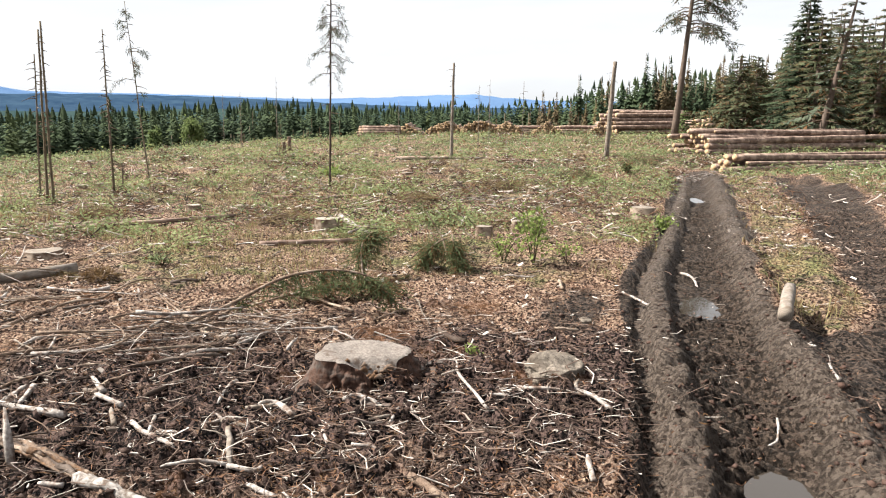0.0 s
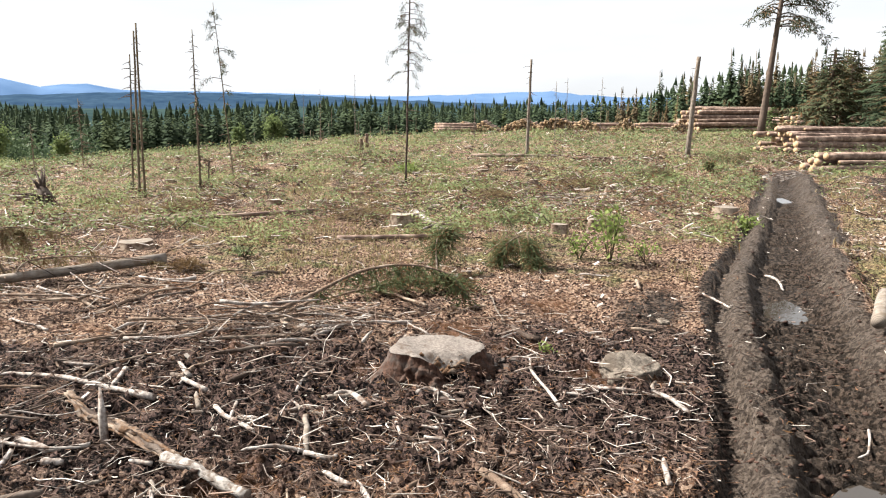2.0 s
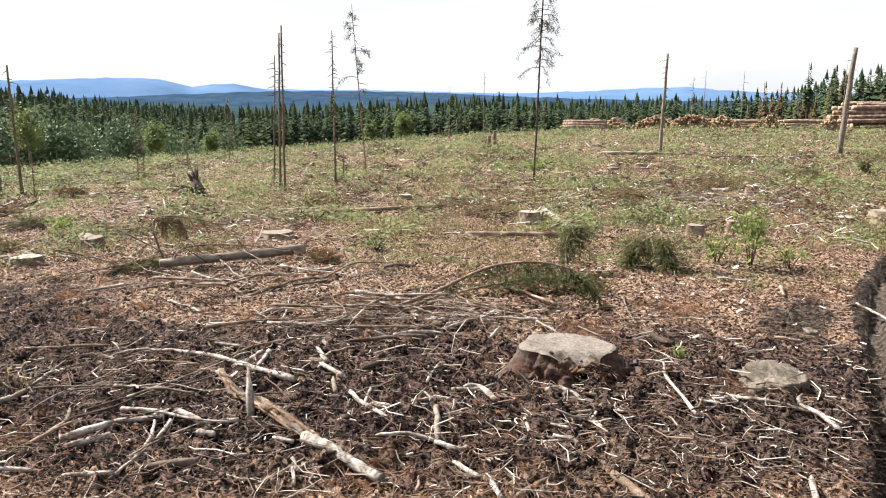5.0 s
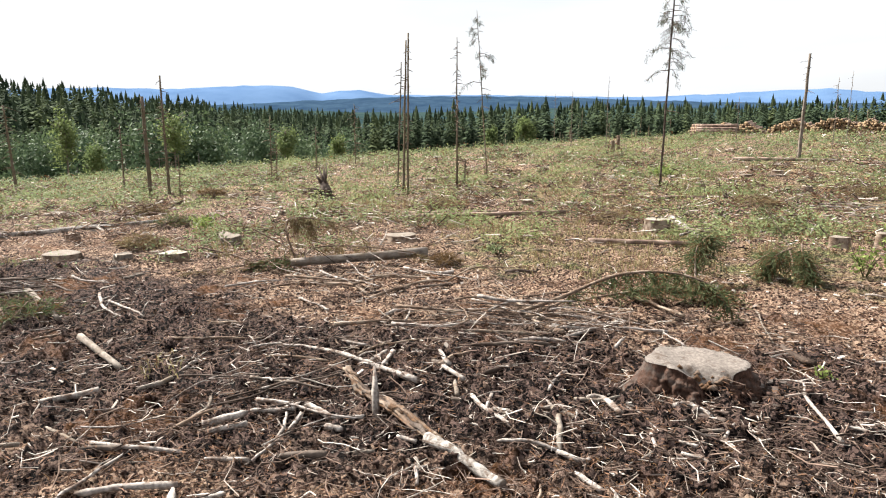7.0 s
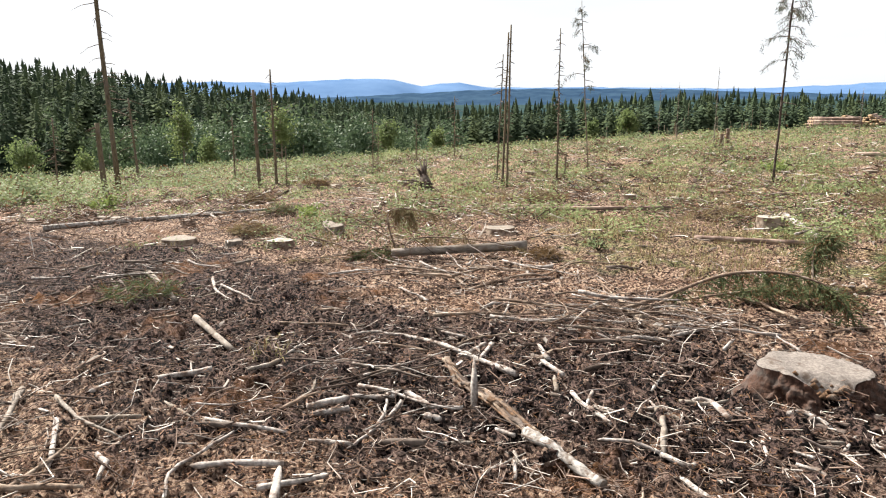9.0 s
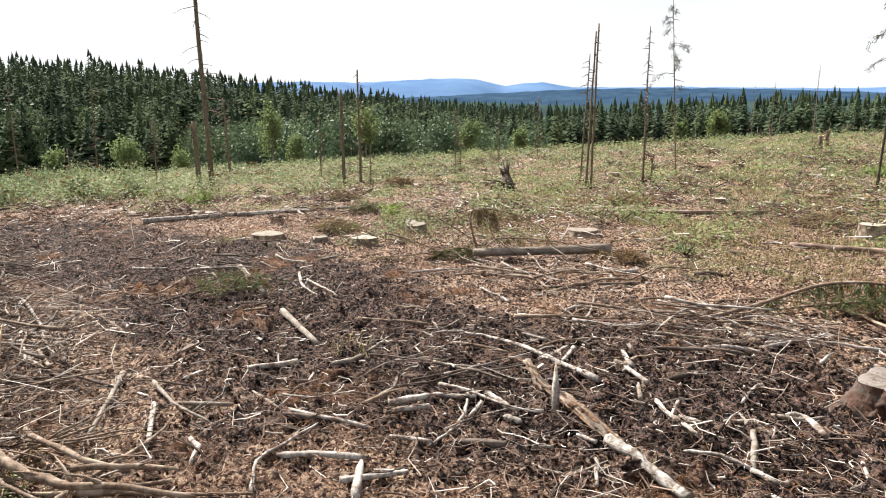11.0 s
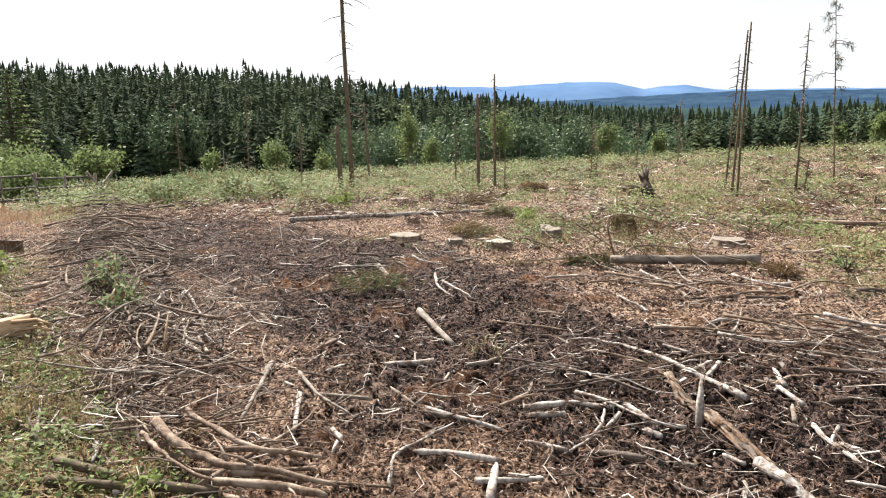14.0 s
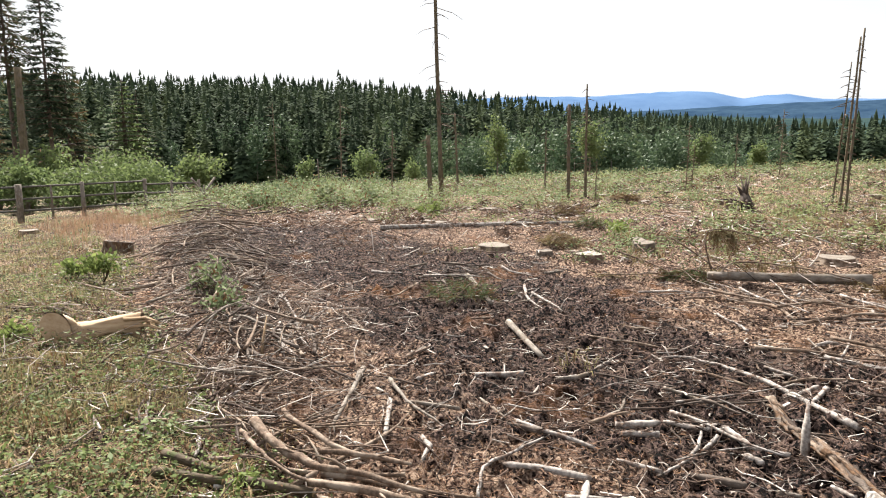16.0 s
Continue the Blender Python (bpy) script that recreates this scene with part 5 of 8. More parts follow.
# ---- rock ----
def rock(x, y, sx, sy, sz, seed, label):
    bm = bmesh.new()
    bmesh.ops.create_icosphere(bm, subdivisions=4, radius=1.0)
    for v in bm.verts:
        p = v.co
        d = noise.fractal(p * 1.1 + Vector((seed, 0, 0)), 1.0, 2.0, 5)
        flat = 0.72 if p.z > 0.55 else 1.0
        e = noise.fractal(p * 3.5 + Vector((seed, 5, 0)), 1.0, 2.0, 4)
        lop = 1.0 + 0.35 * p.x
        v.co = Vector((p.x * sx, p.y * sy, p.z * sz * flat * lop)) * (1 + 0.36 * d + 0.07 * e)
    me = bpy.data.meshes.new("rock")
    bm.to_mesh(me)
    bm.free()
    me.materials.append(M["stone"])
    me.polygons.foreach_set("use_smooth", np.full(len(me.polygons), True))
    ob = new("rock", me)
    ob.matrix_basis = pose(x, y, rz(x, y) - 0.005, 0, 0, seed * 40)
    return tagged(ob, label, "rock", "stones")


rock(0.72, 4.42, 0.17, 0.19, 0.17, 3, "pale grey-brown boulder half sunk in the soil beside the ruts")
rock(1.15, 5.6, 0.05, 0.06, 0.04, 5, "small stone on the mud")


# ---- fallen branches ----
def branch(mat, r, pts, label=""):
    """A fallen branch along the points, given with their height over the soil."""
    seed = int(abs(pts[0][0] * 313 + pts[0][1] * 771) * 10) % 9973
    rr = random.Random(seed)
    r = r * 1.06
    P = spline([(x, y, lie_z(x, y) + r * 0.7 + max(0.0, h - 0.03)) for x, y, h in pts], 4)
    L = sum((b - a).length for a, b in zip(P[:-1], P[1:]))
    wob = 0.010 * min(1.0, L)
    P = [p + Vector((rr.uniform(-wob, wob), rr.uniform(-wob, wob), rr.uniform(-wob, wob) * 0.5)) for p in P]
    n = len(P) - 1
    if rr.random() < 0.5:
        P.reverse()
    taper = 0.35 if L > 0.8 else 0.8
    radii = [r * 1.02 * (1 - (1 - taper) * k / n) * (1 + 0.10 * rr.uniform(-1, 1)) for k in range(n + 1)]
    radii[-1] *= 0.55
    V, F = tube(P, radii, 8, 0.16, seed)
    o = P[n // 2]
    V = [(x - o.x, y - o.y, z - o.z) for x, y, z in V]
    words = {"pale": "bare weathered grey-white branch lying on the soil", "bark": "brown bark-covered branch lying among the slash", "dark": "dark wet branch lying in the mud", "grey": "grey-brown branch lying on the soil"}
    main = mesh_of("fallen_branch", V, F, M[mat])
    ob = new("fallen_branch", main)
    ob.location = o
    tagged(ob, label or words[mat], "branch", "fallen branches")
    k = int(L * 3) if L > 0.45 else 0
    if k:
        chunks = []
        for i in range(k):
            p = P[rr.randrange(1, n)] - o
            a = rr.random() * 6.28
            d = Vector((math.cos(a), math.sin(a), 0.25 + 0.5 * rr.random()))
            q = 0.05 + 0.14 * rr.random()
            chunks.append(tube([p, p + d * q * 0.5, p + d * q + Vector((0, 0, -0.03))], [r * 0.35, r * 0.25, r * 0.1], 5))
        V, F = join(chunks)
        part("twig_fringe", mesh_of("twig_fringe", V, F, M[mat]), ob)["kind"] = "stuff"
    return ob


branch("bark", 0.012, [(-4.18, 3.78, 0.01), (-3.86, 3.91, 0.02), (-3.65, 4.04, 0.01)])
branch("pale", 0.014, [(-5.59, 4.45, 0.02), (-5.14, 4.28, 0.03), (-4.75, 4.09, 0.02)])
branch("pale", 0.015, [(-5.80, 4.53, 0.02), (-5.30, 4.16, 0.03), (-4.93, 4.02, 0.02)])
branch("pale", 0.011, [(-5.67, 3.48, 0.02), (-5.85, 3.75, 0.02)])
branch("bark", 0.010, [(-5.10, 3.31, 0.02), (-4.98, 3.56, 0.02)])
branch("bark", 0.015, [(-4.16, 5.71, 0.03), (-3.80, 5.70, 0.04), (-3.49, 5.52, 0.03)])
branch("bark", 0.015, [(-3.41, 5.39, 0.03), (-3.21, 6.02, 0.04), (-3.01, 6.23, 0.05), (-2.98, 6.87, 0.04), (-2.67, 7.04, 0.03)])
branch("dark", 0.012, [(-3.65, 5.25, 0.02), (-3.46, 5.61, 0.03), (-2.90, 6.15, 0.02)])
branch("pale", 0.011, [(1.64, 6.46, 0.03), (1.74, 6.33, 0.04), (1.77, 6.05, 0.03)])
branch("pale", 0.013, [(2.58, 7.70, 0.03), (2.63, 7.50, 0.04), (2.58, 7.14, 0.03)])
branch("pale", 0.007, [(1.84, 3.75, 0.01), (1.76, 3.56, 0.02), (1.69, 3.51, 0.01)])
branch("pale", 0.008, [(2.41, 4.32, 0.02), (2.24, 3.90, 0.02)])
branch("pale", 0.017, [(-6.12, 1.79, 0.05), (-6.71, 2.09, 0.07), (-7.14, 2.39, 0.05)])
branch("pale", 0.014, [(-6.96, 2.36, 0.04), (-6.06, 2.14, 0.07), (-5.38, 1.92, 0.07), (-5.07, 1.88, 0.04)])
branch("dark", 0.012, [(-7.33, 3.06, 0.02), (-6.74, 3.12, 0.03), (-6.66, 3.47, 0.02)])
branch("dark", 0.011, [(-5.90, 2.90, 0.02), (-5.96, 3.22, 0.03), (-6.09, 3.54, 0.02)])
branch("bark", 0.012, [(-6.16, 3.01, 0.03), (-6.33, 3.36, 0.04), (-6.69, 3.79, 0.03)])
branch("pale", 0.017, [(-5.71, 1.49, 0.05), (-6.11, 1.60, 0.07), (-6.43, 1.76, 0.05)])
branch("bark", 0.010, [(-5.13, -0.09, 0.03), (-5.37, 0.09, 0.04), (-5.61, 0.27, 0.03)])
branch("pale", 0.008, [(-5.00, 0.26, 0.03), (-4.71, 0.33, 0.04), (-4.36, 0.36, 0.03)])
branch("bark", 0.022, [(-9.26, 0.81, 0.03), (-8.31, 1.06, 0.05), (-8.36, 1.52, 0.03)])
branch("bark", 0.017, [(-8.38, 0.03, 0.02), (-7.83, 0.57, 0.02)])
branch("pale", 0.016, [(-2.79, 1.90, 0.03), (-2.62, 2.03, 0.04), (-2.45, 2.15, 0.03)])
branch("pale", 0.014, [(-2.39, 1.93, 0.03), (-2.20, 2.18, 0.03)])
branch("pale", 0.020, [(-2.43, 2.10, 0.03), (-2.23, 1.87, 0.03)])
branch("pale", 0.012, [(-3.14, 2.26, 0.03), (-2.93, 2.30, 0.04), (-2.66, 2.39, 0.03)])
branch("dark", 0.015, [(-3.12, 2.17, 0.03), (-2.96, 2.29, 0.03)])
branch("pale", 0.008, [(-2.91, 2.26, 0.03), (-2.85, 1.96, 0.04), (-2.82, 1.81, 0.04), (-2.64, 1.64, 0.03)])
branch("pale", 0.020, [(-2.78, 2.65, 0.03), (-2.72, 2.76, 0.04), (-2.69, 2.90, 0.03)])
branch("pale", 0.016, [(-2.70, 2.59, 0.03), (-2.61, 2.80, 0.03)])
branch("pale", 0.010, [(-2.53, 2.40, 0.03), (-2.30, 2.46, 0.03)])
branch("dark", 0.015, [(-2.19, 2.52, 0.03), (-2.04, 2.61, 0.03)])
branch("bark", 0.026, [(-3.78, 1.01, 0.13), (-3.48, 1.00, 0.13), (-3.16, 1.06, 0.13), (-2.91, 1.20, 0.13), (-2.65, 1.39, 0.09)])
branch("bark", 0.014, [(-3.81, 1.19, 0.13), (-3.58, 1.18, 0.13), (-3.31, 1.23, 0.13), (-3.13, 1.35, 0.09)])
branch("bark", 0.014, [(-3.26, 1.16, 0.13), (-3.12, 1.31, 0.13), (-2.94, 1.48, 0.09)])
branch("bark", 0.011, [(-3.19, 1.20, 0.03), (-2.99, 1.47, 0.03)])
branch("bark", 0.013, [(-3.72, 0.93, 0.13), (-3.45, 0.91, 0.13), (-3.22, 0.95, 0.13), (-2.91, 1.05, 0.09)])
branch("bark", 0.018, [(-2.98, 0.98, 0.13), (-2.79, 1.15, 0.13), (-2.63, 1.32, 0.09)])
branch("bark", 0.016, [(-3.14, 0.97, 0.03), (-2.91, 1.10, 0.03)])
branch("pale", 0.014, [(-3.37, 0.68, 0.03), (-3.37, 0.83, 0.03)])
branch("grey", 0.020, [(-3.62, 1.36, 0.03), (-3.99, 1.66, 0.04), (-4.49, 2.01, 0.03)])
branch("pale", 0.014, [(-3.35, 1.55, 0.03), (-3.82, 1.85, 0.03)])
branch("grey", 0.014, [(-4.16, 2.04, 0.03), (-3.74, 1.92, 0.04), (-3.37, 1.91, 0.03)])
branch("pale", 0.012, [(-4.15, 0.76, 0.03), (-4.22, 0.88, 0.04), (-4.46, 1.09, 0.04), (-4.83, 1.42, 0.03)])
branch("bark", 0.018, [(-4.44, 1.12, 0.03), (-4.26, 1.31, 0.03)])
branch("dark", 0.018, [(-5.57, 1.45, 0.03), (-5.07, 1.50, 0.04), (-4.81, 1.60, 0.03)])
branch("bark", 0.016, [(-5.54, 1.10, 0.03), (-5.10, 1.14, 0.04), (-4.62, 1.12, 0.03)])
branch("pale", 0.010, [(-4.89, 0.70, 0.03), (-4.35, 0.58, 0.04), (-4.11, 0.49, 0.03)])
branch("pale", 0.008, [(-5.29, 0.56, 0.03), (-5.00, 0.72, 0.04), (-4.74, 0.96, 0.03)])
branch("pale", 0.006, [(-6.91, 1.24, 0.03), (-5.62, 0.85, 0.04), (-5.05, 0.67, 0.03)])
branch("pale", 0.013, [(-5.92, 1.96, 0.03), (-5.07, 1.68, 0.03)])
branch("pale", 0.013, [(-5.37, 1.75, 0.03), (-4.90, 1.72, 0.03)])
branch("grey", 0.013, [(-3.74, 1.92, 0.03), (-3.49, 2.13, 0.03)])
branch("pale", 0.013, [(-4.03, 2.17, 0.03), (-4.10, 2.34, 0.03)])
branch("grey", 0.010, [(-3.60, 2.35, 0.03), (-3.22, 2.24, 0.03)])
branch("bark", 0.011, [(-2.89, 2.57, 0.03), (-2.87, 2.71, 0.04), (-2.87, 2.86, 0.03)])
branch("dark", 0.012, [(-4.73, 1.53, 0.03), (-4.71, 1.17, 0.04), (-4.75, 0.98, 0.03)])
branch("grey", 0.012, [(-5.55, 1.67, 0.03), (-5.17, 1.31, 0.04), (-4.77, 0.83, 0.03)])
branch("bark", 0.013, [(-5.26, 1.05, 0.03), (-5.17, 1.31, 0.04), (-4.73, 1.53, 0.03)])
branch("pale", 0.018, [(-3.46, 3.85, 0.03), (-3.29, 3.94, 0.04), (-2.91, 3.96, 0.04), (-2.47, 3.81, 0.04), (-2.01, 3.63, 0.03)])
branch("bark", 0.010, [(-2.67, 3.92, 0.03), (-2.64, 4.16, 0.04), (-2.51, 4.35, 0.04), (-2.24, 4.47, 0.04), (-2.08, 4.39, 0.03)])
branch("dark", 0.008, [(-3.16, 4.26, 0.03), (-2.91, 4.20, 0.04), (-2.62, 4.20, 0.03)])
branch("pale", 0.012, [(-2.90, 4.18, 0.03), (-2.70, 4.19, 0.03)])
branch("pale", 0.016, [(-2.49, 3.92, 0.03), (-2.53, 4.18, 0.03)])
branch("pale", 0.016, [(-2.34, 3.77, 0.03), (-2.45, 4.13, 0.03)])
branch("pale", 0.016, [(-2.15, 4.23, 0.03), (-1.96, 3.98, 0.03)])
branch("pale", 0.014, [(-1.99, 3.94, 0.03), (-1.90, 3.86, 0.04), (-1.77, 3.79, 0.03)])
branch("grey", 0.014, [(-1.81, 3.74, 0.03), (-1.71, 3.55, 0.03)])
branch("dark", 0.014, [(-1.72, 3.49, 0.03), (-1.62, 3.51, 0.03)])
branch("pale", 0.013, [(-1.64, 3.61, 0.03), (-1.49, 3.43, 0.04), (-1.32, 3.24, 0.04), (-1.26, 3.19, 0.03)])
branch("pale", 0.009, [(-1.49, 3.43, 0.03), (-1.55, 3.69, 0.03)])
branch("pale", 0.010, [(-1.49, 3.55, 0.03), (-1.35, 3.48, 0.03)])
branch("pale", 0.014, [(-2.70, 2.94, 0.03), (-2.59, 2.97, 0.04), (-2.47, 3.01, 0.03)])
branch("pale", 0.016, [(-2.47, 3.01, 0.03), (-2.45, 3.07, 0.04), (-2.34, 3.05, 0.04), (-2.22, 3.01, 0.03)])
branch("pale", 0.009, [(-2.57, 3.11, 0.03), (-2.42, 2.89, 0.04), (-2.34, 2.71, 0.03)])
branch("pale", 0.007, [(-2.32, 2.73, 0.03), (-2.29, 2.56, 0.04), (-2.29, 2.46, 0.03)])
branch("pale", 0.012, [(-2.33, 2.79, 0.03), (-2.39, 2.99, 0.03)])
branch("pale", 0.020, [(-2.17, 2.90, 0.03), (-2.08, 2.92, 0.03)])
branch("pale", 0.012, [(-2.22, 3.01, 0.03), (-2.05, 3.09, 0.03)])
branch("dark", 0.018, [(-2.17, 2.52, 0.03), (-2.06, 2.57, 0.04), (-1.98, 2.63, 0.03)])
branch("grey", 0.010, [(-1.91, 2.69, 0.03), (-1.80, 2.77, 0.03)])
branch("pale", 0.012, [(-1.78, 2.96, 0.03), (-1.66, 2.94, 0.03)])
branch("pale", 0.009, [(-1.55, 2.72, 0.03), (-1.47, 2.58, 0.03)])
branch("grey", 0.010, [(-2.98, 3.28, 0.03), (-2.81, 3.33, 0.04), (-2.64, 3.30, 0.03)])
branch("bark", 0.010, [(-2.75, 3.79, 0.03), (-2.98, 3.74, 0.04), (-3.16, 3.64, 0.03)])
branch("grey", 0.007, [(-3.09, 5.03, 0.03), (-2.86, 4.83, 0.04), (-2.66, 4.56, 0.03)])
branch("pale", 0.010, [(-4.06, 5.24, 0.03), (-3.83, 5.05, 0.04), (-3.69, 5.03, 0.04), (-3.54, 4.95, 0.03)])
branch("bark", 0.020, [(-2.60, 6.40, 0.03), (-2.10, 5.67, 0.04), (-1.77, 5.21, 0.04), (-1.50, 4.98, 0.03)])
branch("bark", 0.013, [(-2.24, 5.66, 0.03), (-2.00, 5.98, 0.04), (-1.74, 6.18, 0.04), (-1.43, 6.20, 0.04), (-1.06, 6.11, 0.04), (-0.74, 5.81, 0.03)])
branch("bark", 0.014, [(-1.93, 5.46, 0.03), (-1.77, 5.72, 0.04), (-1.72, 6.08, 0.03)])
branch("bark", 0.014, [(-2.13, 5.37, 0.03), (-1.89, 5.35, 0.04), (-1.50, 5.29, 0.04), (-1.21, 5.21, 0.03)])
branch("pale", 0.012, [(-1.65, 5.50, 0.03), (-1.45, 5.45, 0.04), (-1.23, 5.29, 0.03)])
branch("pale", 0.012, [(-1.60, 5.31, 0.03), (-1.30, 5.23, 0.04), (-1.00, 5.27, 0.04), (-0.80, 5.35, 0.03)])
branch("pale", 0.014, [(-1.74, 4.61, 0.03), (-1.60, 4.73, 0.04), (-1.42, 4.78, 0.03)])
branch("pale", 0.012, [(-1.47, 4.86, 0.03), (-1.37, 4.97, 0.04), (-1.31, 5.17, 0.03)])
branch("grey", 0.013, [(-2.16, 4.72, 0.03), (-1.87, 4.80, 0.04), (-1.60, 4.87, 0.03)])
branch("dark", 0.014, [(-2.01, 4.42, 0.03), (-1.83, 4.48, 0.04), (-1.63, 4.60, 0.04), (-1.49, 4.67, 0.03)])
branch("bark", 0.010, [(-1.67, 5.92, 0.03), (-1.31, 5.66, 0.04), (-1.01, 5.53, 0.03)])
branch("pale", 0.011, [(-1.06, 4.74, 0.03), (-1.06, 5.08, 0.03)])
branch("pale", 0.009, [(-2.33, 5.05, 0.03), (-2.04, 5.02, 0.03)])
branch("bark", 0.008, [(-0.54, 5.47, 0.03), (-0.38, 5.74, 0.04), (-0.25, 5.85, 0.03)])
branch("grey", 0.006, [(-0.22, 6.14, 0.03), (-0.15, 5.61, 0.04), (-0.08, 5.31, 0.03)])
branch("bark", 0.006, [(-0.36, 5.40, 0.03), (0.07, 5.53, 0.03)])
branch("pale", 0.016, [(-1.03, 3.83, 0.03), (-0.94, 3.87, 0.04), (-0.81, 3.70, 0.03)])
branch("pale", 0.014, [(-0.55, 3.84, 0.03), (-0.49, 3.91, 0.04), (-0.35, 3.83, 0.03)])
branch("pale", 0.012, [(-1.25, 3.82, 0.03), (-1.24, 4.01, 0.04), (-1.24, 4.15, 0.03)])
branch("pale", 0.014, [(-1.26, 3.57, 0.03), (-1.18, 3.65, 0.03)])
branch("grey", 0.016, [(-1.16, 3.63, 0.03), (-1.06, 3.38, 0.04), (-0.97, 3.08, 0.03)])
branch("pale", 0.009, [(-1.27, 3.04, 0.03), (-1.12, 3.08, 0.04), (-0.98, 3.09, 0.03)])
branch("pale", 0.011, [(-0.98, 3.08, 0.03), (-0.85, 3.05, 0.04), (-0.83, 3.11, 0.03)])
branch("pale", 0.009, [(-0.24, 3.81, 0.03), (-0.28, 3.57, 0.03)])
branch("pale", 0.008, [(-0.27, 3.57, 0.03), (-0.20, 3.48, 0.03)])
branch("pale", 0.008, [(-0.48, 3.50, 0.03), (-0.38, 3.47, 0.03)])
branch("pale", 0.008, [(-0.62, 3.52, 0.03), (-0.56, 3.36, 0.03)])
branch("pale", 0.010, [(-0.06, 4.58, 0.03), (0.08, 4.53, 0.04), (0.11, 4.21, 0.04), (0.25, 3.77, 0.03)])
branch("pale", 0.014, [(0.69, 4.03, 0.03), (0.83, 3.96, 0.04), (0.94, 3.78, 0.03)])
branch("pale", 0.013, [(-0.69, 2.90, 0.03), (-0.58, 2.72, 0.03)])
branch("pale", 0.014, [(-0.86, 2.95, 0.03), (-0.71, 2.86, 0.03)])
branch("pale", 0.014, [(0.68, 3.16, 0.03), (0.67, 2.96, 0.03)])

# ---- logs ----
_log_mesh = {}


def log_mesh(length, r, taper, seed, bark="log_bark", cut="cut_new"):
    """A felled trunk along +z, with bark and two sawn ends in one mesh."""
    rr = random.Random(seed)
    n, sides = max(6, int(length / 0.5)), 12
    P = [(0.0012 * length * rr.uniform(-1, 1) if 0 < k < n else 0, 0.0012 * length * rr.uniform(-1, 1) if 0 < k < n else 0, length * k / n) for k in range(n + 1)]
    V, F = tube(P, [r * (1 - (1 - taper) * k / n) for k in range(n + 1)], sides, 0.07, seed)
    midx = [0] * (len(F) - 2) + [1, 1]
    return mesh_of("log", V, F, [M[bark], M[cut]], midx)


def lay(a, b, r, label, bark="bark", cut="cut_old", taper=0.8, name="log", up=0.0, group="logs on the ground"):
    """One log on the ground from a to b."""
    p, q = Vector((*a, lie_z(*a) + r * 0.7 + up)), Vector((*b, lie_z(*b) + r * taper * 0.7 + up))
    ob = new(name, log_mesh((q - p).length, r, taper, int(abs(a[0] * 91 + a[1] * 37)), bark, cut))
    ob.matrix_basis = Matrix.Translation(p) @ (q - p).to_track_quat("Z", "Y").to_matrix().to_4x4()
    return tagged(ob, label, "log", group)


lay((-3.72, 7.20), (-4.80, 6.12), 0.056, "fallen slim spruce trunk with grey-brown bark", "grey", taper=0.75, up=0.06)
lay((-6.72, 4.46), (-5.35, 3.76), 0.030, "weathered birch log piece lying on the churned soil", "grey", taper=0.7)
lay((-4.74, 3.48), (-3.90, 3.12), 0.028, "broken birch log piece with peeling pale bark", "grey", taper=0.7)
lay((-5.75, 10.35), (-4.30, 10.95), 0.045, "two thin felled trunks lying side by side", "bark")
lay((-5.60, 10.20), (-3.2, 11.3), 0.038, "thin felled trunk lying beside another", "log_bark")
lay((-11.31, 5.85), (-10.1, 8.2), 0.045, "pale birch log lying in the grass", "birch", taper=0.7)
lay((-10.4, 7.2), (-9.3, 9.2), 0.034, "thin pale birch log", "birch", taper=0.6)
lay((-2.28, 8.86), (-1.1, 9.12), 0.034, "thin cut log with pale bark", "log_bark")
lay((-1.60, 11.2), (-0.95, 9.35), 0.05, "split pale log lying beside the stump", "birch", taper=0.9)
lay((2.44, 5.0), (2.90, 5.9), 0.052, "short grey log lying on the mud berm", "grey", taper=0.95, up=0.07)


def rotten_log():
    """A birch log lying half sunk: one end in white bark, the other burst into long splinters."""
    a, b = Vector((-2.62, 3.64, 0)), Vector((-1.12, 2.70, 0))
    o = Vector((a.x, a.y, lie_z(a.x, a.y)))
    t = base("rotten_log", Matrix.Translation(o), "rotten birch log with torn orange-brown wood and white bark", "log", "logs on the ground")
    r = random.Random(44)
    side = Vector((b.y - a.y, a.x - b.x, 0)).normalized()

    def at(s, off=0.0, up=0.0):
        p = a.lerp(b, s) + side * off
        return Vector((p.x - o.x, p.y - o.y, lie_z(p.x, p.y) - o.z + up))

    n = 14
    P = [at(0.66 + 0.34 * k / n, 0.010 * math.sin(4.1 * k / n + 1), 0.014) for k in range(n + 1)]
    V, F = tube(P, [0.030 * (1 - 0.25 * k / n) * (1 + 0.16 * r.uniform(-1, 1)) for k in range(n + 1)], 12, 0.22, 3)
    part("bark_shell", mesh_of("bark_shell", V, F, [M["birch"], M["rotten"]], [0] * (len(F) - 2) + [1, 1]), t, "peeling white birch bark with dark scars")
    for k in range(22):
        s0 = r.uniform(0.0, 0.45)
        s1 = min(0.72, s0 + r.uniform(0.12, 0.45))
        off = r.uniform(-0.038, 0.038)
        w = r.uniform(0.007, 0.018)
        m = 6
        Q = [at(s0 + (s1 - s0) * i / m, off * (0.5 + 0.5 * i / m) + 0.006 * r.uniform(-1, 1), 0.010 + r.uniform(0, 0.03) + (0.03 if k % 5 == 0 and i == 0 else 0)) for i in range(m + 1)]
        V, F = tube(Q, [w * q * (1 + 0.3 * r.uniform(-1, 1)) for q in (0.25, 0.7, 1.0, 1.0, 1.0, 0.8, 0.5)], 6, 0.35, k)
        part("splinter", mesh_of("splinter", V, F, M[("rotten", "bark", "rotten", "dark", "dark", "bark")[k % 6]]), t)


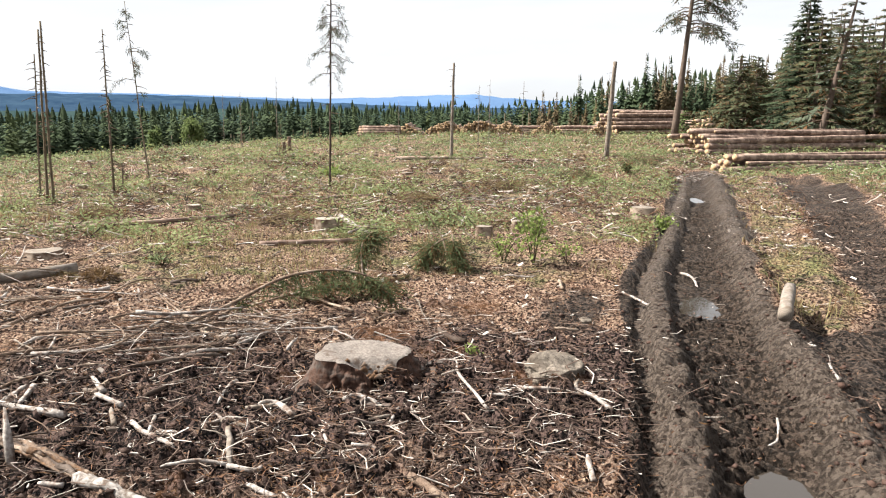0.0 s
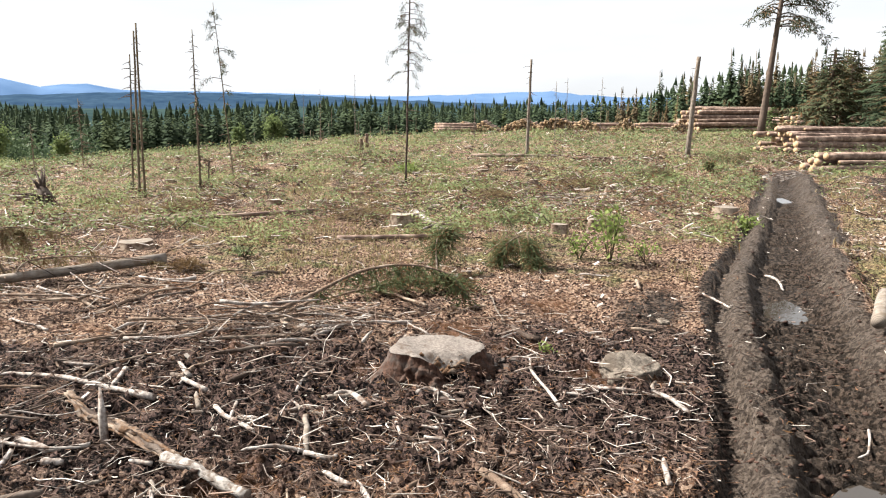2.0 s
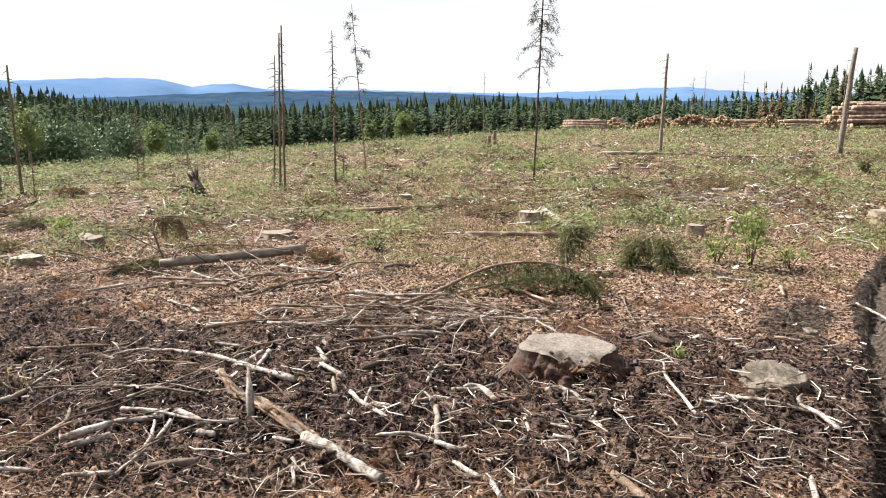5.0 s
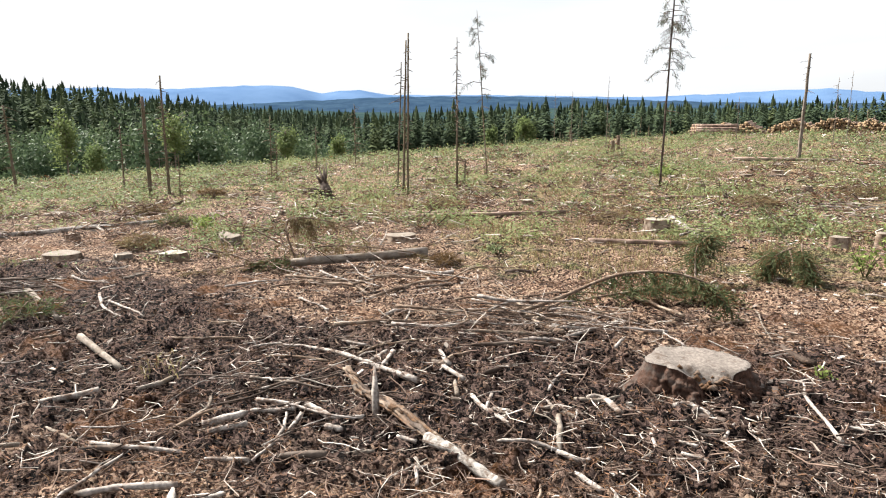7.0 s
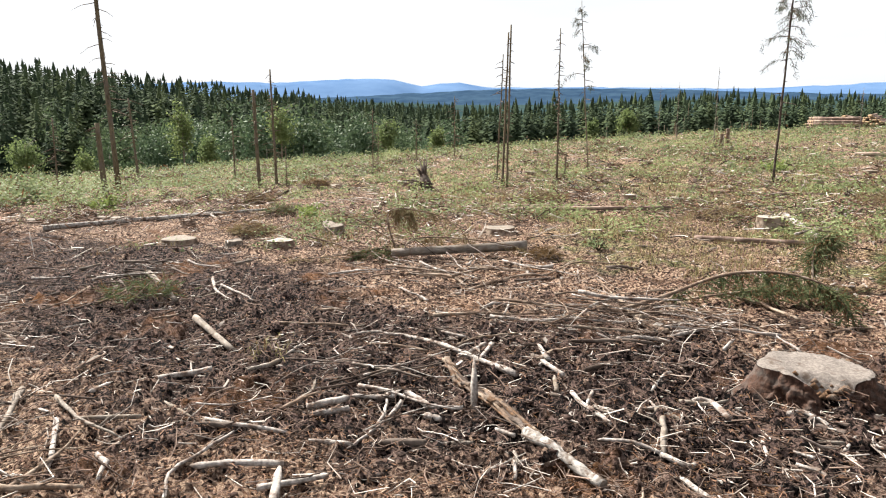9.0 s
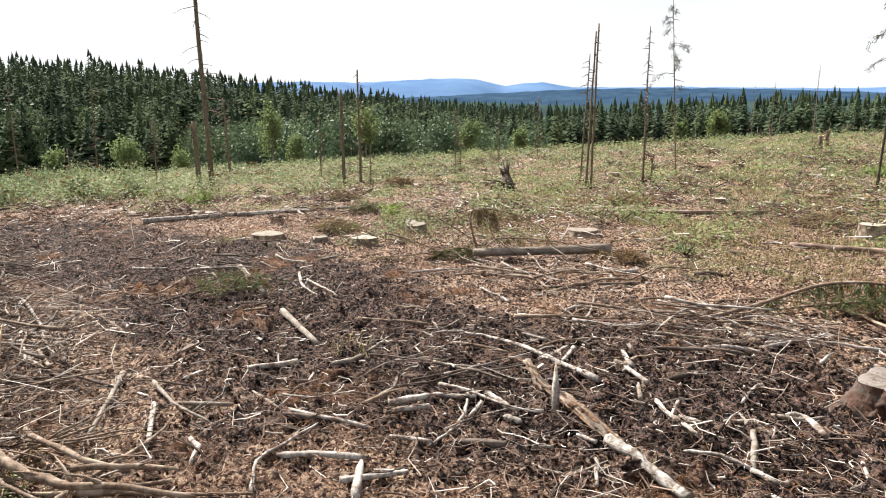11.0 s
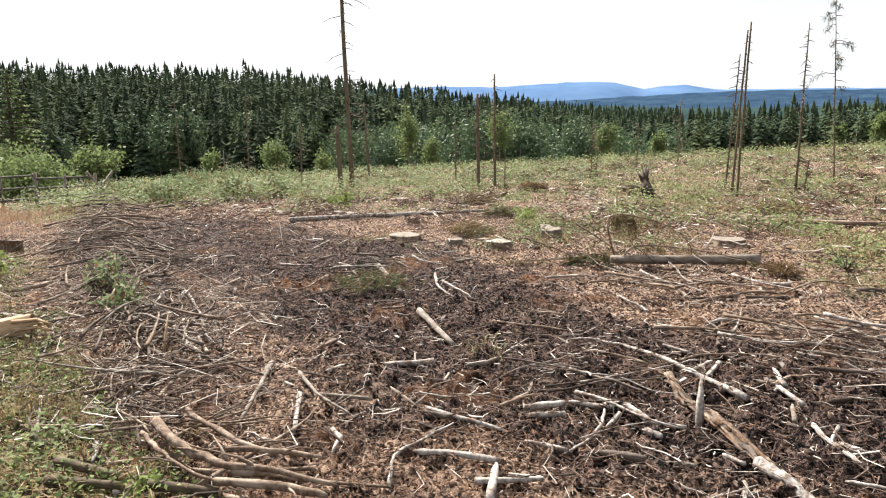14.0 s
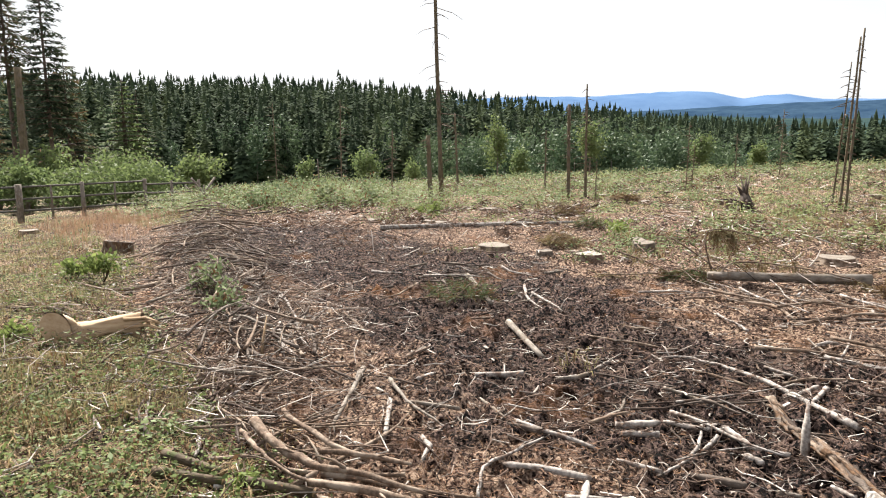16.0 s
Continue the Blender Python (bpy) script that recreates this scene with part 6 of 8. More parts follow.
rotten_log()
lay((1.7, 23.5), (4.4, 24.4), 0.05, "thin felled trunk across the clearing", "log_bark")
lay((-1.6, 24.6), (1.4, 25.8), 0.06, "thin felled trunk across the clearing", "log_bark")
lay((-3.2, 13.6), (-1.4, 14.1), 0.045, "thin felled trunk in the grass", "bark")


# ---- log stacks ----
def stack(x, y, turn, length, rows, r, seed, label, end_first=True, jitter=0.16):
    """A stack of felled trunks; each trunk is a piece of its own. rows: trunks in each layer, from below."""
    rr = random.Random(seed)
    t = base("log_stack", pose(x, y, rz(x, y), 0, 0, turn), label, "log stack", "log stacks")
    shapes = [log_mesh(length * (0.86 + 0.06 * k), r * (0.72 + 0.19 * k), 0.68, seed + k) for k in range(4)]
    z = r
    for i, count in enumerate(rows):
        for j in range(count):
            flip = rr.random() < 0.35
            yy = (j - (count - 1) / 2) * r * 2.02 + rr.uniform(-0.2, 0.2) * r
            m = pose(rr.uniform(-jitter, jitter), yy, z + rr.uniform(-0.12, 0.12) * r, 0, rr.uniform(-1.0, 1.0), rr.uniform(-2.2, 2.2))
            if flip:
                m = m @ pose(length * 0.95, 0, 0, 0, 0, 180)
            part("log", shapes[rr.randrange(4)], t, m=m @ pose(0, 0, 0, 0, 90, 0))
        z += r * 1.76
    return t


STACK = "stack of long felled spruce trunks with pinkish bark and pale ends"
stack(8.15, 20.9, 27, 9.0, [6, 5, 3], 0.092, 1, "low stack of thick felled spruce trunks beside the track")
stack(10.5, 30.7, 24, 10.5, [9, 8, 7, 6, 4], 0.115, 2, STACK)
stack(14.5, 64, 12, 7.0, [9, 9, 8, 7, 6, 5], 0.19, 3, STACK)
stack(21.0, 60, 5, 6.0, [9, 8, 7, 6], 0.18, 4, STACK)
stack(23.5, 54, 8, 8.0, [10, 9, 8, 7], 0.17, 5, STACK)


def end_stack(x, y, w, layers, r, seed, label):
    """A stack seen on its sawn ends."""
    rr = random.Random(seed)
    t = base("log_stack", pose(x, y, rz(x, y), 0, 0, 90 - 8), label, "log stack", "log stacks")
    shapes = [log_mesh(3.0, r * (0.7 + 0.2 * k), 0.85, seed + k) for k in range(4)]
    n = int(w / (2 * r))
    z = r
    for i in range(layers):
        cnt = max(2, n - i - int(i * i * 0.35))
        for j in range(cnt):
            part("log", shapes[rr.randrange(4)], t, m=pose(rr.uniform(-0.25, 0.25), (j - (cnt - 1) / 2) * 2 * r + rr.uniform(-0.3, 0.3) * r, z + rr.uniform(-0.2, 0.2) * r, 0, rr.uniform(-2, 2), rr.uniform(-3, 3)) @ pose(0, 0, 0, 0, 90, 0))
        z += 1.75 * r
    return t


ENDS = "long stack of cut logs showing orange-yellow sawn ends"
for k, (az, w, ly) in enumerate([(-4.4, 2.6, 4), (-2.9, 2.4, 4), (0.2, 3.6, 5), (2.8, 4.2, 5), (4.9, 3.2, 5), (8.0, 2.6, 5), (12.0, 2.0, 5), (18.8, 2.6, 6)]):
    rr_ = 60.0
    end_stack(rr_ * math.sin(radians(az)), rr_ * math.cos(radians(az)), w, ly + 2, 0.085, 20 + k, ENDS)
stack(4.6, 61, 12, 4.0, [6, 5, 4], 0.13, 8, "loose heap of pale felled trunks")
stack(9.4, 60, 8, 3.6, [6, 5, 3], 0.13, 9, "loose heap of pale felled trunks")
stack(-6.6, 59, 14, 3.0, [8, 7, 6, 4], 0.12, 10, "grey stack of old felled trunks")


# ---- split slab and uprooted stub ----
def slab():
    """A torn half-log: a sawn wedge end, and a long split tongue that arches off the ground and frays at its tip."""
    t = base("split_log_slab", pose(-6.50, 0.36, rz(-6.50, 0.36) - 0.01, 0, 0, 66), "thick split slab of pale orange wood with a sawn end", "log")
    n, m = 30, 20
    V, F = [], []
    for i in range(n + 1):
        s = i / n
        top = float(np.interp(s, [0, 0.12, 0.22, 0.4, 0.65, 0.85, 1.0], [0.275, 0.245, 0.190, 0.190, 0.215, 0.235, 0.240]))
        low = float(np.interp(s, [0, 0.10, 0.22, 0.4, 0.65, 0.85, 1.0], [0.00, 0.000, 0.010, 0.050, 0.085, 0.06, 0.01]))
        deep = 0.15 * (1 - 0.45 * s)
        for k in range(m):
            a = 2 * math.pi * k / m
            c, q = math.cos(a), math.sin(a)
            c, q = math.copysign(abs(c) ** 0.6, c), math.copysign(abs(q) ** 0.6, q)
            f = noise.fractal(Vector((s * 2.0, math.cos(a) * 2.2, math.sin(a) * 2.2)), 0.9, 2.0, 4)
            stripe = 0.010 * noise.noise(Vector((s * 1.2, math.cos(a) * 9, math.sin(a) * 9)))
            fray = 0.07 * noise.noise(Vector((3.0, math.cos(a) * 4, math.sin(a) * 4))) if i == n else 0.0
            z = (top + low) / 2 + (top - low) / 2 * q * (1 + 0.12 * f) + stripe
            V.append((0.62 * s + fray - 1.5 * (1 - s) ** 2 * deep / 2 * c, deep / 2 * c * (1 + 0.15 * f) + stripe + 0.03 * s, max(0.004, z)))
    for i in range(n):
        for k in range(m):
            F.append((i * m + k, i * m + (k + 1) % m, (i + 1) * m + (k + 1) % m, (i + 1) * m + k))
    F.append(tuple(range(n * m, n * m + m)))
    part("slab", mesh_of("slab", V, F, M["orange_wood"]), t)
    # the sawn wedge with its rim of bark
    rim = [(-0.150 * math.cos(a) - 0.012, 0.100 * math.cos(a), 0.142 + 0.142 * math.sin(a)) for a in [2 * math.pi * k / 24 for k in range(24)]]
    V = rim + [(x - 0.02, y * 0.9 + 0.05, max(0.0, 0.14 + (z - 0.14) * 0.85)) for x, y, z in rim]
    F = [(k, (k + 1) % 24, 24 + (k + 1) % 24, 24 + k) for k in range(24)]
    part("bark_rim", mesh_of("bark_rim", V, F, M["mossy"]), t, "dark bark round the sawn end")
    V = [(x - 0.006, y * 0.97 - 0.004, 0.142 + (z - 0.142) * 0.97) for x, y, z in rim]
    part("sawn_end", mesh_of("sawn_end", V, [tuple(range(24))], M["orange_wood"], smooth_faces=False), t, "smooth sawn end of fresh orange wood")
    r = random.Random(6)
    for k in range(9):
        L = r.uniform(0.08, 0.22)
        y0, z0 = r.uniform(-0.05, 0.05), r.uniform(0.06, 0.21)
        V, F = tube([(0.50, y0, z0), (0.58 + L * 0.5, y0 + r.uniform(-0.01, 0.01), z0 + 0.01), (0.60 + L, y0 + r.uniform(-0.03, 0.03), z0 - 0.03)], [0.018, 0.011, 0.002], 5, 0.3, k)
        part("splinter", mesh_of("splinter", V, F, M["orange_wood"]), t)


slab()


def root_stub(x, y, s, seed, label):
    """A broken stub with a torn, splintered top and bare roots round its foot."""
    r = random.Random(seed)
    t = base("uprooted_stub", pose(x, y, rz(x, y) - 0.05), label, "stump", "uprooted stubs")
    V, F = tube([(0.1 * s, 0, 0), (0.04 * s, 0, 0.25 * s), (0.0, 0, 0.42 * s)], [0.20 * s, 0.13 * s, 0.07 * s], 9, 0.3, seed)
    part("stem", mesh_of("stem", V, F, M["dark"]), t)
    for k in range(6):
        a = r.random() * 6.28
        q = 0.25 + 0.4 * r.random()
        V, F = tube([(0.02 * s, 0, 0.3 * s), (0.06 * s * math.cos(a), 0.06 * s * math.sin(a), 0.45 * s), (0.15 * s * math.cos(a) - 0.05 * s, 0.1 * s * math.sin(a), (0.4 + q * 0.75) * s)], [0.05 * s, 0.035 * s, 0.004], 5, 0.3, k)
        part("splinter", mesh_of("splinter", V, F, M["dark"]), t)
    for k in range(14):
        a = r.random() * 6.28
        d = Vector((math.cos(a), math.sin(a), 0.1 + 0.4 * r.random()))
        p = Vector((0.05 * s, 0, 0.08 * s + 0.15 * s * r.random()))
        q = s * (0.2 + 0.3 * r.random())
        V, F = tube([p, p + d * q * 0.5, p + d * q - Vector((0, 0, 0.12 * s))], [0.04 * s, 0.022 * s, 0.006], 5, 0.2, k)
        part("root", mesh_of("root", V, F, M["dark"]), t, "torn bare root")


def mossy_pieces():
    words = "short cut limb with greenish bark and an orange sawn end"
    for a, b, r in [((-3.80, 0.56), (-3.44, 0.74), 0.026), ((-3.62, 0.47), (-3.36, 0.72), 0.024), ((-3.30, 0.80), (-3.02, 1.02), 0.026)]:
        lay(a, b, r, words, "mossy", "cut_new", 0.75, "cut_limb", 0.02)


mossy_pieces()
root_stub(-8.76, 12.5, 1.0, 3, "dark uprooted stub with torn roots")
def standing_splinter(x, y, h, w, lean, mat, label, seed):
    r = random.Random(seed)
    V, F = tube([(0, 0, -0.05), (lean[0] * 0.5, lean[1] * 0.5, h * 0.5), (lean[0], lean[1], h)], [w, w * 0.9, w * 0.35], 6, 0.3, seed)
    V = [(a, b * 0.45, c) for a, b, c in V]
    ob = new("wood_splinter", mesh_of("wood_splinter", V, F, M[mat]))
    ob.matrix_basis = pose(x, y, rz(x, y))
    return tagged(ob, label, "splinter", "upright splinters")


standing_splinter(-2.02, 3.16, 0.28, 0.022, (-0.03, 0.10), "pale", "pale splinter of wood sticking up from the rotten log", 1)
standing_splinter(-5.15, 1.52, 0.34, 0.018, (0.06, 0.10), "orange_wood", "fresh orange splinter sticking up from the brush", 2)
root_stub(-4.7, 13.2, 0.3, 5, "small torn root clump")
root_stub(-1.0, 13.6, 0.35, 6, "small torn root clump")


# ---- wooden field gate and fence ----
def fence():
    line = [(-23.6, -2.5), (-22.9, 1.03), (-22.95, 2.6), (-23.6, 4.4)]
    t = base("field_fence", pose(-22.9, 1.03, rz(-22.9, 1.03)), "weathered grey rail fence at the edge of the field", "fence")
    o = Vector((-22.9, 1.03, rz(-22.9, 1.03)))
    for k, (px, py) in enumerate(line):
        z = rz(px, py)
        r = 0.085 if k == 1 else 0.055
        V, F = tube([Vector((px, py, z - 0.15)) - o, Vector((px, py, z + 1.02)) - o], [r * 1.05, r], 10, 0.04, k)
        part("post", mesh_of("post", V, F, M["grey"]), t)
    for (a, b) in zip(line[:-1], line[1:]):
        for h in (0.3, 0.62, 0.95):
            V, F = tube([Vector((*a, rz(*a) + h)) - o, Vector((*b, rz(*b) + h)) - o], [0.03, 0.028], 7, 0.05)
            part("rail", mesh_of("rail", V, F, M["steel"]), t)
        mx, my = (a[0] + b[0]) / 2, (a[1] + b[1]) / 2
        V, F = tube([Vector((mx, my, rz(mx, my) - 0.1)) - o, Vector((mx, my, rz(mx, my) + 0.98)) - o], [0.03, 0.03], 7, 0.05)
        part("stake", mesh_of("stake", V, F, M["grey"]), t)
    a, b = (-23.6, 4.4), (-22.4, 5.7)
    g = base("field_gate", pose(*a, rz(*a)), "grey bar gate in the fence beside crossed stakes", "gate")
    go = Vector((*a, rz(*a)))
    for h in (0.12, 0.35, 0.58, 0.85):
        V, F = tube([Vector((*a, rz(*a) + h)) - go, Vector((*b, rz(*b) + h * 0.98)) - go], [0.028, 0.028], 7)
        part("gate_bar", mesh_of("gate_bar", V, F, M["steel"]), g)
    for s in (0.0, 0.5, 1.0):
        px, py = a[0] + (b[0] - a[0]) * s, a[1] + (b[1] - a[1]) * s
        V, F = tube([Vector((px, py, rz(px, py) - 0.1)) - go, Vector((px, py, rz(px, py) + 0.92)) - go], [0.04, 0.038], 8)
        part("gate_post", mesh_of("gate_post", V, F, M["grey"]), g)
    for s in (-1, 1):
        c = Vector((b[0] + 0.1, b[1] + 0.1, rz(*b)))
        V, F = tube([c + Vector((0, 0.45 * s, -0.1)) - go, c + Vector((0.05, -0.35 * s, 0.98)) - go], [0.04, 0.035], 7, 0.05)
        part("stake", mesh_of("stake", V, F, M["grey"]), g)
    for k in range(5):
        V, F = tube([c + Vector((0.1 * k - 0.2, -0.4 + 0.2 * k, -0.1)) - go, c + Vector((0.3 - 0.12 * k, 0.5 - 0.25 * k, 0.75)) - go], [0.025, 0.02], 6)
        part("pole", mesh_of("pole", V, F, M["grey"]), g)


fence()

# ---- litter, grass and slash ----
def spread(n, r0, r1, a0=-99.0, a1=40.0, weight=None, seed=1):
    """Places on the ground, denser near the path's end of the clearing, thinned by a weight."""
    r = np.random.default_rng(seed)
    out, have = [], 0
    while have < n:
        rr = r0 * np.exp(r.random(n) * math.log(r1 / r0))
        aa = np.radians(a0 + (a1 - a0) * r.random(n))
        x, y = rr * np.sin(aa), rr * np.cos(aa)
        keep = np.ones(n, bool) if weight is None else r.random(n) < weight(x, y)
        out.append(np.stack([x[keep], y[keep]], 1))
        have += int(keep.sum())
    return np.vstack(out)[:n]


def scatter_twigs(name, label, P, lens, radii, mat, seed, lift=0.02, tilt=0.25, kind_cat="twigs"):
    """Thin bent three-sided twigs lying about."""
    r = np.random.default_rng(seed)
    n = len(P)
    a, e = r.random(n) * 2 * np.pi, tilt * r.normal(size=n)
    d = np.stack([np.cos(a) * np.cos(e), np.sin(a) * np.cos(e), np.sin(e)], 1)
    side = np.stack([-np.sin(a), np.cos(a), np.zeros(n)], 1)
    up = np.cross(d, side)
    z = ground_z(P[:, 0], P[:, 1]) + lift * r.random(n) + np.abs(np.sin(e)) * lens * 0.35
    c = np.stack([P[:, 0], P[:, 1], z], 1)
    bow = (r.normal(size=(n, 1)) * 0.26) * lens[:, None]
    V = []
    for s, k in ((-0.5, 1.0), (0.0, 0.9), (0.5, 0.45)):
        m = c + d * (s * lens)[:, None] + side * bow * (1 - 4 * s * s)
        for q in range(3):
            t = 2 * math.pi * q / 3
            V.append(m + (side * math.cos(t) - up * math.sin(t)) * (radii * k)[:, None])
    V = np.stack(V, 1).reshape(-1, 3)
    tri = []
    for i in (0, 3):
        for q in range(3):
            q2 = (q + 1) % 3
            tri += [(i + q, i + q2, i + 3 + q2), (i + q, i + 3 + q2, i + 3 + q)]
    F = (np.arange(n)[:, None, None] * 9 + np.array(tri)[None]).reshape(-1, 3)
    me = mesh_of(name, V, F, mat, tint=np.zeros(len(V)))
    return tagged(new(name, me), label, kind_cat, kind="stuff")


def scatter_needles(name, label, P, lens, width, mat, seed, lift=0.03):
    """Fine bent slivers lying about."""
    r = np.random.default_rng(seed)
    n = len(P)
    a, e = r.random(n) * 2 * np.pi, 0.3 * r.normal(size=n)
    d = np.stack([np.cos(a) * np.cos(e), np.sin(a) * np.cos(e), np.sin(e)], 1)
    side = np.stack([-np.sin(a), np.cos(a), 0.6 * r.normal(size=n)], 1)
    c = np.stack([P[:, 0], P[:, 1], ground_z(P[:, 0], P[:, 1]) + lift * r.random(n) + np.abs(np.sin(e)) * lens * 0.35], 1)
    b = c + side * (0.12 * r.normal(size=n) * lens)[:, None]
    w = side * width[:, None]
    V = np.stack([c - d * lens[:, None] / 2, b + w, c + d * lens[:, None] / 2, b - w], 1).reshape(-1, 3)
    F = (np.arange(n)[:, None, None] * 4 + np.array([(0, 1, 3), (1, 2, 3)])[None]).reshape(-1, 3)
    return tagged(new(name, mesh_of(name, V, F, mat, tint=np.zeros(len(V)), smooth_faces=False)), label, "needles", kind="stuff")


def blades(P, per, height, width, spreadr, seed, curl=0.5):
    """Grass blades or leaves in tufts: narrow bent triangles pairs."""
    r = np.random.default_rng(seed)
    n = len(P) * per
    base_ = np.repeat(P, per, 0) + r.normal(size=(n, 2)) * np.repeat(spreadr, per)[:, None]
    z = ground_z(base_[:, 0], base_[:, 1]) - 0.01
    h = np.repeat(height, per) * (0.45 + 0.8 * r.random(n))
    a = r.random(n) * 2 * np.pi
    w = np.repeat(width, per) * (0.6 + 0.8 * r.random(n))
    out = np.stack([np.cos(a), np.sin(a), np.zeros(n)], 1)
    sd = np.stack([-np.sin(a), np.cos(a), np.zeros(n)], 1)
    c = np.stack([base_[:, 0], base_[:, 1], z], 1)
    k = curl * (0.3 + r.random(n))
    mid = c + out * (h * k * 0.35)[:, None] + np.array([0, 0, 1.0]) * (h * 0.62)[:, None]
    tip = c + out * (h * k * 1.0)[:, None] + np.array([0, 0, 1.0]) * (h * (1.0 - 0.35 * k))[:, None]
    V = np.stack([c - sd * (w * 0.4)[:, None], c + sd * (w * 0.4)[:, None], mid + sd * (w * 0.5)[:, None], mid - sd * (w * 0.5)[:, None], tip], 1).reshape(-1, 3)
    F = (np.arange(n)[:, None, None] * 5 + np.array([(0, 1, 2), (0, 2, 3), (3, 2, 4)])[None]).reshape(-1, 3)
    return V, F


def herb_leaves(P, per, height, size, spreadr, seed):
    """Low leafy plants: small tilted leaf quads in loose clumps."""
    r = np.random.default_rng(seed)
    n = len(P) * per
    at = np.repeat(P, per, 0) + r.normal(size=(n, 2)) * np.repeat(spreadr, per)[:, None]
    z = ground_z(at[:, 0], at[:, 1]) + np.repeat(height, per) * r.random(n) ** 0.8
    c = np.stack([at[:, 0], at[:, 1], z], 1)
    a = r.normal(size=(n, 3)) * np.array([1, 1, 0.45])
    a /= np.linalg.norm(a, axis=1, keepdims=True)
    b = np.cross(a, r.normal(size=(n, 3)) * 0.5 + np.array([0, 0, 1.0]))
    b /= np.linalg.norm(b, axis=1, keepdims=True)
    s = (np.repeat(size, per) * (0.6 + 0.8 * r.random(n)))[:, None]
    V = np.stack([c - a * s, c + b * s * 0.5, c + a * s, c - b * s * 0.5], 1).reshape(-1, 3)
    F = np.arange(4 * n).reshape(-1, 4)
    F = np.vstack([F[:, [0, 1, 2]], F[:, [0, 2, 3]]])
    return V, F


def litter():
    r = np.random.default_rng(3)

    def w_slash(x, y):
        mud, grass, trail = zones(x, y)
        return np.clip(0.35 + 0.9 * trail + 0.5 * fbm(x * 1.1, y * 1.1, 3, 9), 0.05, 1) * (1 - 0.9 * mud) * (1 - 0.55 * grass)

    def w_needle(x, y):
        mud, grass, trail = zones(x, y)
        return np.clip(0.55 + 0.8 * fbm(x * 1.4, y * 1.4, 3, 19), 0.08, 1) * (1 - 0.93 * mud) * (1 - 0.9 * trail)

    P = spread(7000, 2.4, 13, weight=w_slash, seed=31)
    scatter_twigs("twig_litter", "countless small dark twigs strewn over the soil", P, 0.03 + 0.24 * r.random(7000) ** 2.5, 0.0018 + 0.0042 * r.random(7000) ** 2, M["litter"], 4, 0.035)
    P = spread(1700, 2.4, 14, weight=w_slash, seed=32)
    scatter_twigs("pale_twig_litter", "small bleached twigs strewn over the soil", P, 0.03 + 0.20 * r.random(1700) ** 2.5, 0.002 + 0.005 * r.random(1700) ** 2, M["chips"], 5, 0.04, 0.18)
    P = spread(6500, 2.4, 11, weight=w_slash, seed=37)
    scatter_twigs("curled_twig_litter", "long thin curled brown twigs tangled over the soil", P, 0.05 + 0.20 * r.random(6500) ** 1.5, 0.0012 + 0.0018 * r.random(6500), M["litter"], 14, 0.03, 0.12)
    P = spread(1300, 2.4, 11, weight=w_slash, seed=38)
    scatter_twigs("grey_twig_litter", "long thin bleached twigs tangled over the soil", P, 0.05 + 0.17 * r.random(1300) ** 1.5, 0.0014 + 0.0022 * r.random(1300), M["chips"], 15, 0.035, 0.12)
    r2 = np.random.default_rng(39)
    P = np.vstack([np.array([[x, y]]) + r2.normal(size=(k, 2)) * np.array([sx, sy]) for x, y, sx, sy, k in [(-6.1, 1.7, 1.0, 0.5, 900), (-8.0, 2.1, 1.0, 0.4, 800), (-10.6, 2.7, 1.2, 0.4, 800), (-13.4, 3.5, 1.0, 0.4, 500), (-4.4, 1.2, 0.6, 0.3, 350), (-1.9, 5.1, 0.7, 0.3, 300), (-6.6, 0.5, 1.0, 0.4, 250), (-4.6, 6.3, 0.9, 0.5, 260)]])
    n2 = len(P)
    scatter_twigs("brush_twig_litter", "fine tangled twigs in and round the brush piles", P, 0.08 + 0.32 * r2.random(n2) ** 2, 0.0016 + 0.0035 * r2.random(n2) ** 2, M["litter"], 16, 0.12, 0.3)
    scatter_twigs("bleached_brush_litter", "fine bleached twigs in and round the brush piles", P[::4] + r2.normal(size=(len(P[::4]), 2)) * 0.2, 0.12 + 0.4 * r2.random(len(P[::4])) ** 2, 0.0018 + 0.0035 * r2.random(len(P[::4])) ** 2, M["chips"], 17, 0.12, 0.25)
    P = spread(85000, 2.4, 18, weight=w_needle, seed=33)
    scatter_needles("needle_litter", "fine reddish dead needles and straw on the soil", P, 0.015 + 0.065 * r.random(85000) ** 1.8, 0.0016 + 0.0018 * r.random(85000), M["straw"], 6)
    P = spread(6500, 9, 58, -70, 34, weight=lambda x, y: np.clip(0.4 + fbm(x * 0.5, y * 0.5, 3, 29), 0.03, 1) * (1 - zones(x, y)[0]), seed=34)
    d = np.hypot(P[:, 0], P[:, 1])
    scatter_twigs("slash_litter", "scattered slash and broken sticks over the clearing", P, (0.05 + 0.30 * r.random(6500) ** 3), 0.004 + 0.0007 * d * r.random(6500), M["litter"], 7, 0.06, 0.32)
    P = spread(3600, 9, 58, -70, 34, weight=lambda x, y: np.clip(0.4 + fbm(x * 0.5, y * 0.5, 3, 29), 0.03, 1) * (1 - zones(x, y)[0]), seed=35)
    d = np.hypot(P[:, 0], P[:, 1])
    scatter_twigs("pale_slash_litter", "bleached sticks and chips over the clearing", P, (0.05 + 0.28 * r.random(3600) ** 3), 0.005 + 0.0008 * d * r.random(3600), M["chips"], 8, 0.07, 0.28)


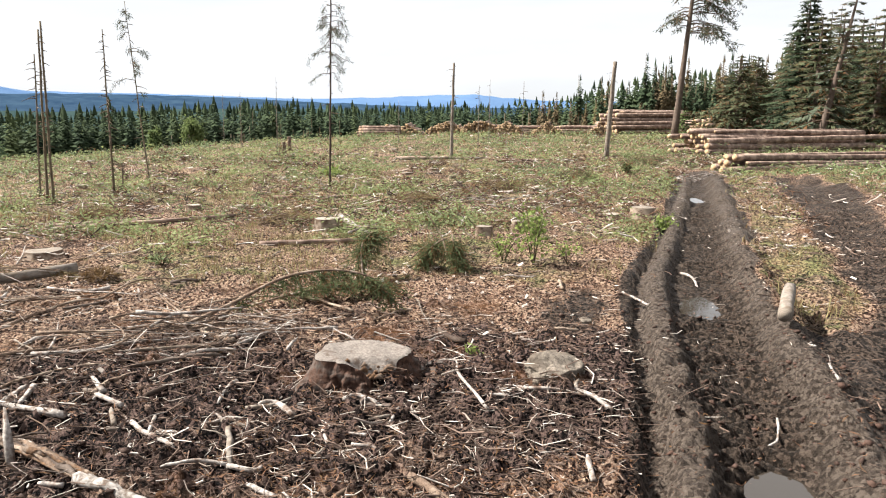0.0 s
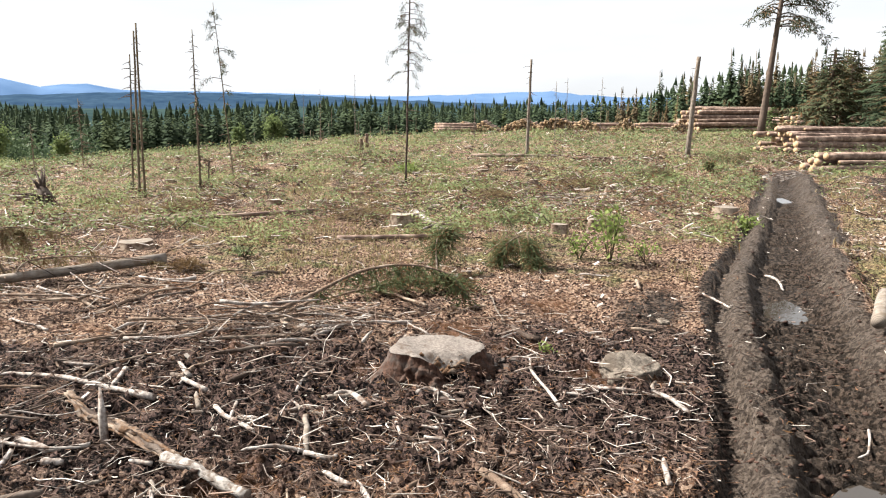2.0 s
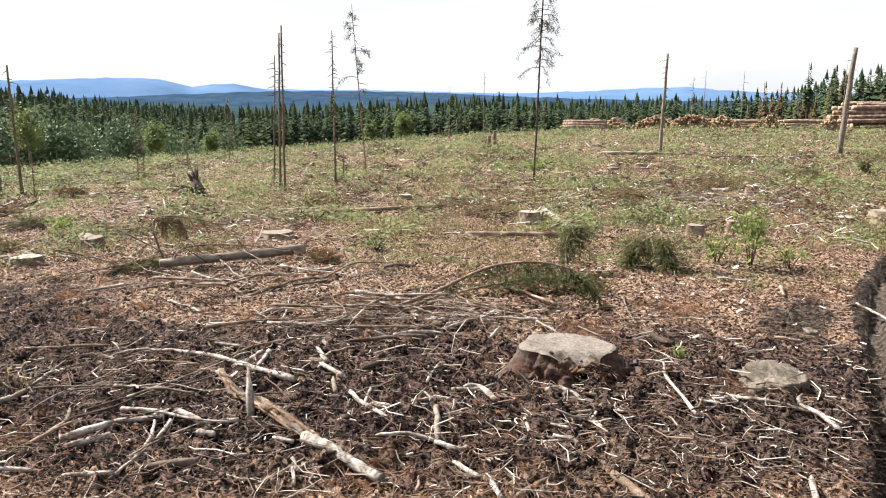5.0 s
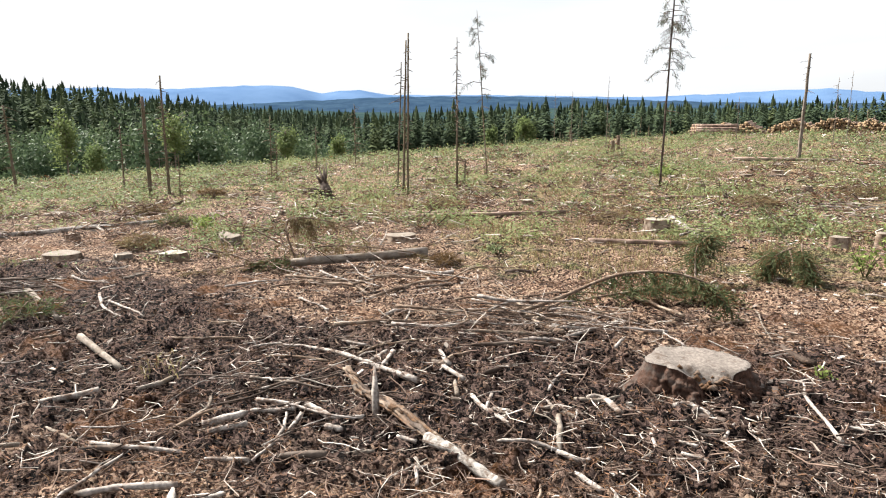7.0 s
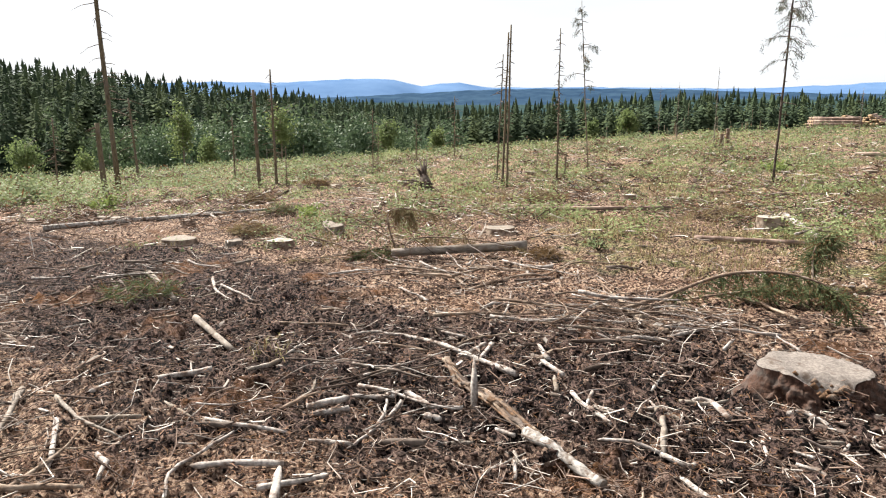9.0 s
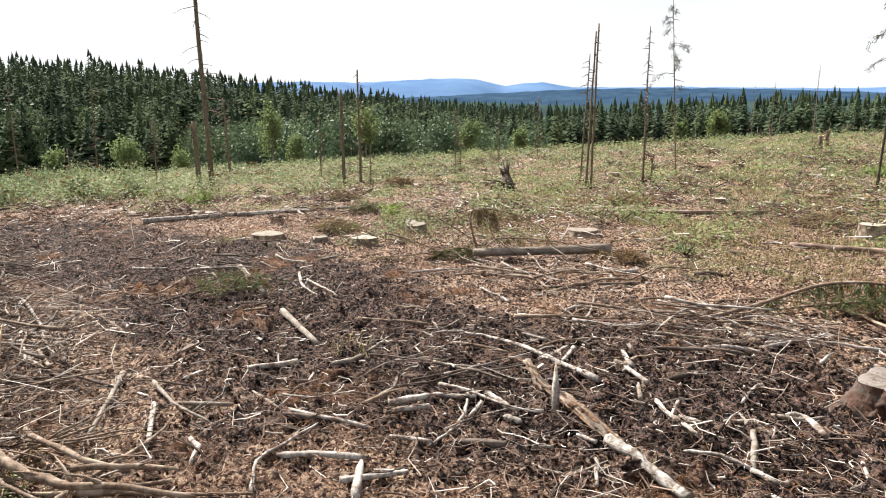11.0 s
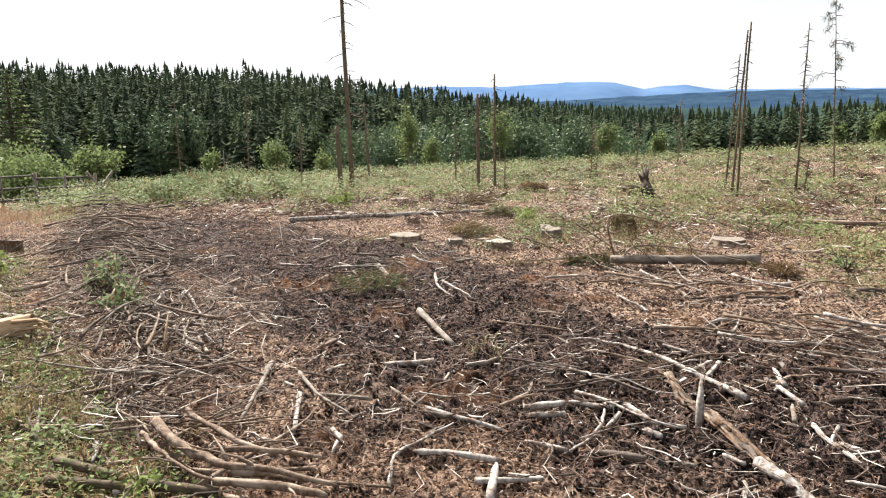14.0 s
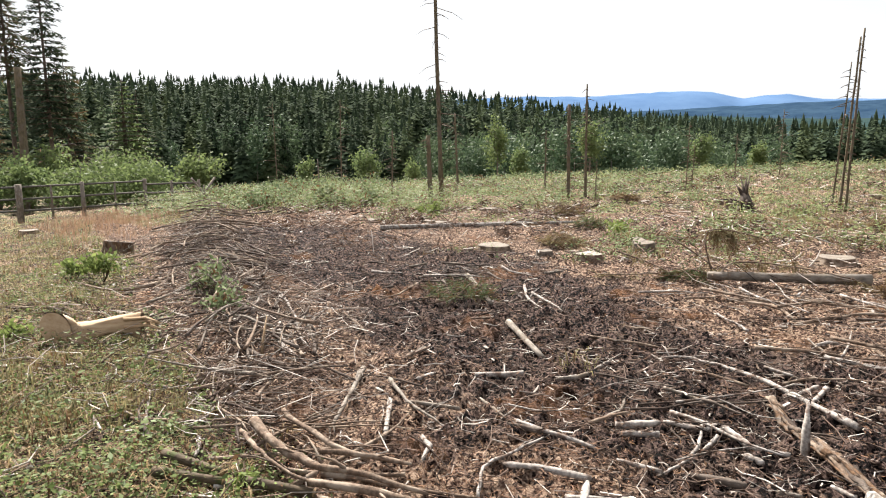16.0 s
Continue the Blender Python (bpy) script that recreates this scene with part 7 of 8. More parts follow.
def field_slash():
    """Low heaps of broken tops and sticks all over the clearing."""
    r = np.random.default_rng(131)
    C = spread(330, 10, 60, -74, 30, weight=lambda x, y: np.clip(0.5 + fbm(x * 0.25, y * 0.25, 3, 133), 0.05, 1) * (1 - zones(x, y)[0]) * (x < 3.2 + 0.25 * y), seed=132)
    size = 0.12 + 0.5 * r.random(len(C)) ** 2
    for name, label, per, mat, seed in (("slash_heaps", "low dark heaps of broken branches over the clearing", 26, "litter", 134), ("pale_slash_heaps", "bleached sticks lying in the heaps of slash", 6, "chips", 135), ("brown_slash_heaps", "reddish dead twigs lying in the heaps of slash", 20, "straw", 136)):
        n = len(C) * per
        P = np.repeat(C, per, 0) + r.normal(size=(n, 2)) * np.repeat(size, per)[:, None] * np.array([0.8, 0.45])
        d = np.hypot(P[:, 0], P[:, 1])
        scatter_twigs(name, label, P, 0.06 + np.repeat(size, per) * 0.6 * r.random(n) ** 1.5, 0.0025 + 0.0004 * d * (0.4 + r.random(n)), M[mat], seed, 0.16, 0.38, "slash")


def seedlings():
    """Young shoots that stand up out of the low herbs."""
    r = np.random.default_rng(141)
    n = 900
    P = spread(n, 10, 60, -74, 32, weight=lambda x, y: np.clip(0.15 + 1.6 * fbm(x * 0.4, y * 0.4, 3, 142), 0.02, 1) * (1 - zones(x, y)[0]) * (zones(x, y)[1] > 0.3), seed=143)
    d = np.hypot(P[:, 0], P[:, 1])
    V, F = herb_leaves(P, 30, 0.18 + 0.40 * r.random(n) ** 2, 0.012 + 0.0010 * d, 0.05 + 0.003 * d, 144)
    tagged(new("seedlings", mesh_of("seedlings", V, F, M["herb"], tint=np.repeat(0.7 * r.random(n) ** 2, 120), smooth_faces=False)), "young green shoots and raspberry canes over the clearing", "seedlings", kind="stuff")


def clods():
    """Lumps of turned-up soil."""
    r = np.random.default_rng(12)
    bm = bmesh.new()
    bmesh.ops.create_icosphere(bm, subdivisions=1, radius=1.0)
    U = np.array([v.co[:] for v in bm.verts])
    T = np.array([[v.index for v in f.verts] for f in bm.faces])
    bm.free()

    def w(x, y):
        mud, grass, trail = zones(x, y)
        dr = np.abs(across(x, y, BERM_R))
        return np.clip(0.9 * trail + (0.5 * smooth(0.42, 0.15, dr) + 0.08 * (mud > 0.5)) * smooth(20, 15, y) + 0.05, 0, 1) * (1 - wet_hollow(x, y)) * np.clip(0.5 + fbm(x * 1.7, y * 1.7, 3, 51), 0.05, 1)

    n = 9000
    P = spread(n, 2.4, 12, weight=w, seed=36)
    s = 0.004 + 0.014 * r.random(n) ** 3
    V = U[None] * (1 + 0.6 * r.normal(size=(n, len(U), 1)).clip(-1, 1)) * s[:, None, None] * np.array([1.2, 1.0, 0.75])
    V = V + np.stack([P[:, 0], P[:, 1], ground_z(P[:, 0], P[:, 1]) + 0.3 * s], 1)[:, None]
    F = (np.arange(n)[:, None, None] * len(U) + T[None]).reshape(-1, 3)
    me = mesh_of("soil_clods", V.reshape(-1, 3), F, M["clod"], smooth_faces=True)
    tagged(new("soil_clods", me), "crumbly dark clods of turned-up soil", "soil", kind="stuff")


def chips():
    r = np.random.default_rng(14)
    spots = [(0.5, 6.6, 0.35, 36), (-1.5, 7.4, 0.3, 26), (-0.45, 7.15, 0.35, 34), (3.5, 14.3, 0.7, 120), (-3.3, 6.6, 0.5, 60), (-8.9, 1.4, 0.6, 90), (-6.2, 0.4, 0.7, 90), (-1.2, 10.2, 0.7, 90), (4.3, 9.6, 0.5, 80)]
    P = np.vstack([np.array([[x, y]]) + r.normal(size=(k, 2)) * s for x, y, s, k in spots] + [spread(700, 4.0, 30, seed=40, weight=lambda x, y: 1 - zones(x, y)[0])])
    n = len(P)
    a = r.random(n) * 6.283
    L = (0.007 + 0.026 * r.random(n) ** 2)[:, None]
    d = np.stack([np.cos(a), np.sin(a), 0.4 * r.normal(size=n)], 1)
    sd = np.stack([-np.sin(a), np.cos(a), 0.4 * r.normal(size=n)], 1)
    c = np.stack([P[:, 0], P[:, 1], ground_z(P[:, 0], P[:, 1]) + 0.015], 1)
    t = np.cross(d, sd) * 0.006
    w = L * (0.25 + 0.3 * r.random((n, 1)))
    q = [c + d * L + sd * w, c - d * L + sd * w * 0.6, c - d * L - sd * w, c + d * L * 0.8 - sd * w]
    V = np.stack(q + [v + t for v in q], 1).reshape(-1, 3)
    box = [(0, 1, 2, 3), (7, 6, 5, 4), (0, 4, 5, 1), (1, 5, 6, 2), (2, 6, 7, 3), (3, 7, 4, 0)]
    F = (np.arange(n)[:, None, None] * 8 + np.array(box)[None]).reshape(-1, 4)
    me = mesh_of("wood_chips", V, F, M["chips"], smooth_faces=False, tint=np.zeros(len(V)))
    tagged(new("wood_chips", me), "scattered pale wood chips and bark flakes", "wood chips", kind="stuff")


def greenery():
    r = np.random.default_rng(15)

    def w_grass(x, y):
        mud, grass, trail = zones(x, y)
        return np.clip(1.6 * grass - 0.42 + 1.3 * fbm(x * 0.55, y * 0.55, 4, 61), 0.0, 1) * (1 - mud)

    # near tufts
    P = spread(2600, 4.5, 20, weight=w_grass, seed=51)
    V, F = blades(P, 12, 0.05 + 0.12 * r.random(2600), 0.004 + 0.004 * r.random(2600), 0.03 + 0.05 * r.random(2600), 52, 0.8)
    tagged(new("grass_tufts", mesh_of("grass_tufts", V, F, M["grass"], tint=np.zeros(len(V)))), "short yellowish green grass tufts and moss", "grass", kind="stuff")
    # wide field of herbs
    P = spread(9800, 9, 62, -78, 36, weight=lambda x, y: w_grass(x, y) * ((x < 0.42 * y - 0.6) | (y > 19) | (x > 0.6 * y)) * np.clip(0.25 + 2.2 * fbm(x * 0.9, y * 0.9, 3, 67), 0.03, 1), seed=53)
    d = np.hypot(P[:, 0], P[:, 1])
    V, F = herb_leaves(P, 13, (0.05 + 0.32 * r.random(9800) ** 2) * (0.7 + d / 70), 0.014 + 0.0011 * d, 0.05 + 0.006 * d, 54)
    patch = np.repeat(np.clip(0.4 + fbm(P[:, 0] * 0.35, P[:, 1] * 0.35, 3, 71), 0, 1) * 0.5, 13 * 4)
    tagged(new("field_herbs", mesh_of("field_herbs", V, F, M["herb"], tint=patch, smooth_faces=False)), "low light green herbs and young shoots over the clearing", "herbs", kind="stuff")
    P = spread(1900, 9, 60, -78, 36, weight=w_grass, seed=55)
    d = np.hypot(P[:, 0], P[:, 1])
    V, F = blades(P, 12, 0.06 + 0.12 * r.random(1900), 0.004 + 0.0006 * d, 0.06 + 0.004 * d, 56, 0.7)
    tagged(new("meadow_grass", mesh_of("meadow_grass", V, F, M["straw_green"], tint=np.zeros(len(V)))), "dry yellow and green grass across the clearing", "grass", kind="stuff")
    # tall weeds on the left side of the field
    P = np.vstack([np.array([[x, y]]) + r.normal(size=(k, 2)) * s for x, y, s, k in
                   [(-17.2, 7.6, 0.9, 150), (-19.5, 5.6, 1.0, 140), (-22.0, 7.3, 1.6, 170), (-18.5, 9.5, 1.2, 120), (-26.0, 9.0, 2.0, 160), (-20.5, 4.4, 0.7, 60), (-15.2, 8.6, 0.8, 60), (-30, 12, 2.5, 130), (-12.9, 7.9, 0.4, 26)]])
    V, F = herb_leaves(P, 26, 0.28 + 0.45 * r.random(len(P)), np.full(len(P), 0.032), np.full(len(P), 0.17), 57)
    tagged(new("tall_weeds", mesh_of("tall_weeds", V, F, M["herb"], tint=np.full(len(V), 0.25), smooth_faces=False)), "waist-high pale green raspberry and weed thicket", "weeds", kind="stuff")
    # reddish dry grass by the fence
    P = np.vstack([np.array([[x, y]]) + r.normal(size=(k, 2)) * s for x, y, s, k in [(-17.5, 2.2, 1.1, 46), (-20.0, 2.9, 1.1, 60), (-15.0, 1.2, 1.1, 22)]])
    V, F = blades(P, 26, 0.12 + 0.20 * r.random(len(P)), np.full(len(P), 0.008), np.full(len(P), 0.16), 58, 0.6)
    tagged(new("dry_grass", mesh_of("dry_grass", V, F, M["feather"], tint=np.full(len(V), 0.2))), "feathery reddish dry grass near the fence", "grass", kind="stuff")
    # green verge by the slab
    def w_side(x, y):
        return zones(x, y)[1] * np.clip(0.6 + fbm(x * 1.5, y * 1.5, 3, 81), 0.05, 1)
    P = spread(2200, 3.0, 16, -99, -66, weight=w_side, seed=59)
    V, F = herb_leaves(P, 16, 0.02 + 0.13 * r.random(2200) ** 2, 0.007 + 0.012 * r.random(2200), 0.03 + 0.06 * r.random(2200), 60)
    T = spread(900, 3.0, 14, -99, -66, weight=w_side, seed=66)
    A, B = blades(T, 12, 0.03 + 0.10 * r.random(900), 0.003 + 0.003 * r.random(900), 0.03 + 0.06 * r.random(900), 67, 1.1)
    tagged(new("verge_grass", mesh_of("verge_grass", A, B, M["straw_green"], tint=np.full(len(A), 0.2))), "dry straw and short grass along the verge", "grass", kind="stuff")
    S = spread(700, 3.0, 14, -99, -68, weight=lambda x, y: zones(x, y)[1] > 0.3, seed=62)
    scatter_twigs("verge_twig_litter", "brown and grey twigs strewn over the mossy verge", S, 0.06 + 0.45 * r.random(700) ** 2.5, 0.0018 + 0.005 * r.random(700) ** 2, M["litter"], 63, 0.03, 0.15)
    S = spread(170, 3.0, 14, -99, -68, weight=lambda x, y: zones(x, y)[1] > 0.3, seed=64)
    scatter_twigs("verge_stick_litter", "bleached sticks strewn over the mossy verge", S, 0.06 + 0.45 * r.random(170) ** 2.5, 0.002 + 0.005 * r.random(170) ** 2, M["chips"], 65, 0.03, 0.15)
    tagged(new("verge_herbs", mesh_of("verge_herbs", V, F, M["verge"], tint=np.zeros(len(V)), smooth_faces=False)), "fresh green herbs and moss along the verge", "herbs", kind="stuff")


def verge_plants():
    """Taller broad-leaved weeds at the verge nearest the path."""
    r = np.random.default_rng(77)
    P = spread(46, 3.0, 7.5, -99, -68, weight=lambda x, y: zones(x, y)[1] > 0.4, seed=78)
    V, F = herb_leaves(P, 20, 0.05 + 0.14 * r.random(46), np.full(46, 0.019), np.full(46, 0.07), 79)
    tagged(new("verge_weeds", mesh_of("verge_weeds", V, F, M["herb"], tint=np.full(len(V), 0.1), smooth_faces=False)), "broad-leaved green weeds along the verge", "weeds", kind="stuff")


verge_plants()


def sapling(x, y, h, rad, n, size, seed, label, mat="sapling"):
    t = base("sapling", pose(x, y, rz(x, y) - 0.02), label, "plant", "small plants in the clearing")
    r = random.Random(seed)
    chunks = []
    for k in range(6):
        a = r.random() * 6.28
        chunks.append(tube([(0, 0, 0), (0.3 * rad * math.cos(a), 0.3 * rad * math.sin(a), h * 0.5), (0.7 * rad * math.cos(a), 0.7 * rad * math.sin(a), h * (0.75 + 0.25 * r.random()))], [0.006, 0.005, 0.002], 4))
    V, F = join(chunks)
    part("stem", mesh_of("stem", V, F, M["mossy"]), t)["kind"] = "stuff"
    V, F = leaf_cloud(n, 0, h * 0.55, rad * 0.9, h * 0.48, size, seed, clumps=16, hollow=0.15)
    part("leaves", mesh_of("leaves", V, F, M[mat], tint=np.full(len(V), 0.1), smooth_faces=False), t)["kind"] = "stuff"


def saplings():
    green = "bright green broadleaf sapling growing among the slash"
    herb = "low leafy green plant among the slash"
    sapling(0.98, 7.7, 0.74, 0.27, 330, 0.026, 1, green)
    sapling(0.68, 7.95, 0.36, 0.26, 130, 0.022, 2, herb)
    sapling(1.38, 7.9, 0.30, 0.3, 110, 0.022, 3, herb)
    sapling(3.25, 10.6, 0.26, 0.25, 220, 0.03, 4, green)
    sapling(-3.09, 7.8, 0.2, 0.2, 130, 0.02, 5, herb, "herb")
    sapling(4.89, 19.3, 0.42, 0.24, 260, 0.035, 6, "small dark green bush in the dry grass", "spruce_cut")
    sapling(-2.76, 18.6, 0.4, 0.5, 320, 0.035, 7, herb)
    sapling(-9.3, 1.1, 0.42, 0.32, 420, 0.03, 8, green)
    sapling(-9.7, 0.85, 0.3, 0.3, 260, 0.03, 9, green)
    sapling(-6.9, 0.1, 0.2, 0.2, 160, 0.026, 10, green)
    sapling(-3.3, 0.80, 0.14, 0.12, 60, 0.02, 11, "small yellow-green seedling at the verge")
    sapling(-12.9, 7.9, 0.4, 0.35, 240, 0.035, 12, green)
    sapling(-8.0, 8.2, 0.3, 0.35, 220, 0.03, 13, herb)
    sapling(0.20, 4.75, 0.10, 0.09, 60, 0.014, 14, "tuft of moss and herbs beside the stump")
    sapling(-7.3, 1.75, 0.5, 0.35, 300, 0.026, 15, "thin green shoots among the brush", "herb")
    sapling(-6.4, 1.6, 0.4, 0.3, 240, 0.026, 16, "thin green shoots among the brush", "herb")


def spray(t, P, length, seed, mat, drop=0.6, dens=260, ln=0.07):
    """Needled side twigs hanging from a limb along the points P."""
    r = np.random.default_rng(seed)
    P = np.array([tuple(p) for p in P])
    n = int(dens)
    k = r.random(n) * (len(P) - 1.001)
    i = k.astype(int)
    at = P[i] + (P[i + 1] - P[i]) * (k - i)[:, None]
    d = P[i + 1] - P[i]
    d = d / (np.linalg.norm(d, axis=1, keepdims=True) + 1e-6)
    way = d * 0.5 + r.normal(size=(n, 3)) * np.array([0.6, 0.6, 0.25]) + np.array([0, 0, -drop])
    way /= np.linalg.norm(way, axis=1, keepdims=True)
    L = length * (0.3 + 0.9 * r.random((n, 1)))
    m = 9
    f = (np.arange(m) + 0.5) / m
    root = (at[:, None] + way[:, None] * (L[:, None] * f[None, :, None])).reshape(-1, 3)
    w2 = np.repeat(way, m, 0) * 0.8 + r.normal(size=(n * m, 3)) * 0.45
    w2 /= np.linalg.norm(w2, axis=1, keepdims=True)
    s2 = np.cross(w2, r.normal(size=(n * m, 3)))
    s2 /= np.linalg.norm(s2, axis=1, keepdims=True)
    q = ln * (0.6 + 0.7 * r.random((n * m, 1)))
    V = np.stack([root - s2 * 0.0045, root + s2 * 0.0045, root + w2 * q], 1).reshape(-1, 3)
    gnd = rest_z(V[:, 0] + t.location.x, V[:, 1] + t.location.y) - t.location.z + 0.01
    V[:, 2] = np.maximum(V[:, 2], gnd)
    F = np.arange(len(V)).reshape(-1, 3)
    part("needles", mesh_of("needles", V, F, M[mat], tint=np.zeros(len(V))), t)["kind"] = "stuff"


def green_bough(pts, r, seed, mat="spruce_cut", length=0.22, drop=0.6, dens=220, label="cut spruce bough with drooping green needles"):
    o = Vector((pts[0][0], pts[0][1], rz(pts[0][0], pts[0][1])))
    t = base("spruce_bough", Matrix.Translation(o), label, "bough", "cut boughs")
    P = spline([Vector((x, y, rz(x, y) + h)) - o for x, y, h in pts], 6)
    V, F = tube(P, [r * (1 - 0.7 * k / (len(P) - 1)) for k in range(len(P))], 7, 0.06, seed)
    part("limb", mesh_of("limb", V, F, M["bark"]), t)
    bpy.context.view_layer.update()
    spray(t, P[len(P) // 4:], length, seed, mat, drop, dens)


def boughs():
    # arched bough over the branch heap
    green_bough([(-2.0, 5.2, 0.05), (-1.68, 5.45, 0.16), (-1.28, 5.7, 0.33), (-0.90, 5.8, 0.37), (-0.58, 5.85, 0.29), (-0.42, 5.9, 0.10)], 0.018, 1, dens=200, length=0.2, drop=0.9)
    green_bough([(-1.6, 5.9, 0.05), (-1.0, 6.3, 0.12), (-0.5, 6.4, 0.10)], 0.012, 2, dens=300, length=0.24, drop=0.2)
    green_bough([(-0.75, 6.7, 0.05), (-0.80, 7.0, 0.34), (-0.7, 7.1, 0.48)], 0.012, 3, dens=240, length=0.24, drop=0.8)
    # upright spruce top with a bare leader
    green_bough([(0.06, 7.6, 0.05), (-0.02, 7.9, 0.30), (-0.25, 8.1, 0.62)], 0.012, 4, dens=30, length=0.1, drop=0.2)
    green_bough([(0.10, 7.7, 0.34), (0.12, 7.5, 0.26), (0.2, 7.4, 0.08)], 0.010, 5, dens=360, length=0.26, drop=0.7)
    green_bough([(0.02, 7.7, 0.30), (-0.12, 7.55, 0.24), (-0.2, 7.5, 0.08)], 0.010, 6, dens=260, length=0.22, drop=0.7)
    green_bough([(-0.35, 7.9, 0.05), (-0.15, 8.2, 0.16), (0.1, 8.3, 0.12)], 0.010, 7, dens=260, length=0.2, drop=0.3)
    # fallen crown beside the slim trunk
    dead = "drooping dry bough of a fallen spruce crown"
    green_bough([(-4.9, 6.35, 0.05), (-4.98, 6.29, 0.46), (-4.87, 6.37, 0.56), (-4.51, 6.61, 0.47), (-4.26, 6.77, 0.27)], 0.011, 8, "dry_bough", 0.12, 0.9, 60, dead)
    green_bough([(-4.96, 6.32, 0.44), (-4.92, 6.34, 0.52), (-4.84, 6.40, 0.54), (-4.76, 6.45, 0.50)], 0.006, 9, "dry_bough", 0.26, 1.6, 70, dead)
    green_bough([(-5.25, 6.08, 0.46), (-4.95, 6.31, 0.21), (-4.85, 6.38, 0.05)], 0.010, 10, "dry_bough", 0.08, 0.6, 16, dead)
    green_bough([(-5.67, 5.71, 0.30), (-5.39, 5.96, 0.17), (-5.19, 6.12, 0.04)], 0.012, 11, "dry_bough", 0.08, 0.6, 16, dead)
    green_bough([(-4.85, 6.38, 0.05), (-4.75, 6.45, 0.21), (-4.41, 6.68, 0.22), (-3.88, 6.98, 0.14), (-3.70, 7.07, 0.08)], 0.012, 12, "dry_bough", 0.14, 0.9, 60, dead)
    green_bough([(-4.87, 6.37, 0.06), (-5.14, 6.17, 0.09), (-5.52, 5.85, 0.05), (-5.79, 5.59, 0.04)], 0.012, 13, "dry_bough", 0.12, 0.5, 40, dead)
    green_bough([(-4.70, 6.25, 0.06), (-5.0, 6.15, 0.14), (-5.3, 6.05, 0.06)], 0.010, 14, "spruce_cut", 0.18, 0.5, 120)
    # heaps of dry needles and round slash bushes
    heap = "rounded heap of dry spruce brush"
    for k, (x, y, s, mat, n) in enumerate([(-7.85, 6.95, 0.42, "dry_bough", 420), (-3.42, 7.05, 0.20, "dry_needles", 260), (-11.9, 12.6, 0.42, "dry_needles", 320), (-5.75, 3.7, 0.42, "spruce_cut", 200),
                                          (-2.3, 10.7, 0.5, "dry_bough", 300), (1.2, 15.5, 0.7, "dry_bough", 300), (3.2, 17.5, 0.8, "spruce_cut", 300), (-0.5, 13.2, 0.5, "dry_bough", 260), (-5.6, 11.6, 0.5, "dry_bough", 260),
                                          (-10.5, 9.6, 0.4, "dry_bough", 220), (-9.0, 8.6, 0.4, "spruce_cut", 200), (5.9, 22.0, 0.8, "spruce_cut", 300), (7.0, 24.5, 0.8, "spruce_cut", 300)]):
        z = gz(x, y)
        r = np.random.default_rng(90 + k)
        t = base("brush_heap", pose(x, y, z), heap, "brush", "brush heaps")
        chunks = []
        for j in range(16):
            a = 6.28 * r.random()
            chunks.append(tube([(0.9 * s * math.cos(a), 0.9 * s * math.sin(a), 0.02), (0.3 * s * math.cos(a + 1), 0.3 * s * math.sin(a + 1), s * (0.12 + 0.3 * r.random())), (0.9 * s * math.cos(a + 2.6), 0.9 * s * math.sin(a + 2.6), 0.05)], [0.008, 0.006, 0.003], 4))
        V, F = join(chunks)
        part("twig_fringe", mesh_of("twig_fringe", V, F, M["needle_twig"]), t)["kind"] = "stuff"
        bpy.context.view_layer.update()
        ring = [(0.6 * s * math.cos(q), 0.6 * s * math.sin(q), s * (0.10 + 0.18 * r.random())) for q in np.linspace(0, 6.28, 9)]
        spray(t, ring + [(0, 0, 0.3 * s), (0.3 * s, 0, 0.26 * s), (-0.3 * s, 0.1, 0.3 * s)], 0.5 * s, 90 + k, mat, 0.05, int(n * 0.6), 0.05 + 0.04 * s)


def brush_pile(name, label, cx, cy, rx, ry, turn, n, h, seed, mats=("bark", "pale", "dark"), lens=(0.4, 1.5)):
    """A tangle of long thin branches; each of the thick ones is a piece."""
    r = random.Random(seed)
    t = base(name, pose(cx, cy, rz(cx, cy)), label, "brush", "brush piles")
    for k in range(n):
        u, v = r.gauss(0, 0.5) * rx, r.gauss(0, 0.5) * ry
        c, s = math.cos(radians(turn)), math.sin(radians(turn))
        x, y = u * c - v * s, u * s + v * c
        a = radians(turn) + r.gauss(0, 0.42) + (1.2 if r.random() < 0.2 else 0)
        L = r.uniform(*lens)
        hh = h * r.random() * math.exp(-(u / rx) ** 2 - (v / ry) ** 2)
        pts = []
        for q in (-0.5, -0.15, 0.2, 0.5):
            px, py = x + L * q * math.cos(a), y + L * q * math.sin(a)
            pts.append(Vector((px + 0.05 * L * r.uniform(-1, 1), py + 0.05 * L * r.uniform(-1, 1), lie_z(cx + px, cy + py) - rz(cx, cy) + 0.01 + hh + 0.015 * r.random())))
        R = 0.0035 + 0.014 * r.random() ** 2
        V, F = tube(spline(pts, 3), [R * (1 - 0.075 * i) for i in range(10)], 6, 0.22, k)
        part("branch", mesh_of("branch", V, F, M[r.choice(mats)]), t)


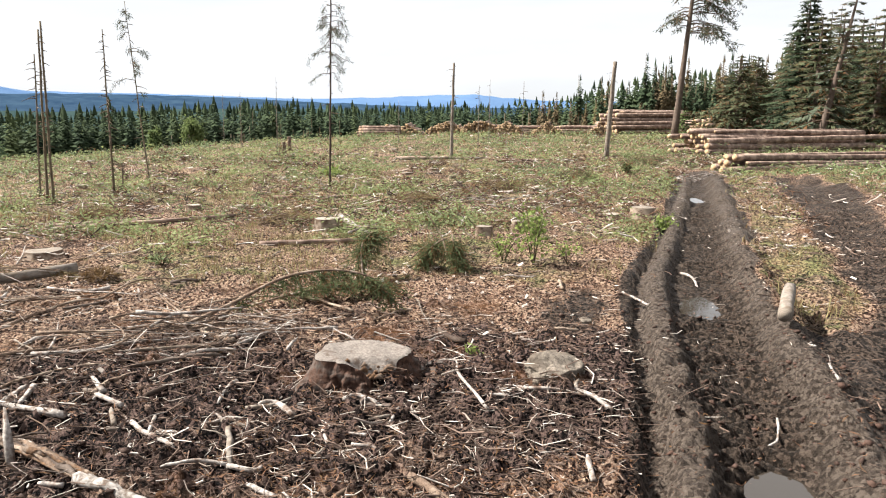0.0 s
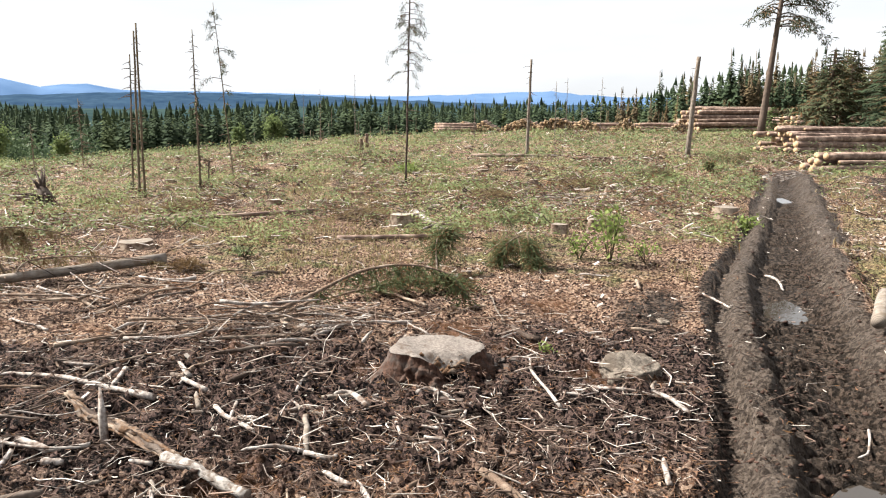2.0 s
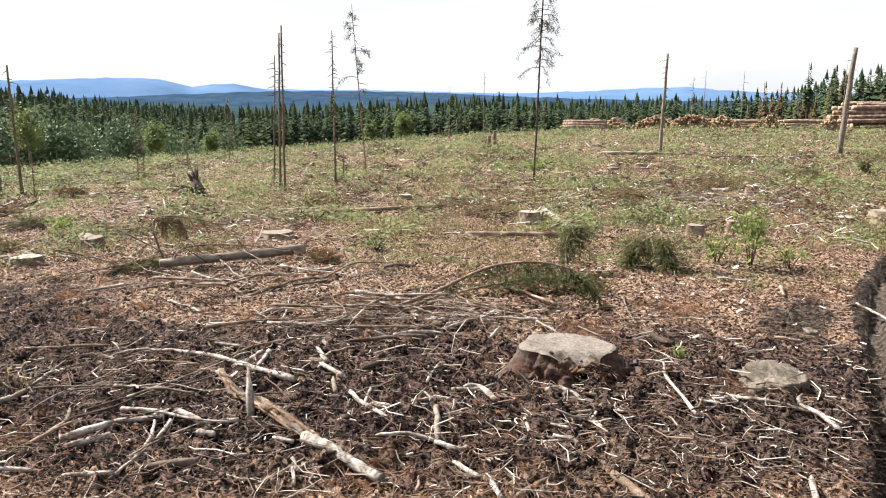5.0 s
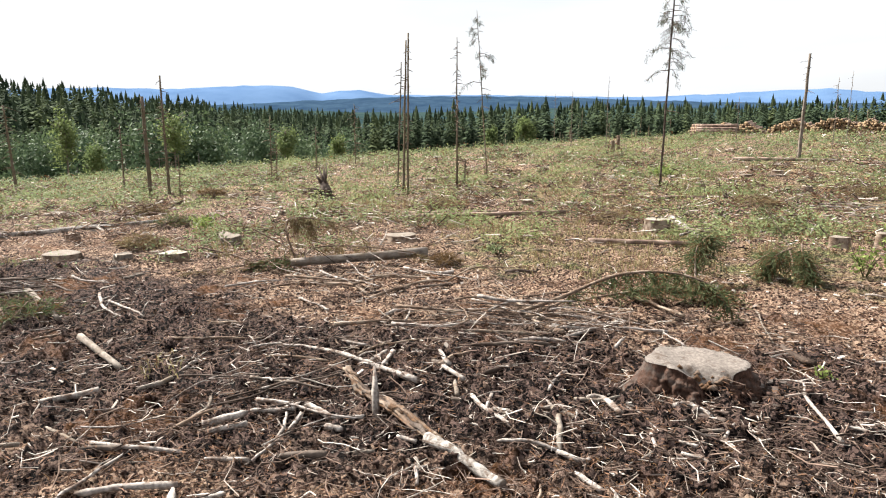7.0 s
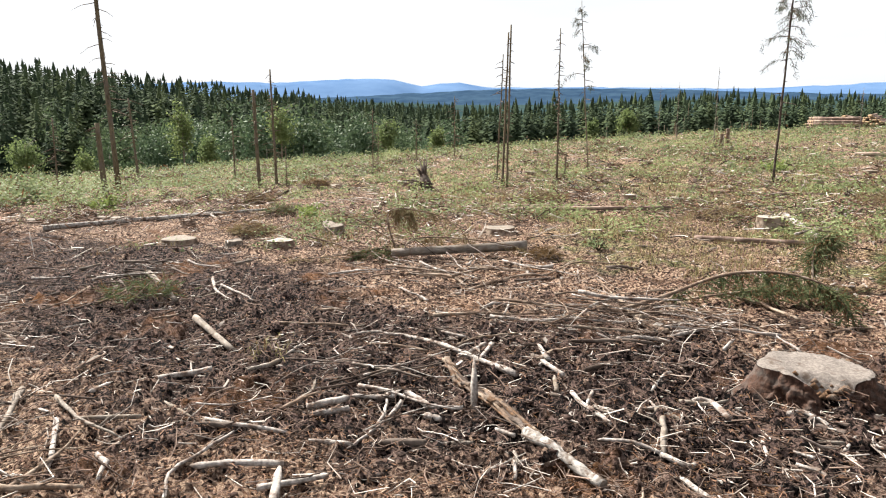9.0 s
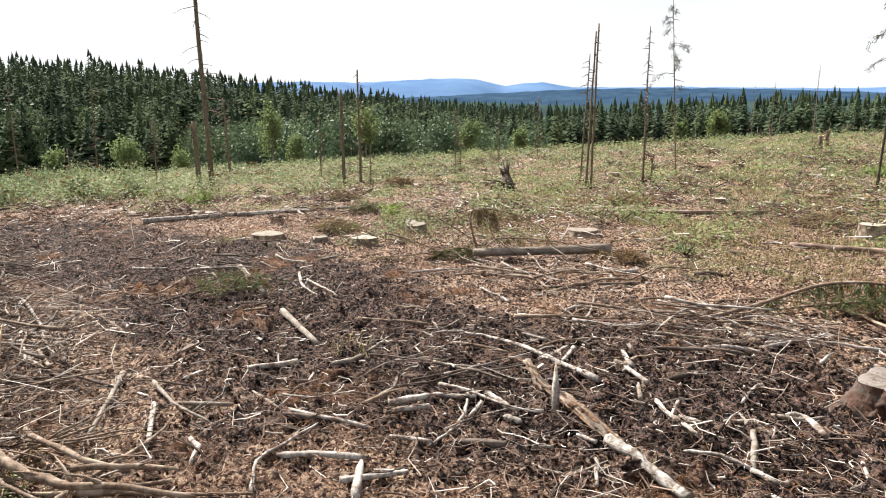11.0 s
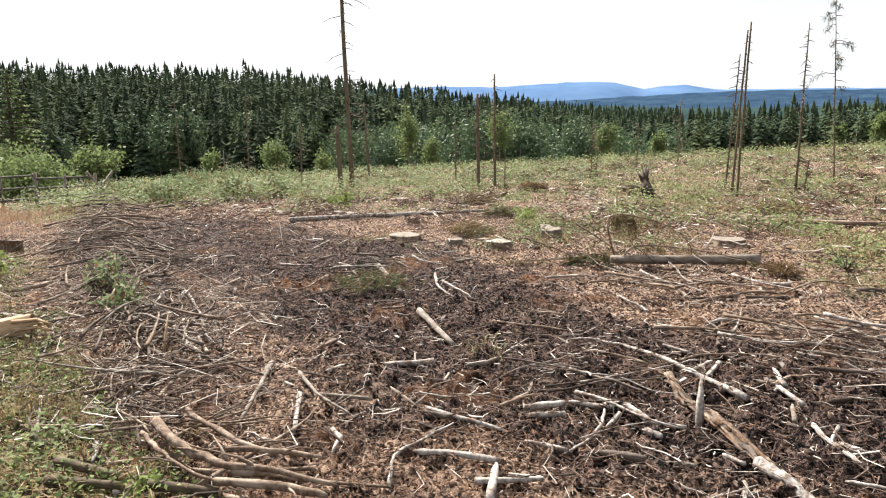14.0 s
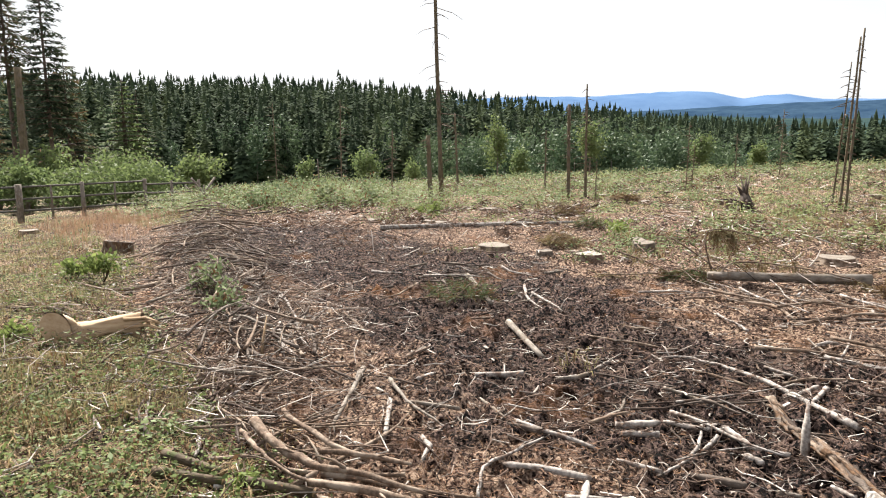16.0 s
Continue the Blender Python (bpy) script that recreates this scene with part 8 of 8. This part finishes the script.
def piles():
    brush_pile("brush_pile", "long tangle of grey and brown branches along the verge", -5.6, 1.62, 1.2, 0.55, 158, 110, 0.22, 1, ("bark", "bark", "dark", "grey", "dark"), (0.35, 1.1))
    brush_pile("brush_pile", "tangle of brown branches beside the trail", -7.8, 2.05, 1.3, 0.5, 166, 110, 0.30, 2, ("bark", "dark", "bark", "dark", "grey"), (0.4, 1.3))
    brush_pile("brush_pile", "dense heap of brown sticks at the trail's edge", -10.4, 2.6, 1.6, 0.7, 168, 130, 0.50, 3, ("bark", "dark", "bark"))
    brush_pile("brush_pile", "dense heap of brown sticks at the trail's far end", -13.4, 3.5, 1.7, 0.7, 166, 110, 0.50, 12, ("bark", "dark", "bark", "grey"))
    brush_pile("brush_pile", "thin grey sticks lying across the trail", -7.0, 4.3, 0.9, 0.5, 10, 34, 0.08, 4, ("pale", "dark", "dark"), (0.2, 0.7))
    brush_pile("brush_pile", "heap of long grey and brown branches behind the stump", -1.9, 5.1, 0.8, 0.35, 10, 40, 0.22, 5, ("bark", "bark", "dark", "pale"), (0.3, 1.0))
    brush_pile("brush_pile", "loose grey sticks on dark churned soil", -2.6, 3.3, 0.8, 0.6, 20, 14, 0.05, 6, ("pale", "dark"), (0.25, 0.8))
    brush_pile("brush_pile", "brown bark-covered branches stacked at the verge", -3.5, 1.2, 0.7, 0.35, 20, 16, 0.08, 7, ("bark",), (0.4, 1.0))
    brush_pile("brush_pile", "dry sticks lying before the fallen trunk", -4.0, 6.0, 0.9, 0.35, 20, 24, 0.06, 8, ("bark", "pale"), (0.4, 1.0))
    brush_pile("brush_pile", "sticks and slash beside the cut stump", -1.0, 9.9, 0.6, 0.4, 60, 16, 0.12, 9, ("bark", "pale"), (0.3, 1.0))
    brush_pile("brush_pile", "pale sticks and slash in the dry grass", 1.1, 12.6, 0.9, 0.5, 20, 22, 0.15, 10, ("pale", "bark"), (0.3, 1.2))
    brush_pile("brush_pile", "broken sticks at the end of the wheel track", 7.0, 18.8, 1.2, 0.6, 20, 30, 0.12, 11, ("pale", "bark"), (0.4, 1.4))


def sticks():
    """Short broken sticks and billets over the trodden soil; alike ones share a mesh."""
    r = random.Random(88)
    shapes = {}
    for mat in ("pale", "grey", "bark", "dark"):
        for k in range(9):
            L = 1.0
            bend = r.uniform(-0.09, 0.09)
            kink = r.uniform(-0.05, 0.05)
            P = [(L * (q - 0.5), bend * (1 - 4 * (q - 0.5) ** 2) + (kink if 0.3 < q < 0.7 else 0), 0.02 * math.sin(7 * q + k)) for q in (0, 0.2, 0.45, 0.7, 0.88, 1.0)]
            w = (0.030, 0.045, 0.065)[k % 3]
            chunks = [tube(P, [w * 0.9, w * r.uniform(0.9, 1.1), w * r.uniform(0.8, 1.1), w * 0.8, w * r.uniform(0.6, 0.8), w * r.uniform(0.3, 0.7)], 7, 0.16, k)]
            if k % 2:
                d = r.choice((-1, 1))
                chunks.append(tube([P[2], (P[2][0] + 0.12, P[2][1] + 0.12 * d, 0.03), (P[2][0] + 0.25, P[2][1] + 0.22 * d, 0.0)], [w * 0.45, w * 0.3, w * 0.12], 5, 0.1, k))
            V, F = join(chunks)
            shapes[mat, k] = mesh_of("fallen_branch", V, F, M[mat])
    words = {"pale": "short bleached stick lying on the soil", "grey": "short grey stick lying on the soil", "bark": "short brown stick with bark among the litter", "dark": "short dark wet stick in the mud"}
    P = spread(80, 2.6, 9.5, -96, 12, weight=lambda x, y: np.clip(0.15 + 1.5 * zones(x, y)[2] + 0.5 * fbm(x * 1.2, y * 1.2, 3, 9), 0.0, 1) * (1 - zones(x, y)[0]) * (np.hypot(x + 0.43, y - 4.34) > 0.55), seed=89)
    for x, y in P:
        mat = r.choice(("pale", "pale", "grey", "grey", "bark", "dark"))
        k = r.randrange(9)
        L = 0.10 + 0.26 * r.random() ** 1.6
        a = r.random() * 6.283
        h0, h1 = lie_z(x - 0.4 * L * math.cos(a), y - 0.4 * L * math.sin(a)), lie_z(x + 0.4 * L * math.cos(a), y + 0.4 * L * math.sin(a))
        ob = new("fallen_branch", shapes[mat, k])
        ob.matrix_basis = pose(x, y, (h0 + h1) / 2 + 0.02 * L, 0, -math.degrees(math.atan2(h1 - h0, 0.8 * L)), math.degrees(a)) @ Matrix.Scale(L, 4)
        tagged(ob, words[mat], "branch", "short sticks")


litter()
field_slash()
seedlings()
sticks()
clods()
chips()
greenery()
saplings()
boughs()
piles()
